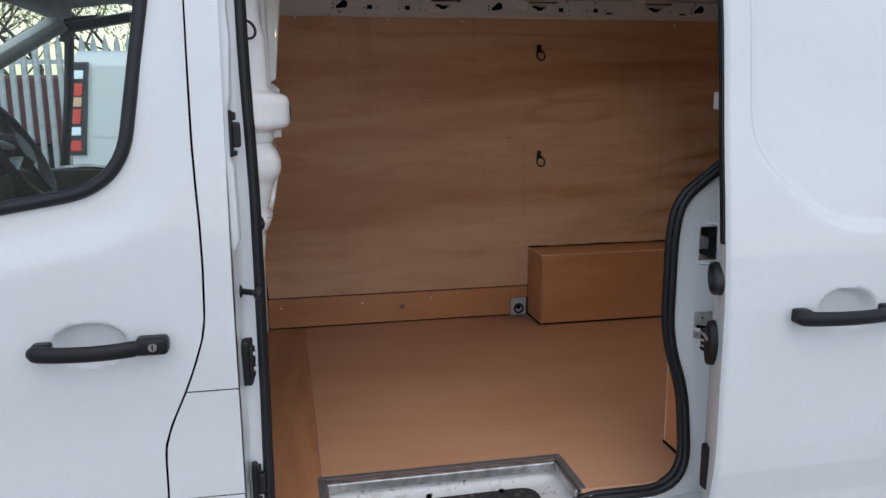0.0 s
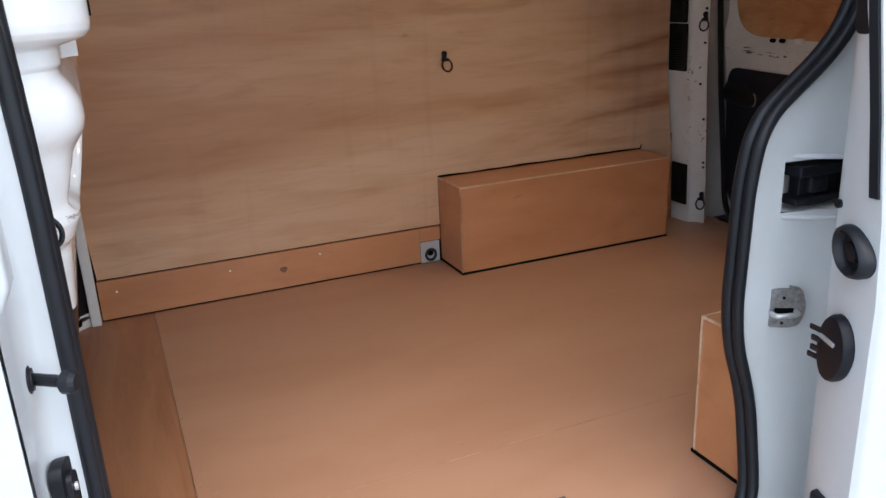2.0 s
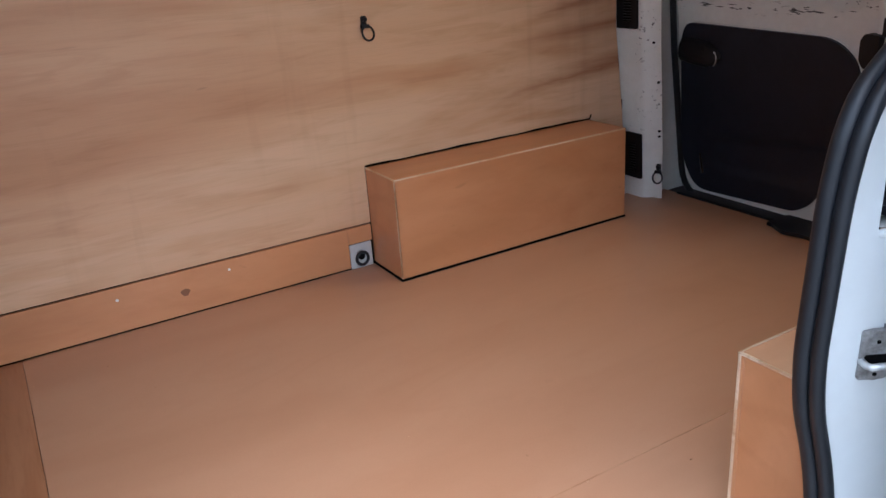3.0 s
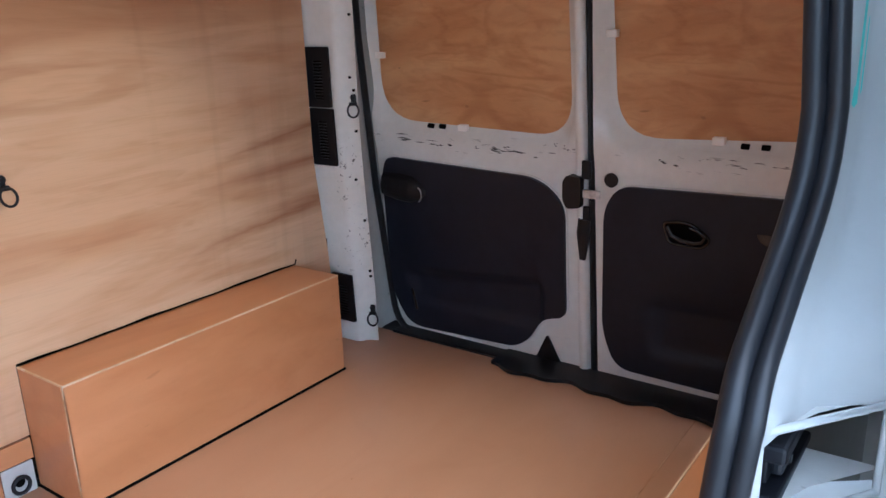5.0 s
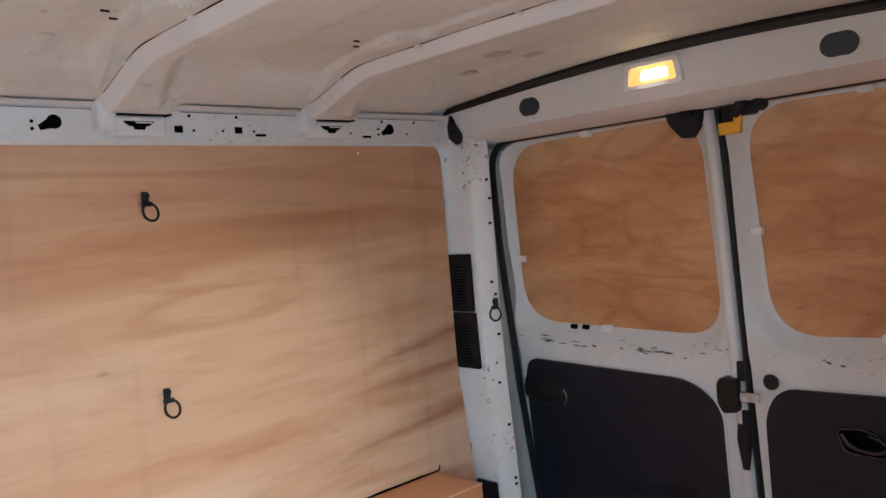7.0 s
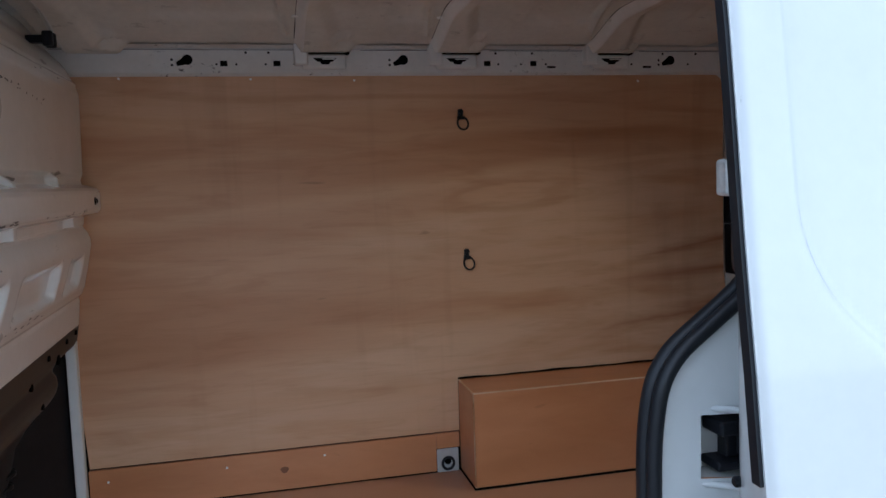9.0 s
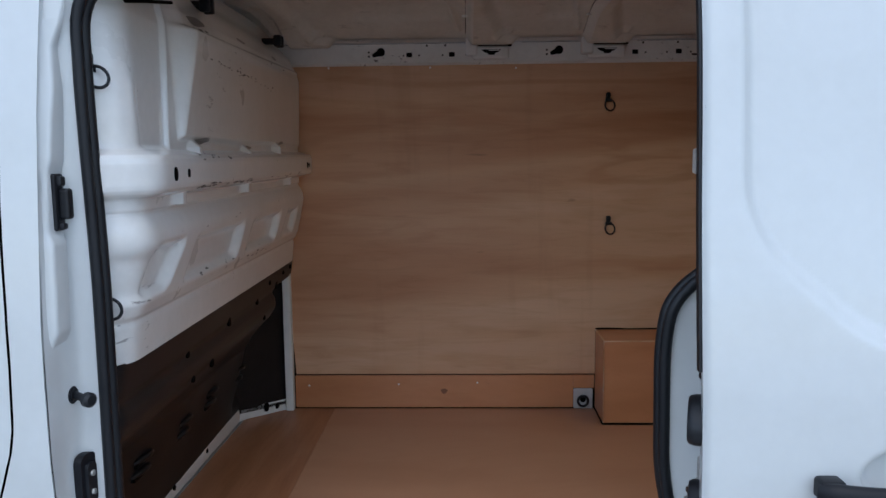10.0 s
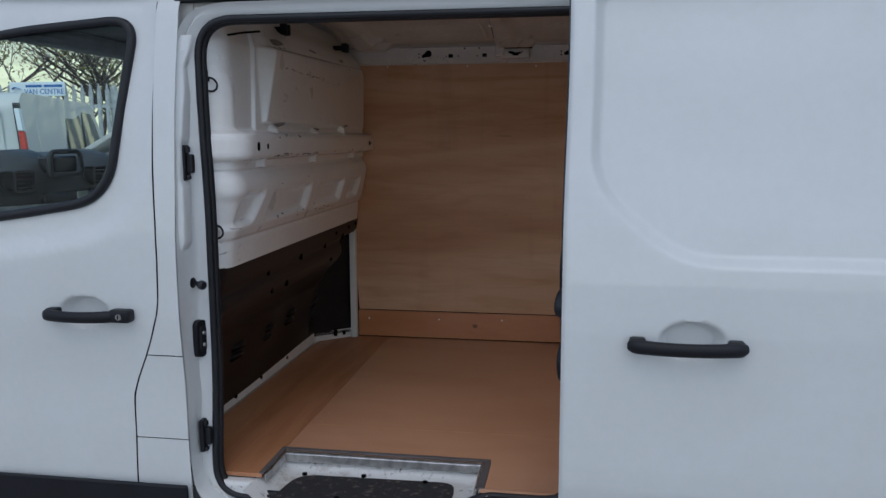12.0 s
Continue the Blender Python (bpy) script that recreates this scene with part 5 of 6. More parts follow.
bm = field([0.0, 0.04, 0.1, 0.25, 0.5, 0.75, 0.9, 0.96, 1.0], vs[::3], lambda k, v: on_return(k, v) + Vector((0.006 * smooth(0.9, 1.0, k) ** 2, 0, 0)))
part("front_return", bm, WHITE, sdoor, "", True, 50)
part("inner_skin", field(steps(1.098, SX1, 10), vs[::4], lambda u, v: Vector((u, max(0.016, sd_y(SX0, v) + 0.045), v)) - sdoor.location), INNER, sdoor, "", True)
part("edge_seal", sheet([(SX0 - 0.004, 1.248), (SX0 + 0.012, 1.248), (SX0 + 0.010, 1.95), (SX0 - 0.004, 1.95)], [], lambda u, v, d: Vector((u + 0.008 * smooth(1.3, 1.8, v), -0.110 + along(BODY, v) + 0.014 + d, v)) - sdoor.location, 0.014, [("v", z) for z in steps(1.3, 1.93, 22)]), RUBBER, sdoor, "black rubber edge strip")


def on_sd(u, v, d):
    return Vector((u, -0.110 + along(BODY, v) + d, v)) - sdoor.location


pull_handle(sdoor, on_sd, 1.214, 1.482, 1.080, False)

def on_edge(at, out, y, z):
    """A place on the front edge: out from it, along it and up."""
    return Vector(at) + Vector((-0.95 * out + 0.31 * y, 0.31 * out + 0.95 * y, z)) - sdoor.location


def dished(at, ry, rz, rise, rows, seg=28, lean=0.0):
    """An oval rubber moulding turned from rows of (radius, height)."""
    bm = bmesh.new()
    rings = []
    for r, h in rows:
        rings.append([bm.verts.new(on_edge(at, h * rise, ry * r * math.cos(a) + lean * math.sin(a) * ry * r, rz * r * math.sin(a) * (1 + 0.10 * math.cos(a)))) for a in (2 * math.pi * k / seg for k in range(seg))])
    for a, b in zip(rings, rings[1:]):
        for i in range(seg):
            bm.faces.new((a[i - 1], a[i], b[i], b[i - 1]))
    bm.faces.new(rings[-1])
    return bm


part("rubber_buffer", dished((1.064, -0.054, 1.162), 0.039, 0.037, 0.020, [(1.0, -0.3), (1.0, 0.45), (0.94, 0.85), (0.84, 1.0), (0.74, 0.85), (0.64, 0.35), (0.40, 0.25), (0.34, 0.6), (0.18, 0.7), (0.08, 0.7)], 28, 0.25), RUBBER, sdoor, "dished black rubber buffer", True, 40)
body = [(1.0, -0.3), (1.0, 0.5), (0.93, 0.9), (0.8, 1.0), (0.3, 1.0)]
lock = part("door_lock", dished((1.067, -0.040, 1.003), 0.036, 0.056, 0.016, body, 24, -0.12), TRIM, sdoor, "black plastic door lock", True, 40)
for dz, w in ((0.020, 0.030), (0.004, 0.024), (-0.012, 0.024), (-0.026, 0.030)):
    bm = bmesh.new()
    a, b = on_edge((1.067, -0.040, 1.003), 0.008, 0.018, dz), on_edge((1.067, -0.040, 1.003), 0.022, 0.018 + w, dz - 0.002)
    block(bm, (min(a.x, b.x), min(a.y, b.y), dz + 1.003 - 0.0055 - sdoor.location.z), (max(a.x, b.x), max(a.y, b.y), dz + 1.003 + 0.0045 - sdoor.location.z), 0.002, 1)
    part("claw", bm, GLOSSY, lock)
part("latch_bar", sweep(bmesh.new(), [on_edge((1.067, -0.040, 1.003), 0.018, -0.014, 0.013), on_edge((1.067, -0.040, 1.003), 0.019, 0.020, 0.016)], 0.0035, seg=8), STEEL, lock, "worn steel latch bar")
bm = block(bmesh.new(), on_edge((1.072, -0.045, 0.0), 0.010, -0.018, 0.635), on_edge((1.072, -0.045, 0.0), -0.006, 0.022, 0.748), 0.006)
part("lower_stop", bm, RUBBER, sdoor, "black rubber stop")
bm = bmesh.new()
disc(bm, on_edge((1.083, -0.001, 1.219), 0.003, 0, 0), 0.0065, 0.010, "x", 12, 0.002)
part("edge_plug", bm, RUBBER, sdoor)
bm = sheet(rounded([(-0.020, 1.462), (0.022, 1.462), (0.022, 1.66), (-0.016, 1.66)], 0.016, 5), [], lambda u, v, d: on_edge((1.080, -0.020, 0.0), 0.012 - d, u, v), 0.016)
guide_plate = part("upper_guide", bm, TRIM, sdoor, "black upper guide")
part("guide_latch", block(bmesh.new(), on_edge((1.080, -0.020, 0), 0.024, -0.010, 1.545), on_edge((1.080, -0.020, 0), 0.010, 0.020, 1.585), 0.004), STEEL, guide_plate, "bright latch block")

# ---- fittings on the pillars of the side opening ----
def contact(at):
    t = thing("door_contact", at, "black plastic electrical contact with two brass pins", "contact plate")
    shape = rounded([(-0.020, -0.056), (0.020, -0.056), (0.020, 0.056), (-0.020, 0.056)], 0.02, 8)
    part("plate", sheet(shape, [], lambda u, v, d: Vector((0.012 - d + u * 0.25, u, v)), 0.014), TRIM, t, "", True, 40)
    inner = rounded([(-0.011, -0.038), (0.011, -0.038), (0.011, 0.038), (-0.011, 0.038)], 0.01, 6)
    part("boss", sheet(inner, [], lambda u, v, d: Vector((0.018 - d + u * 0.25, u, v)), 0.01), RUBBER, t)
    for dz in (-0.018, 0.018):
        bm = bmesh.new()
        disc(bm, (0.019, 0, dz), 0.0055, 0.004, "x", 12)
        part("pin", bm, STEEL, t, "brass contact pin")
    return t


contact((-0.012, 0.118, 0.985))


def hinge_guide(at):
    t = thing("door_guide", at, "black plastic door guide on the pillar", "door guide", "door guides")
    bm = block(bmesh.new(), (-0.004, -0.016, -0.050), (0.010, 0.014, 0.050), 0.004)
    part("base", bm, TRIM, t)
    bm = block(bmesh.new(), (0.006, -0.004, -0.030), (0.026, 0.016, 0.024), 0.005)
    block(bm, (0.004, -0.010, 0.028), (0.018, 0.008, 0.046), 0.004)
    block(bm, (0.004, -0.010, -0.048), (0.018, 0.008, -0.036), 0.004)
    part("wedge", bm, RUBBER, t)
    return t


guide = hinge_guide((-0.022, 0.104, 1.503))
copy_thing(guide, pose(-0.008, 0.108, 0.690))
pin = thing("locating_pin", (-0.020, 0.107, 1.152), "black locating pin with round ends", "pin")
bm = bmesh.new()
disc(bm, (0.004, 0, 0.002), 0.016, 0.010, "x", 16, 0.003)
part("base", bm, TRIM, pin)
part("stem", sweep(bmesh.new(), [(0.008, 0, 0.002), (0.044, -0.024, 0.001)], 0.007, seg=12), TRIM, pin)
part("tip", sweep(bmesh.new(), [(0.036, -0.020, 0.001), (0.041, -0.0225, 0.001), (0.050, -0.028, 0.001), (0.054, -0.030, 0.001)], [0.008, 0.0135, 0.0135, 0.009], seg=14), RUBBER, pin)

striker = thing("lock_striker", (1.141, 0.139, 0.989), "bare steel lock striker with two bolts", "striker")
shape = rounded([(-0.022, -0.034), (0.022, -0.034), (0.032, 0.0), (0.022, 0.037), (-0.022, 0.037)], [0.004, 0.02, 0.03, 0.02, 0.004], 5)
part("plate", sheet(shape, [], lambda u, v, d: Vector((u, d - 0.006, v)), 0.008), WORNSTEEL, striker, "worn steel plate")
part("loop", sweep(bmesh.new(), [(-0.019, -0.004, -0.006), (-0.019, -0.018, -0.006), (-0.014, -0.023, -0.006), (0.016, -0.023, -0.004), (0.021, -0.018, -0.003), (0.021, -0.004, -0.003)], 0.0048, seg=10), STEEL, striker, "bright steel loop", True, 60)
part("loop_shadow_slot", sheet(rounded([(-0.016, -0.013), (0.018, -0.013), (0.018, 0.003), (-0.016, 0.003)], 0.004), [], lambda u, v, d: Vector((u, d - 0.0068, v)), 0.001), DARKGAP, striker)
part("backing", sheet(rounded([(0.010, -0.038), (0.030, -0.034), (0.042, 0.0), (0.030, 0.038), (0.010, 0.041)], [0, 0.02, 0.03, 0.02, 0], 5), [], lambda u, v, d: Vector((u, 0.001 + d, v)), 0.004), WORNSTEEL, striker)
for dz in (-0.024, 0.023):
    bm = bmesh.new()
    disc(bm, (-0.002, -0.0075, dz), 0.0098, 0.004, "y", 18, 0.0012)
    bolt = part("bolt", bm, WORNSTEEL, striker, "recessed bolt head")
    bm = bmesh.new()
    disc(bm, (-0.002, -0.0093, dz), 0.0030, 0.002, "y", 6)
    part("socket", bm, DARKGAP, bolt)
striker.rotation_euler = (0, 0, radians(-30))

# mid rail pocket on the rear pillar with its black runner
rail = thing("door_runner", (1.17, 0.12, 1.225), "black steel door runner in a white pocket", "runner")


def jamb_y(x):
    return along([(1.071, 0.181), (1.093, 0.168), (1.121, 0.153), (1.176, 0.135), (1.226, 0.114), (1.266, 0.05)], x)


lip = rounded([(1.112, 1.155), (1.26, 1.155), (1.26, 1.258), (1.112, 1.258)], [0.010, 0.0, 0.0, 0.026], 6)
part("pocket_lip", sweep(bmesh.new(), [Vector((u, jamb_y(u) - 0.001, v)) - rail.location for u, v in lip], 0.0048, True, 8), WHITE, rail, "raised white pocket lip", True, 60)
bm = bmesh.new()
deep = [(PX, jamb_y(PX)), (PX + 0.004, jamb_y(PX) + 0.022), (PX + 0.016, jamb_y(PX) + 0.034), (1.30, jamb_y(PX) + 0.034)]
walls = [[bm.verts.new(Vector((x, y, z)) - rail.location) for x, y in deep] for z in (PZ0, PZ1)]
for i in range(3):
    bm.faces.new((walls[0][i], walls[0][i + 1], walls[1][i + 1], walls[1][i]))
for row in walls:
    bm.faces.new(row + [bm.verts.new(Vector((1.30, jamb_y(1.26), row[0].co.z + rail.location.z)) - rail.location)] + [bm.verts.new(Vector((x, jamb_y(x), row[0].co.z + rail.location.z)) - rail.location) for x in (1.22, 1.173)])
part("pocket_back", bm, SCUFFED, rail, "recessed white pocket")
bm = block(bmesh.new(), Vector((1.142, 0.128, 1.222)) - rail.location, Vector((1.30, 0.178, 1.242)) - rail.location, 0.004)
block(bm, Vector((1.162, 0.148, 1.186)) - rail.location, Vector((1.30, 0.172, 1.223)) - rail.location, 0.003)
block(bm, Vector((1.140, 0.132, 1.174)) - rail.location, Vector((1.30, 0.178, 1.186)) - rail.location, 0.003)
part("runner", bm, TRIM, rail, "black runner channel")
bm = block(bmesh.new(), Vector((1.176, 0.136, 1.190)) - rail.location, Vector((1.215, 0.150, 1.220)) - rail.location, 0.005)
disc(bm, Vector((1.194, 0.135, 1.205)) - rail.location, 0.007, 0.006, "y", 12, 0.002)
part("guide_block", bm, RUBBER, rail)

# ---- wheel arch boxes ----
def arch_box(x0, x1, y0, y1, top, front, label):
    """Boxed-in wheel arch: faced ply top, side and front, pale raw edges. front is +1 where the long side faces +y."""
    t = thing("wheel_arch_box", (x0, (y0 + y1) / 2, FLOOR), label, "wheel arch box", "boxed wheel arches")
    o = t.location
    side = y1 if front > 0 else y0
    s = -front * 0.012
    e = 0.012 if front > 0 else -0.012
    bm = block(bmesh.new(), Vector((x0, min(side, side + s), FLOOR + 0.007)) - o, Vector((x1, max(side, side + s), top - 0.0042)) - o, 0.001, 1)
    part("side_panel", bm, FACED, t)
    a, b = sorted((side + s * 1.02, y1 if front < 0 else y0))
    part("end_panel", block(bmesh.new(), Vector((x0, a, FLOOR + 0.007)) - o, Vector((x0 + 0.012, b, top - 0.0042)) - o, 0.001, 1), FACED, t)
    part("back_panel", block(bmesh.new(), Vector((x1 - 0.012, a, FLOOR + 0.007)) - o, Vector((x1, b, top - 0.0042)) - o, 0.001, 1), FACED, t)
    part("top_panel", block(bmesh.new(), Vector((x0 + 0.004, min(y0, y1) + (0.004 if front < 0 else 0), top - 0.012)) - o, Vector((x1, y1 - (0.004 if front > 0 else 0), top)) - o, 0.001, 1), FACED, t)
    bm = bmesh.new()
    f = side + (0.0006 if front > 0 else -0.0006)
    block(bm, Vector((x0 - 0.0006, min(f, f + s * 0.34), top - 0.0042)) - o, Vector((x1, max(f, f + s * 0.34), top + 0.0006)) - o, 0.0005, 1)
    block(bm, Vector((x0 - 0.0006, y0, top - 0.0042)) - o, Vector((x0 + 0.0045, y1, top + 0.0006)) - o, 0.0005, 1)
    part("raw_edge", bm, EDGE, t, "pale raw plywood edge")
    bm = bmesh.new()
    block(bm, Vector((x0 - 0.0008, min(side, side + s * 0.5), FLOOR + 0.006)) - o, Vector((x0 + 0.004, max(side, side + s * 0.5), top - 0.0045)) - o, 0.0005, 1)
    part("corner_edge", bm, EDGE, t, "pale corner edge")
    part("floor_joint", block(bmesh.new(), Vector((x0 - 0.003, y0 - (0.003 if front < 0 else 0), FLOOR + 0.0005)) - o, Vector((x1 + 0.002, y1 + (0.003 if front > 0 else 0), FLOOR + 0.0075)) - o), DARKGAP, t)
    return t


arch_box(1.206, 2.110, 1.633, 1.8285, 0.883, -1, "orange-brown plywood box over the far wheel arch")
arch_box(1.170, 2.10, 0.172, 0.369, 0.882, 1, "orange-brown plywood box over the near wheel arch")
joint = thing("silicone_joint", (1.65, PLYY, 0.886), "dark wavy sealant line along the box top", "sealant")
part("bead", sweep(bmesh.new(), [(u - 1.65, -0.003, 0.001 + 0.0012 * math.sin(u * 17) + 0.0008 * math.sin(u * 41)) for u in steps(1.206, 2.115, 60)] + [(0.472, -0.003, 0.014)], 0.0024, seg=6), DARKGAP, joint)

# ---- lashing rings ----
def lashing_ring(at, turn=0.0, label="black steel lashing ring on a bolt-on eye", swing=12):
    t = thing("lashing_ring", at, label, "lashing ring", "lashing rings")
    bm = bmesh.new()
    block(bm, (-0.009, -0.010, -0.014), (0.009, 0.0, 0.020), 0.005)
    disc(bm, (0, -0.010, 0.010), 0.009, 0.010, "y", 14, 0.003)
    sweep(bm, [(-0.012, -0.012, -0.010), (0.012, -0.012, -0.010)], 0.006, seg=10)
    part("eye", bm, TRIM, t)
    pts = []
    for k in range(28):
        a = 2 * math.pi * k / 28
        pts.append((0.018 * math.sin(a), -0.016 - 0.008 * (1 - math.cos(a)) * 0.5, -0.030 + 0.021 * math.cos(a)))
    r = radians(swing)
    pts = [(x * math.cos(r) - (z + 0.010) * math.sin(r), y, x * math.sin(r) + (z + 0.010) * math.cos(r) - 0.010) for x, y, z in pts]
    part("ring", sweep(bmesh.new(), pts, 0.0032, True, 8), TRIM, t)
    t.rotation_euler = (0, 0, turn)
    return t


ring_a = lashing_ring((1.243, PLYY - 0.0005, 1.790))
copy_thing(ring_a, pose(1.250, PLYY - 0.0005, 1.316))
pillar_ring = lashing_ring((2.309, 1.700, 1.398), radians(-65), "black lashing ring on the white rear pillar", 4)
copy_thing(pillar_ring, pose(2.345, 1.702, 0.676, 0, 0, -65))
post_ring = lashing_ring((0.004, 0.206, 1.752), radians(25), "black lashing ring behind the door seal", 42)
copy_thing(post_ring, pose(0.001, 0.209, 1.319, 0, 0, 25))
plate = thing("floor_eye", (1.158, PLYY - 0.004, 0.60), "grey steel plate with a black tie-down loop", "tie-down")
part("plate", sheet(rounded([(-0.037, -0.039), (0.039, -0.039), (0.039, 0.043), (-0.037, 0.043)], 0.004), [], lambda u, v, d: Vector((u, -0.002 + d, v)), 0.003), paint("grey_plate_paint", (0.55, 0.55, 0.55), 0.4, 0.2, 0.15), plate)
bm = bmesh.new()
sweep(bm, [(0.020 * math.sin(a), -0.012, -0.006 + 0.021 * math.cos(a)) for a in (2 * math.pi * k / 20 for k in range(20))], 0.005, True, 8)
part("loop", bm, TRIM, plate)
bm = bmesh.new()
disc(bm, (0, -0.006, 0.0), 0.012, 0.010, "y", 14, 0.003)
part("boss", bm, DARKGAP, plate)

# ---- vents on the rear pillar ----
def vent(y0, y1, z0, z1, x, lean):
    t = thing("air_vent", (x, (y0 + y1) / 2, (z0 + z1) / 2), "black plastic louvred air vent on the white pillar", "air vent", "pillar vents")
    w, h = (y1 - y0) / 2, (z1 - z0) / 2
    sh = lambda v: -lean * v
    part("frame", sheet(rounded([(-w, -h), (w, -h), (w, h), (-w, h)], 0.006), [rounded([(-w * 0.42, -h * 0.75), (w * 0.35, -h * 0.75), (w * 0.35, h * 0.55), (-w * 0.42, h * 0.55)], 0.003)], lambda u, v, d: Vector((-0.006 + d + sh(v), u, v)), 0.008), TRIM, t)
    part("backing", block(bmesh.new(), (0.0, -w * 0.9, -h * 0.9), (0.003, w * 0.9, h * 0.9)), DARKGAP, t)
    n = max(5, int(h * 1.3 / 0.0095))
    for k in range(n):
        v = -h * 0.73 + (h * 1.25) * (k + 0.5) / n
        part("slat", block(bmesh.new(), (-0.006 + sh(v), -w * 0.42, v - 0.002), (0.001 + sh(v), w * 0.35, v + 0.002), 0.0006, 1), RUBBER, t)
    return t


vent(1.752, 1.853, 1.378, 1.566, 2.262, 0.0)
vent(1.748, 1.850, 1.190, 1.374, 2.265, 0.02)
vent(1.735, 1.825, 0.640, 0.812, 2.288, 0.04)

# ---- lamp on the rear header ----
lamp = thing("interior_lamp", (2.250, 1.044, 2.011), "lit amber interior lamp on the rear header", "lamp")
fr = rounded([(-0.085, -0.034), (0.085, -0.034), (0.075, 0.034), (-0.075, 0.034)], 0.012, 5)
hole = rounded([(-0.070, -0.023), (0.070, -0.023), (0.062, 0.023), (-0.062, 0.023)], 0.008, 4)
part("bezel", sheet(fr, [hole], lambda u, v, d: Vector((-0.012 + d, u, v)), 0.014), CLIPW, lamp, "white plastic bezel")
part("lens", sheet(hole, [], lambda u, v, d: Vector((-0.005 + d, u, v)), 0.004), GLOW, lamp, "glowing amber lens")
part("bulb", sheet(rounded([(-0.045, -0.013), (0.035, -0.013), (0.03, 0.012), (-0.04, 0.012)], 0.008), [], lambda u, v, d: Vector((-0.0065 + d, u, v)), 0.001), BULB, lamp, "bright bulb behind the lens")
# rubber bump stop in the top corner
stop = thing("bump_stop", (2.262, 1.760, 1.965), "black rubber bump stop in the roof corner", "bump stop")
part("pad", sweep(bmesh.new(), [(-0.004, 0.02, 0.045), (-0.010, 0.015, 0.01), (-0.014, 0.0, -0.02), (-0.006, -0.004, -0.045)], [0.012, 0.022, 0.030, 0.012], seg=14, squash=(1, 0.7)), RUBBER, stop)
for y, z in ((1.455, 1.966), (0.714, 1.949)):
    hook = thing("roof_hook", (0.02, y, z), "black plastic roof hook", "hook", "roof hooks")
    bm = block(bmesh.new(), (-0.010, -0.012, -0.010), (0.040, 0.012, 0.010), 0.003)
    part("neck", bm, TRIM, hook)
    for k in (-1, 1):
        part("prong", block(bmesh.new(), (0.032, k * 0.016 - 0.008, -0.019), (0.058, k * 0.016 + 0.008, 0.019), 0.005, 3), TRIM, hook)

# ---- crumbs and chips of wood left on the floor ----
rnd = random.Random(21)
bm = bmesh.new()
for k in range(34):
    x, y = (rnd.uniform(-0.12, 2.2), rnd.uniform(0.42, 1.75)) if k < 24 else (rnd.uniform(0.10, 0.20), rnd.uniform(0.4, 0.9))
    r = rnd.uniform(0.0009, 0.0026)
    block(bm, (x - r, y - r * 0.6, FLOOR + 0.0004), (x + r, y + r * 0.6, FLOOR + 0.0004 + r * 0.8))
tagged(part("floor_crumbs", bm, SEAM), "pale crumbs and wood chips on the load floor", "debris", kind="stuff")

# ---- cab, seen through the side window ----
dash = thing("dashboard", (-1.25, 0.95, 1.2), "dark grey moulded dashboard with central screen", "dashboard")
SKIN = plastic("dash_plastic", (0.014, 0.016, 0.019), 0.40, 0.15, 120)
LINING = plastic("headlining", (0.42, 0.42, 0.40), 0.9)
o = dash.location


def dash_face(y, k):
    prof = [(-0.98, 0.85), (-0.98, 1.20), (-1.00, 1.34), (-1.06, 1.43), (-1.20, 1.475), (-1.45, 1.46), (-1.75, 1.40)]
    x, z = prof[int(k)]
    if 2 <= k <= 5:
        z += 0.055 * math.exp(-((y - 0.95) / 0.15) ** 4) + 0.05 * math.exp(-((y - 1.42) / 0.16) ** 2)
    return Vector((x, y, z)) - o


part("moulding", field(steps(0.16, 1.82, 60), list(range(7)), dash_face), SKIN, dash, "", True, 50)
part("screen", block(bmesh.new(), Vector((-1.06, 0.87, 1.435)) - o, Vector((-0.985, 1.03, 1.505)) - o, 0.012), material("screen_glass", (0.008, 0.009, 0.012), 0.12)[0], dash, "blank black screen")
for y in (0.70, 1.20, 1.72, 0.30):
    v = part("air_vent", block(bmesh.new(), Vector((-1.06, y - 0.055, 1.375)) - o, Vector((-0.992, y + 0.055, 1.450)) - o, 0.012), DARKGAP, dash, "black dashboard air vent")
    for k in range(4):
        z = 1.388 + 0.016 * k
        part("slat", block(bmesh.new(), Vector((-0.994, y - 0.046, z - 0.003)) - o, Vector((-0.984, y + 0.046, z + 0.003)) - o, 0.001, 1), GLOSSY, v)
    part("vent_rim", sweep(bmesh.new(), [Vector((-0.988, y + a, 1.4125 + b)) - o for a, b in rounded([(-0.056, -0.038), (0.056, -0.038), (0.056, 0.038), (-0.056, 0.038)], 0.015, 4)], 0.005, True, 6), SKIN, v)
part("screen_hood", sweep(bmesh.new(), [Vector((-0.985, 0.95 + a, 1.47 + b)) - o for a, b in rounded([(-0.105, -0.045), (0.105, -0.045), (0.095, 0.050), (-0.095, 0.050)], 0.03, 5)], 0.011, True, 8), SKIN, dash, "grey hood round the screen")
bm = block(bmesh.new(), Vector((-0.995, 0.78, 1.10)) - o, Vector((-0.965, 1.14, 1.36)) - o, 0.02)
part("centre_stack", bm, GLOSSY, dash, "gloss black centre stack")
part("slip", block(bmesh.new(), Vector((-0.964, 0.98, 1.325)) - o, Vector((-0.960, 1.05, 1.355)) - o), CLIPW, dash, "white slip on the dash")
part("glove_tray", sweep(bmesh.new(), [Vector((-0.972, 0.25, 1.30)) - o, Vector((-0.968, 0.50, 1.315)) - o, Vector((-0.972, 0.80, 1.305)) - o], 0.014, seg=8), ALLOY, dash, "satin silver trim line")
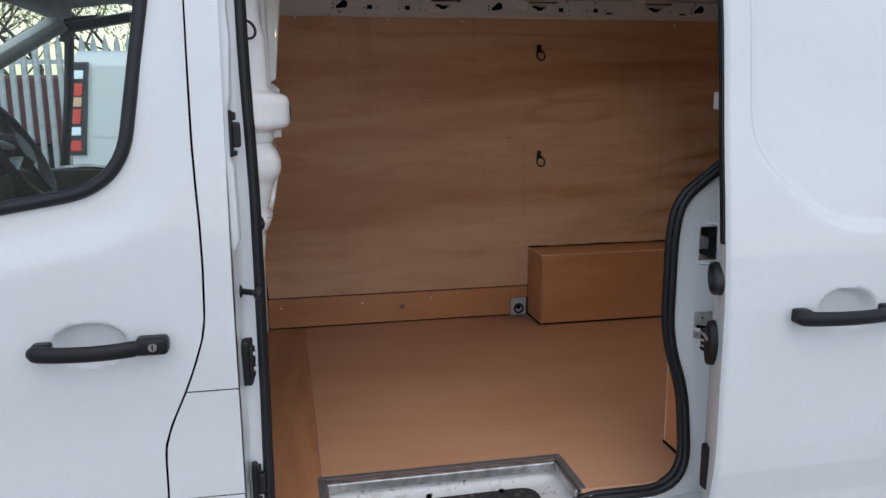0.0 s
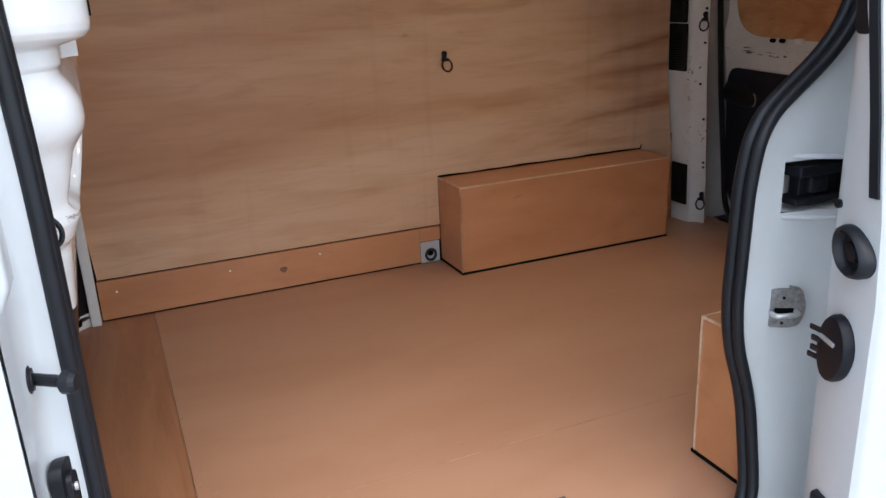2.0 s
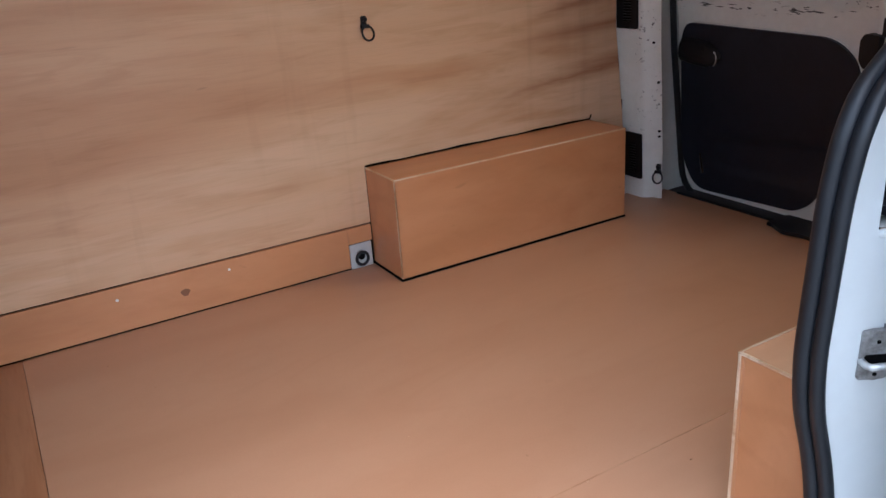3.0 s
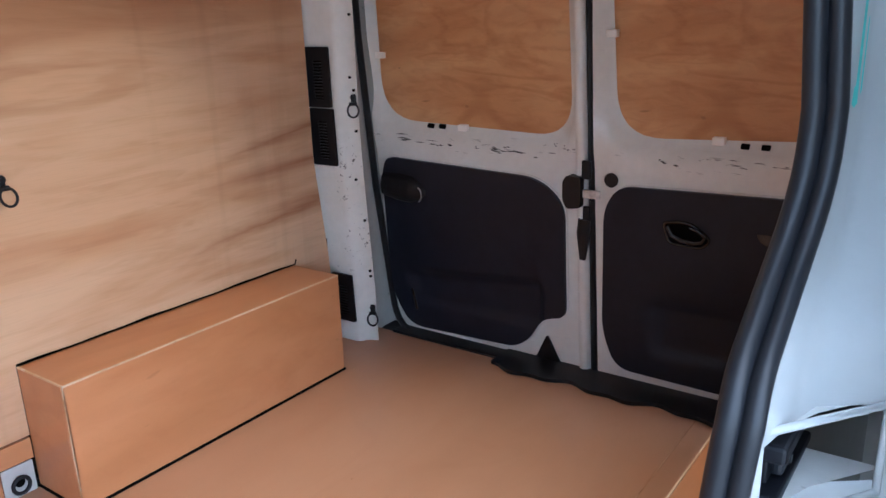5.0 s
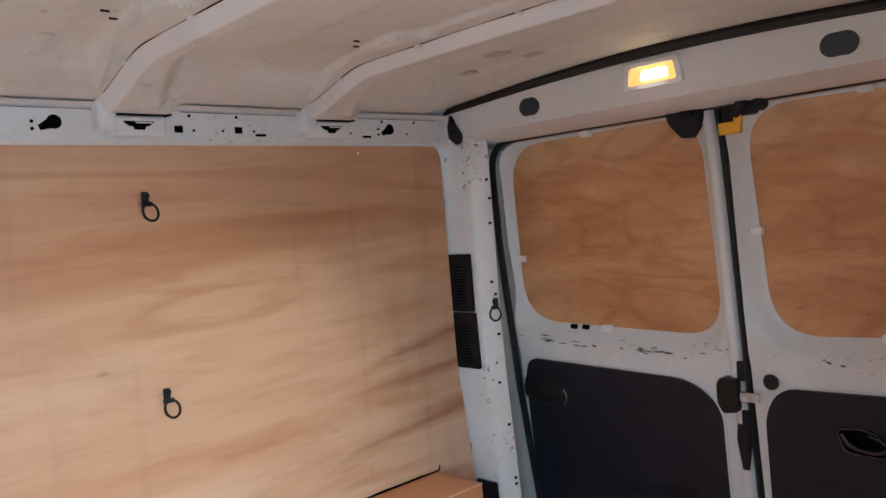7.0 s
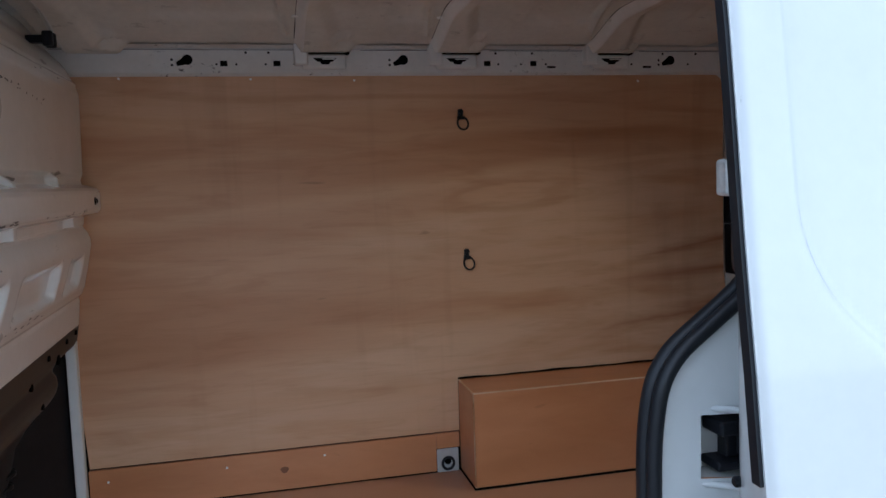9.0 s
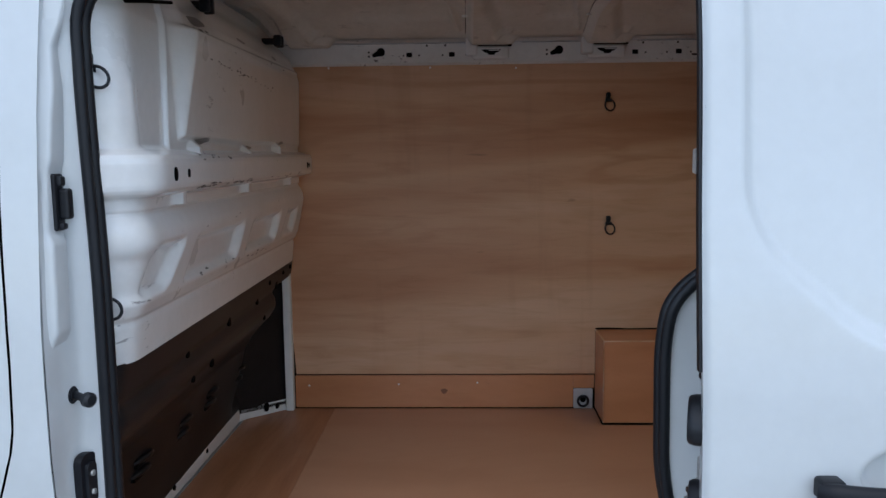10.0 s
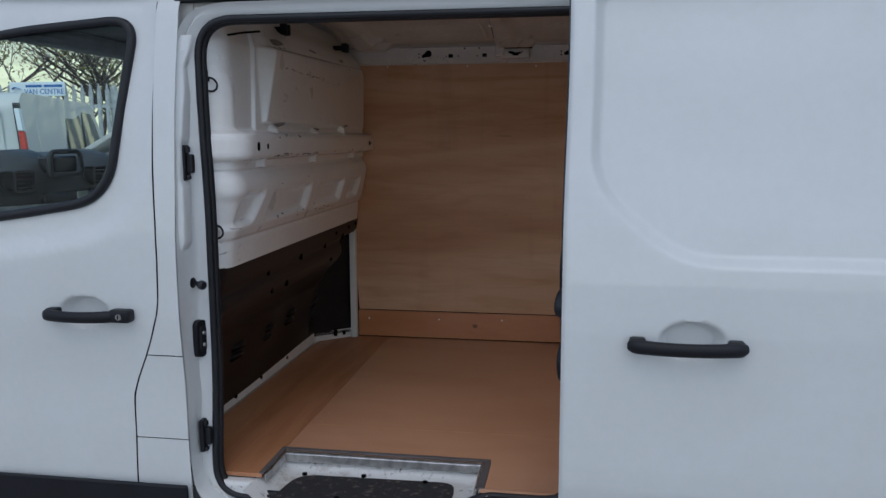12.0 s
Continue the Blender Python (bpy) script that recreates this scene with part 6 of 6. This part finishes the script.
part("paper", block(bmesh.new(), Vector((-1.35, 1.10, 1.482)) - o, Vector((-1.20, 1.26, 1.486)) - o), CLIPW, dash, "white paper slip")
wheel = thing("steering_wheel", (-0.82, 1.37, 1.40), "black four-spoke steering wheel", "steering wheel")
tilt = Matrix.Rotation(radians(62), 4, "Y")
bm = bmesh.new()
sweep(bm, [tilt @ Vector((0.185 * math.cos(a), 0.185 * math.sin(a), 0)) for a in (2 * math.pi * k / 40 for k in range(40))], 0.016, True, 10)
part("rim", bm, SKIN, wheel, "", True)
bm = sweep(bmesh.new(), [tilt @ Vector((0, 0, -0.03)), tilt @ Vector((0, 0, 0.0)), tilt @ Vector((0, 0, 0.03))], [0.05, 0.075, 0.055], seg=18)
part("hub", bm, TRIM, wheel, "", True)
for a in (20, 160, 250, 290):
    part("spoke", sweep(bmesh.new(), [tilt @ Vector((0.06 * math.cos(radians(a)), 0.06 * math.sin(radians(a)), 0)), tilt @ Vector((0.18 * math.cos(radians(a)), 0.18 * math.sin(radians(a)), 0))], [0.022, 0.014], seg=8, squash=(1, 0.5)), STEEL if a > 200 else TRIM, wheel)
part("column", sweep(bmesh.new(), [(-0.03, 0, -0.02), (-0.12, 0, -0.06)], 0.05, seg=10), SKIN, wheel)
cab = thing("wall_cab", (-0.9, 1.0, 0.5), "dark cab shell with far door frame and windscreen pillars", "cab", kind="structure")
o = cab.location
bm = bmesh.new()
block(bm, Vector((-1.95, 0.2, 0.45)) - o, Vector((-0.3, 1.85, 0.52)) - o)
part("cab_floor", bm, SKIN, cab)
bm = block(bmesh.new(), Vector((-0.272, 0.2, 0.5)) - o, Vector((-0.262, 1.85, 1.19)) - o)
block(bm, Vector((-0.178, 0.2, 1.20)) - o, Vector((-0.170, 1.85, 1.98)) - o)
part("cab_back", bm, SKIN, cab)
part("cab_roof", field(steps(-0.76, -0.17, 6), steps(0.16, 1.82, 10), lambda u, v: Vector((u, v, 1.955 + 0.03 * math.sin(math.pi * (v - 0.15) / 1.7) - 0.03 * smooth(-0.5, -0.8, u))) - o), LINING, cab)
part("far_door_lower", block(bmesh.new(), Vector((-1.7, 1.84, 0.5)) - o, Vector((-0.3, 1.90, 1.30)) - o, 0.01), SKIN, cab)
part("far_frame_post", sweep(bmesh.new(), [Vector((-0.800, 1.86, 1.28)) - o, Vector((-0.755, 1.86, 1.60)) - o, Vector((-0.722, 1.84, 1.88)) - o], 0.019, seg=8, squash=(1, 1)), SKIN, cab, "dark division bar of the far window")
part("far_frame_top", sweep(bmesh.new(), [Vector((-0.73, 1.83, 1.862)) - o, Vector((-0.5, 1.83, 1.905)) - o, Vector((-0.2, 1.83, 1.92)) - o], 0.022, seg=8), SKIN, cab)
part("far_frame_corner", sheet([(-0.765, 1.81), (-0.735, 1.905), (-0.60, 1.915), (-0.66, 1.885), (-0.70, 1.865), (-0.725, 1.80)], [], lambda u, v, d: Vector((u, 1.825 + d, v)) - o, 0.03), SKIN, cab)
part("far_frame_rear", block(bmesh.new(), Vector((-0.26, 1.82, 1.2)) - o, Vector((-0.18, 1.88, 1.95)) - o), SKIN, cab)
part("far_door_pull", sweep(bmesh.new(), [Vector((-0.80, 1.80, 1.305)) - o, Vector((-0.70, 1.77, 1.315)) - o, Vector((-0.56, 1.77, 1.300)) - o, Vector((-0.50, 1.80, 1.285)) - o], 0.010, seg=8), ALLOY, cab, "silver door pull")
for y in (0.20, 1.80):
    part("windscreen_pillar", sweep(bmesh.new(), [Vector((-1.75, y, 1.32)) - o, Vector((-1.05, y, 1.70)) - o, Vector((-0.74, y, 1.885)) - o], 0.062, seg=12, squash=(1, 0.6)), LINING, cab, "grey trimmed windscreen pillar", True)
part("header_rail", block(bmesh.new(), Vector((-0.80, 0.18, 1.895)) - o, Vector((-0.70, 1.82, 1.955)) - o, 0.02), LINING, cab)
nose = rounded([(-1.44, 0.36), (-2.40, 0.36), (-2.50, 0.60), (-2.46, 0.98), (-2.25, 1.16), (-1.70, 1.31), (-1.44, 1.31)], [0, 0.08, 0.12, 0.12, 0.1, 0, 0])
part("nose", sheet(nose, [], lambda u, v, d: Vector((u, 0.06 + d, v)) - o, 1.82), WHITE, cab, "white van nose and bonnet", True, 40)
mirror = thing("door_mirror", (-1.12, 2.02, 1.42), "black door mirror on the far side", "door mirror")
bm = block(bmesh.new(), (-0.05, -0.10, -0.11), (0.06, 0.10, 0.11), 0.035, 3)
part("shell", bm, TRIM, mirror)
part("arm", sweep(bmesh.new(), [(0, -0.09, -0.06), (0, -0.17, -0.08)], 0.02, seg=8), TRIM, mirror)

# ---- the yard outside ----
# unseen ground, its colour raised to throw light up into the load space
BOUNCEGROUND, n, l, b = material("pale_bounce_ground", (0.34, 0.325, 0.31), 0.85)
v = coords(n, l)
l.new(mixed(n, l, 0.6, ramp(n, l, noise_of(n, l, v, 0.7, 6, 0.6), [(0.3, (0.33, 0.32, 0.305)), (0.7, (0.45, 0.435, 0.415))]), ramp(n, l, noise_of(n, l, v, 90, 3), [(0.3, (0.6, 0.6, 0.6)), (0.7, (1.2, 1.2, 1.2))]), "MULTIPLY"), b.inputs["Base Color"])
bump(n, l, b, noise_of(n, l, v, 120, 3), 0.5, 0.004)
bm = field(steps(-900, 900, 12), steps(-900, 900, 12), lambda u, w: (u, w, 0.0))
tagged(part("ground", bm, BOUNCEGROUND), "unseen yard ground, made pale to bounce light", "ground", kind="structure")

GALV, n, l, b = material("galvanised_steel", (0.42, 0.44, 0.44), 0.5, 0.4)
v = coords(n, l)
l.new(ramp(n, l, noise_of(n, l, v, 14, 5), [(0.3, (0.34, 0.36, 0.36)), (0.7, (0.50, 0.52, 0.52))]), b.inputs["Base Color"])
fence = thing("palisade_fence", (-4.0, 10.5, 0.0), "grey galvanised palisade fence of pointed pales", "fence")
pale_bm = bmesh.new()
prof = [(-0.043, 0.0), (-0.026, -0.022), (0.026, -0.022), (0.043, 0.0)]
lev = [(0.0, 1.0), (2.34, 1.0), (2.50, 0.06)]
rows = [[pale_bm.verts.new((x * k, y, z)) for x, y in prof] for z, k in lev]
for a, c in zip(rows, rows[1:]):
    for i in range(3):
        pale_bm.faces.new((a[i], a[i + 1], c[i + 1], c[i]))
first = part("pale", pale_bm, GALV, fence)
x = -11.0
while x < 9.0:
    if abs(x) > 1e-6:
        p = first.copy()
        scene.collection.objects.link(p)
        p.location = (x, 0, 0)
    x += 0.155
for z in (0.45, 2.12):
    part("rail", block(bmesh.new(), (-11.2, 0.0, z - 0.03), (9.2, 0.05, z + 0.03)), GALV, fence)
for k in range(8):
    part("post", block(bmesh.new(), (-11 + 2.75 * k, 0.02, 0), (-10.92 + 2.75 * k, 0.12, 2.45)), GALV, fence)


def parked_van(at, turn, label, tall, windows=False):
    """A plain panel van: body, glazing, lights, wheels."""
    t = thing("parked_van", at, label, "van", "vans parked in the yard")
    body = rounded([(-2.5, 0.35), (2.2, 0.35), (2.48, 0.55), (2.45, 1.05), (1.75, 1.25), (1.15, 1.92), (0.9, 1.98), (-2.30, 1.98), (-2.46, 1.85), (-2.5, 1.2)], [0.1, 0.1, 0.1, 0.15, 0.1, 0.2, 0.1, 0.12, 0.1, 0.1], 5)
    bm = sheet(body, [], lambda u, v, d: Vector((u, (0.95 - d) * (1 - 0.09 * smooth(1.1, 1.98, v)), v)), 1.9)
    part("body", bm, WHITE, t, "white van body", True, 40)
    for s in (-1, 1):
        side = lambda u, v, d, s=s: Vector((u, s * (0.956 * (1 - 0.09 * smooth(1.1, 1.98, v)) - d), v))
        part("side_window", sheet(rounded([(0.35, 1.22), (1.45, 1.22), (1.05, 1.82), (0.35, 1.85)], 0.05), [], side, 0.004), material("dark_glass", (0.02, 0.03, 0.03), 0.05)[0] if s < 0 else bpy.data.materials["dark_glass"], t)
        if not windows:
            part("panel_line", sheet(rounded([(-1.9, 1.15), (0.1, 1.15), (0.1, 1.86), (-1.9, 1.86)], 0.08), [rounded([(-1.88, 1.17), (0.08, 1.17), (0.08, 1.84), (-1.88, 1.84)], 0.08)], side, 0.003), INNER, t)
        wrap = lambda z0, z1: sheet(rounded([(-2.54, z0), (-2.45, z0), (-2.455, z1), (-2.53, z1)], 0.02), [], lambda u, v, d, s=s: Vector((u + 0.02 * (v - 1.3), s * (0.966 * (1 - 0.09 * smooth(1.1, 1.98, v)) - d), v)), 0.06 if windows else 0.16)
        lamp_case = part("tail_light", wrap(0.98, 1.86), SKIN, t, "tall tail light cluster")
        for z0, z1, mt in ((1.06, 1.56, RED), (1.57, 1.80, SIGNW)) if windows else ((1.02, 1.12, RED), (1.17, 1.25, SIGNW), (1.28, 1.42, RED), (1.44, 1.53, AMBERL), (1.54, 1.66, RED), (1.70, 1.78, SIGNW)):
            part("lens", sheet(rounded([(-2.555, z0), (-2.46, z0), (-2.465, z1), (-2.55, z1)], 0.012), [], lambda u, v, d, s=s: Vector((u + 0.02 * (v - 1.3), s * (0.972 * (1 - 0.09 * smooth(1.1, 1.98, v)) - d), v)), 0.05 if windows else 0.13), mt, lamp_case)
        if windows:
            part("rear_window", sheet(rounded([(-1.95, 1.20), (-0.75, 1.20), (-0.80, 1.84), (-1.92, 1.84)], 0.06), [], side, 0.006), WHITE, t)
            part("mid_window", sheet(rounded([(-0.6, 1.20), (0.22, 1.20), (0.22, 1.84), (-0.6, 1.84)], 0.06), [], side, 0.006), bpy.data.materials["dark_glass"], t, "dark window glass")
        for u in (-1.55, 1.65):
            bm = bmesh.new()
            disc(bm, (u, s * 0.86, 0.33), 0.33, 0.22, "y", 24, 0.03)
            part("wheel", bm, RUBBER, t)
    part("rear_line", block(bmesh.new(), (-2.506, -0.004, 0.55), (-2.498, 0.004, 1.85)), DARKGAP, t)
    for s in (-1, 1):
        fr = rounded([(s * 0.12, 1.15), (s * 0.74, 1.15), (s * 0.68, 1.82), (s * 0.12, 1.82)], 0.06)
        part("rear_panel", sheet(fr, [], lambda u, v, d: Vector((-2.508 + d, u, v)), 0.006), WHITE, t)
    part("number_board", block(bmesh.new(), (-2.515, -0.26, 0.78), (-2.505, 0.26, 0.89)), YELLOW, t)
    t.rotation_euler, t.scale = (0, 0, turn), (1, 1, tall)
    return t


RED, *_ = material("red_lens", (0.55, 0.04, 0.025), 0.25)
AMBERL, *_ = material("pale_amber_lens", (0.62, 0.36, 0.22), 0.25)
SIGNB = material("sign_blue", (0.02, 0.14, 0.42), 0.4)[0]
SIGNW = material("sign_white", (0.78, 0.84, 0.88), 0.4)[0]
parked_van((-1.06, 9.5, 0), radians(90), "white panel van with tall tail lights by the fence", 1.055)
parked_van((-6.76, 8.01, 0), radians(111), "white window van parked at an angle beside the fence", 1.06, True)
lorry = thing("red_lorry", (-4.6, 13.6, 0), "dark red lorry behind the fence", "lorry")
bm = block(bmesh.new(), (-1.6, -1.2, 0.9), (1.6, 1.2, 2.0), 0.06)
part("box_body", bm, plastic("dark_red_paint", (0.09, 0.03, 0.028), 0.4, 0.1), lorry)
part("chassis", block(bmesh.new(), (-1.7, -1.1, 0.5), (1.7, 1.1, 0.88), 0.03), TRIM, lorry)
for u in (-1.1, 1.1):
    for w in (-1.0, 1.0):
        bm = bmesh.new()
        disc(bm, (u, w, 0.45), 0.45, 0.28, "y", 20, 0.03)
        part("wheel", bm, RUBBER, lorry)
for u in (1.62,):
    part("lamp_board", block(bmesh.new(), (u - 0.02, -0.9, 1.0), (u, 0.9, 1.2), 0.01), RED, lorry)

def yard_sign(at, w, h):
    t = thing("yard_sign", at, "white and blue board sign reading van centre, on the fence", "sign", "yard signs")
    part("board", block(bmesh.new(), (-w / 2, -0.02, -h / 2), (w / 2, 0.0, h / 2), 0.004, 1), SIGNW, t)
    part("logo", sweep(bmesh.new(), [(-w * 0.44, -0.023, 0), (-w * 0.38, -0.023, h * 0.14), (-w * 0.28, -0.023, 0.0)], [h * 0.18, h * 0.26, h * 0.14], seg=10, squash=(1, 0.06)), SIGNB, t)
    for k, (a, c) in enumerate(((-0.20, 0.10), (0.13, 0.46))):
        part("name_bar", block(bmesh.new(), (w * a, -0.024, h * 0.12), (w * c, -0.02, h * 0.30)), SIGNB, t)
    cu = bpy.data.curves.new("lettering", "FONT")
    cu.body, cu.size, cu.align_x, cu.align_y, cu.extrude = "VAN CENTRE", h * 0.52, "CENTER", "CENTER", 0.002
    ob = new("lettering", cu)
    ob.data.materials.append(SIGNB)
    ob.parent = t
    ob.location, ob.rotation_euler = (w * 0.13, -0.024, -h * 0.20), (radians(90), 0, 0)
    return t


s1 = yard_sign((-8.07, 10.47, 2.42), 1.05, 0.24)
copy_thing(s1, pose(-1.68, 10.47, 2.14))


def bare_tree(at, height, seed):
    """A leafless winter tree: forked limbs down to twigs, a few last leaves."""
    rnd = random.Random(seed)
    t = thing("bare_tree", at, "bare winter tree with a mesh of thin twigs", "tree", "trees behind the fence")
    bm = bmesh.new()
    tips = []

    def limb(p, d, length, r, depth):
        pts, q, w = [p], Vector(p), Vector(d)
        for k in range(3):
            w = (w + Vector((rnd.uniform(-0.25, 0.25), rnd.uniform(-0.25, 0.25), rnd.uniform(-0.05, 0.2)))).normalized()
            q = q + w * length / 3
            pts.append(tuple(q))
        sweep(bm, pts, [r, r * 0.85, r * 0.7, r * 0.55], seg=6 if depth < 2 else 4, caps=False)
        if depth >= 4:
            tips.append(q.copy())
            return
        for k in range(rnd.choice((3, 3, 4))):
            a = rnd.uniform(0, 2 * math.pi)
            s = Vector((math.cos(a), math.sin(a), rnd.uniform(0.0, 0.5))).normalized()
            start = Vector(pts[rnd.choice((1, 2, 3))]) if depth else Vector(pts[rnd.choice((2, 3))])
            limb(tuple(start), (w * 0.5 + s * 0.8).normalized(), length * rnd.uniform(0.6, 0.8), r * 0.5, depth + 1)

    limb((0, 0, 0), (0, 0, 1), height * 0.4, height * 0.017, 0)
    part("trunk", bm, BARK, t)
    lf = bmesh.new()
    for p in tips:
        for k in range(10):
            c = p + Vector((rnd.gauss(0, 0.25), rnd.gauss(0, 0.25), rnd.gauss(0, 0.2)))
            a = Vector((rnd.gauss(0, 1), rnd.gauss(0, 1), rnd.gauss(0, 1))).normalized() * 0.05
            e = Vector((rnd.gauss(0, 1), rnd.gauss(0, 1), rnd.gauss(0, 1))).normalized() * 0.035
            lf.faces.new([lf.verts.new(c + s) for s in (a, e, -a, -e)])
    part("crown", lf, LEAF, t, "sparse olive leaves")
    return t


BARK = plastic("bark", (0.06, 0.05, 0.04), 0.9, 0.8, 40)
LEAF, n, l, b = material("last_leaves", (0.09, 0.09, 0.03), 0.7)
oi = n.new("ShaderNodeNewGeometry")
l.new(ramp(n, l, oi.outputs["Random Per Island"], [(0.0, (0.09, 0.10, 0.03)), (0.6, (0.20, 0.19, 0.06)), (1.0, (0.34, 0.28, 0.10))]), b.inputs["Base Color"])
tree = bare_tree((-13.0, 16.0, 0), 6.4, 3)
tree2 = bare_tree((-4.8, 16.5, 0), 5.8, 8)
for k, (x, y, s) in enumerate(((-10.6, 16.5, 40), (-15.5, 17.5, 120), (-2.6, 15.5, 200), (-19, 18, 300), (-11.8, 19.5, 10), (-9.0, 15.2, 77), (-7.0, 18.5, 150), (-14.2, 20.5, 260), (-3.7, 19.0, 330))):
    copy_thing(tree if k % 2 else tree2, pose(x, y, 0, 0, 0, s))

# bright low sky far behind the trees
FARSKY = bpy.data.materials.new("bright_low_sky")
FARSKY.use_nodes = True
n, l = FARSKY.node_tree.nodes, FARSKY.node_tree.links
n.clear()
end, glow_far = n.new("ShaderNodeOutputMaterial"), n.new("ShaderNodeEmission")
sep, hill = n.new("ShaderNodeSeparateXYZ"), n.new("ShaderNodeMapRange")
l.new(coords(n, l), sep.inputs[0])
l.new(sep.outputs[2], hill.inputs[0])
hill.inputs[1].default_value, hill.inputs[2].default_value = 0.0, 60.0
low = ramp(n, l, hill.outputs[0], [(0.0, (0.95, 0.86, 0.55)), (0.45, (1.0, 0.94, 0.70)), (0.8, (0.85, 0.90, 0.88)), (1.0, (0.60, 0.74, 0.90))])
cloud = ramp(n, l, noise_of(n, l, coords(n, l, (0.02, 0.02, 0.07)), 1.0, 5, 0.6, 0.4), [(0.35, (0.75, 0.75, 0.75)), (0.65, (1.1, 1.1, 1.1))])
l.new(mixed(n, l, 1.0, low, cloud, "MULTIPLY"), glow_far.inputs[0])
glow_far.inputs[1].default_value = 1.25
l.new(glow_far.outputs[0], end.inputs[0])
bm = field(steps(-340, 120, 24), steps(0, 60, 8), lambda u, v: (u, 260 - 0.0012 * (u + 110) ** 2, v))
tagged(part("backdrop", bm, FARSKY, None, "", True), "pale bright sky low behind the trees", "sky", kind="structure")
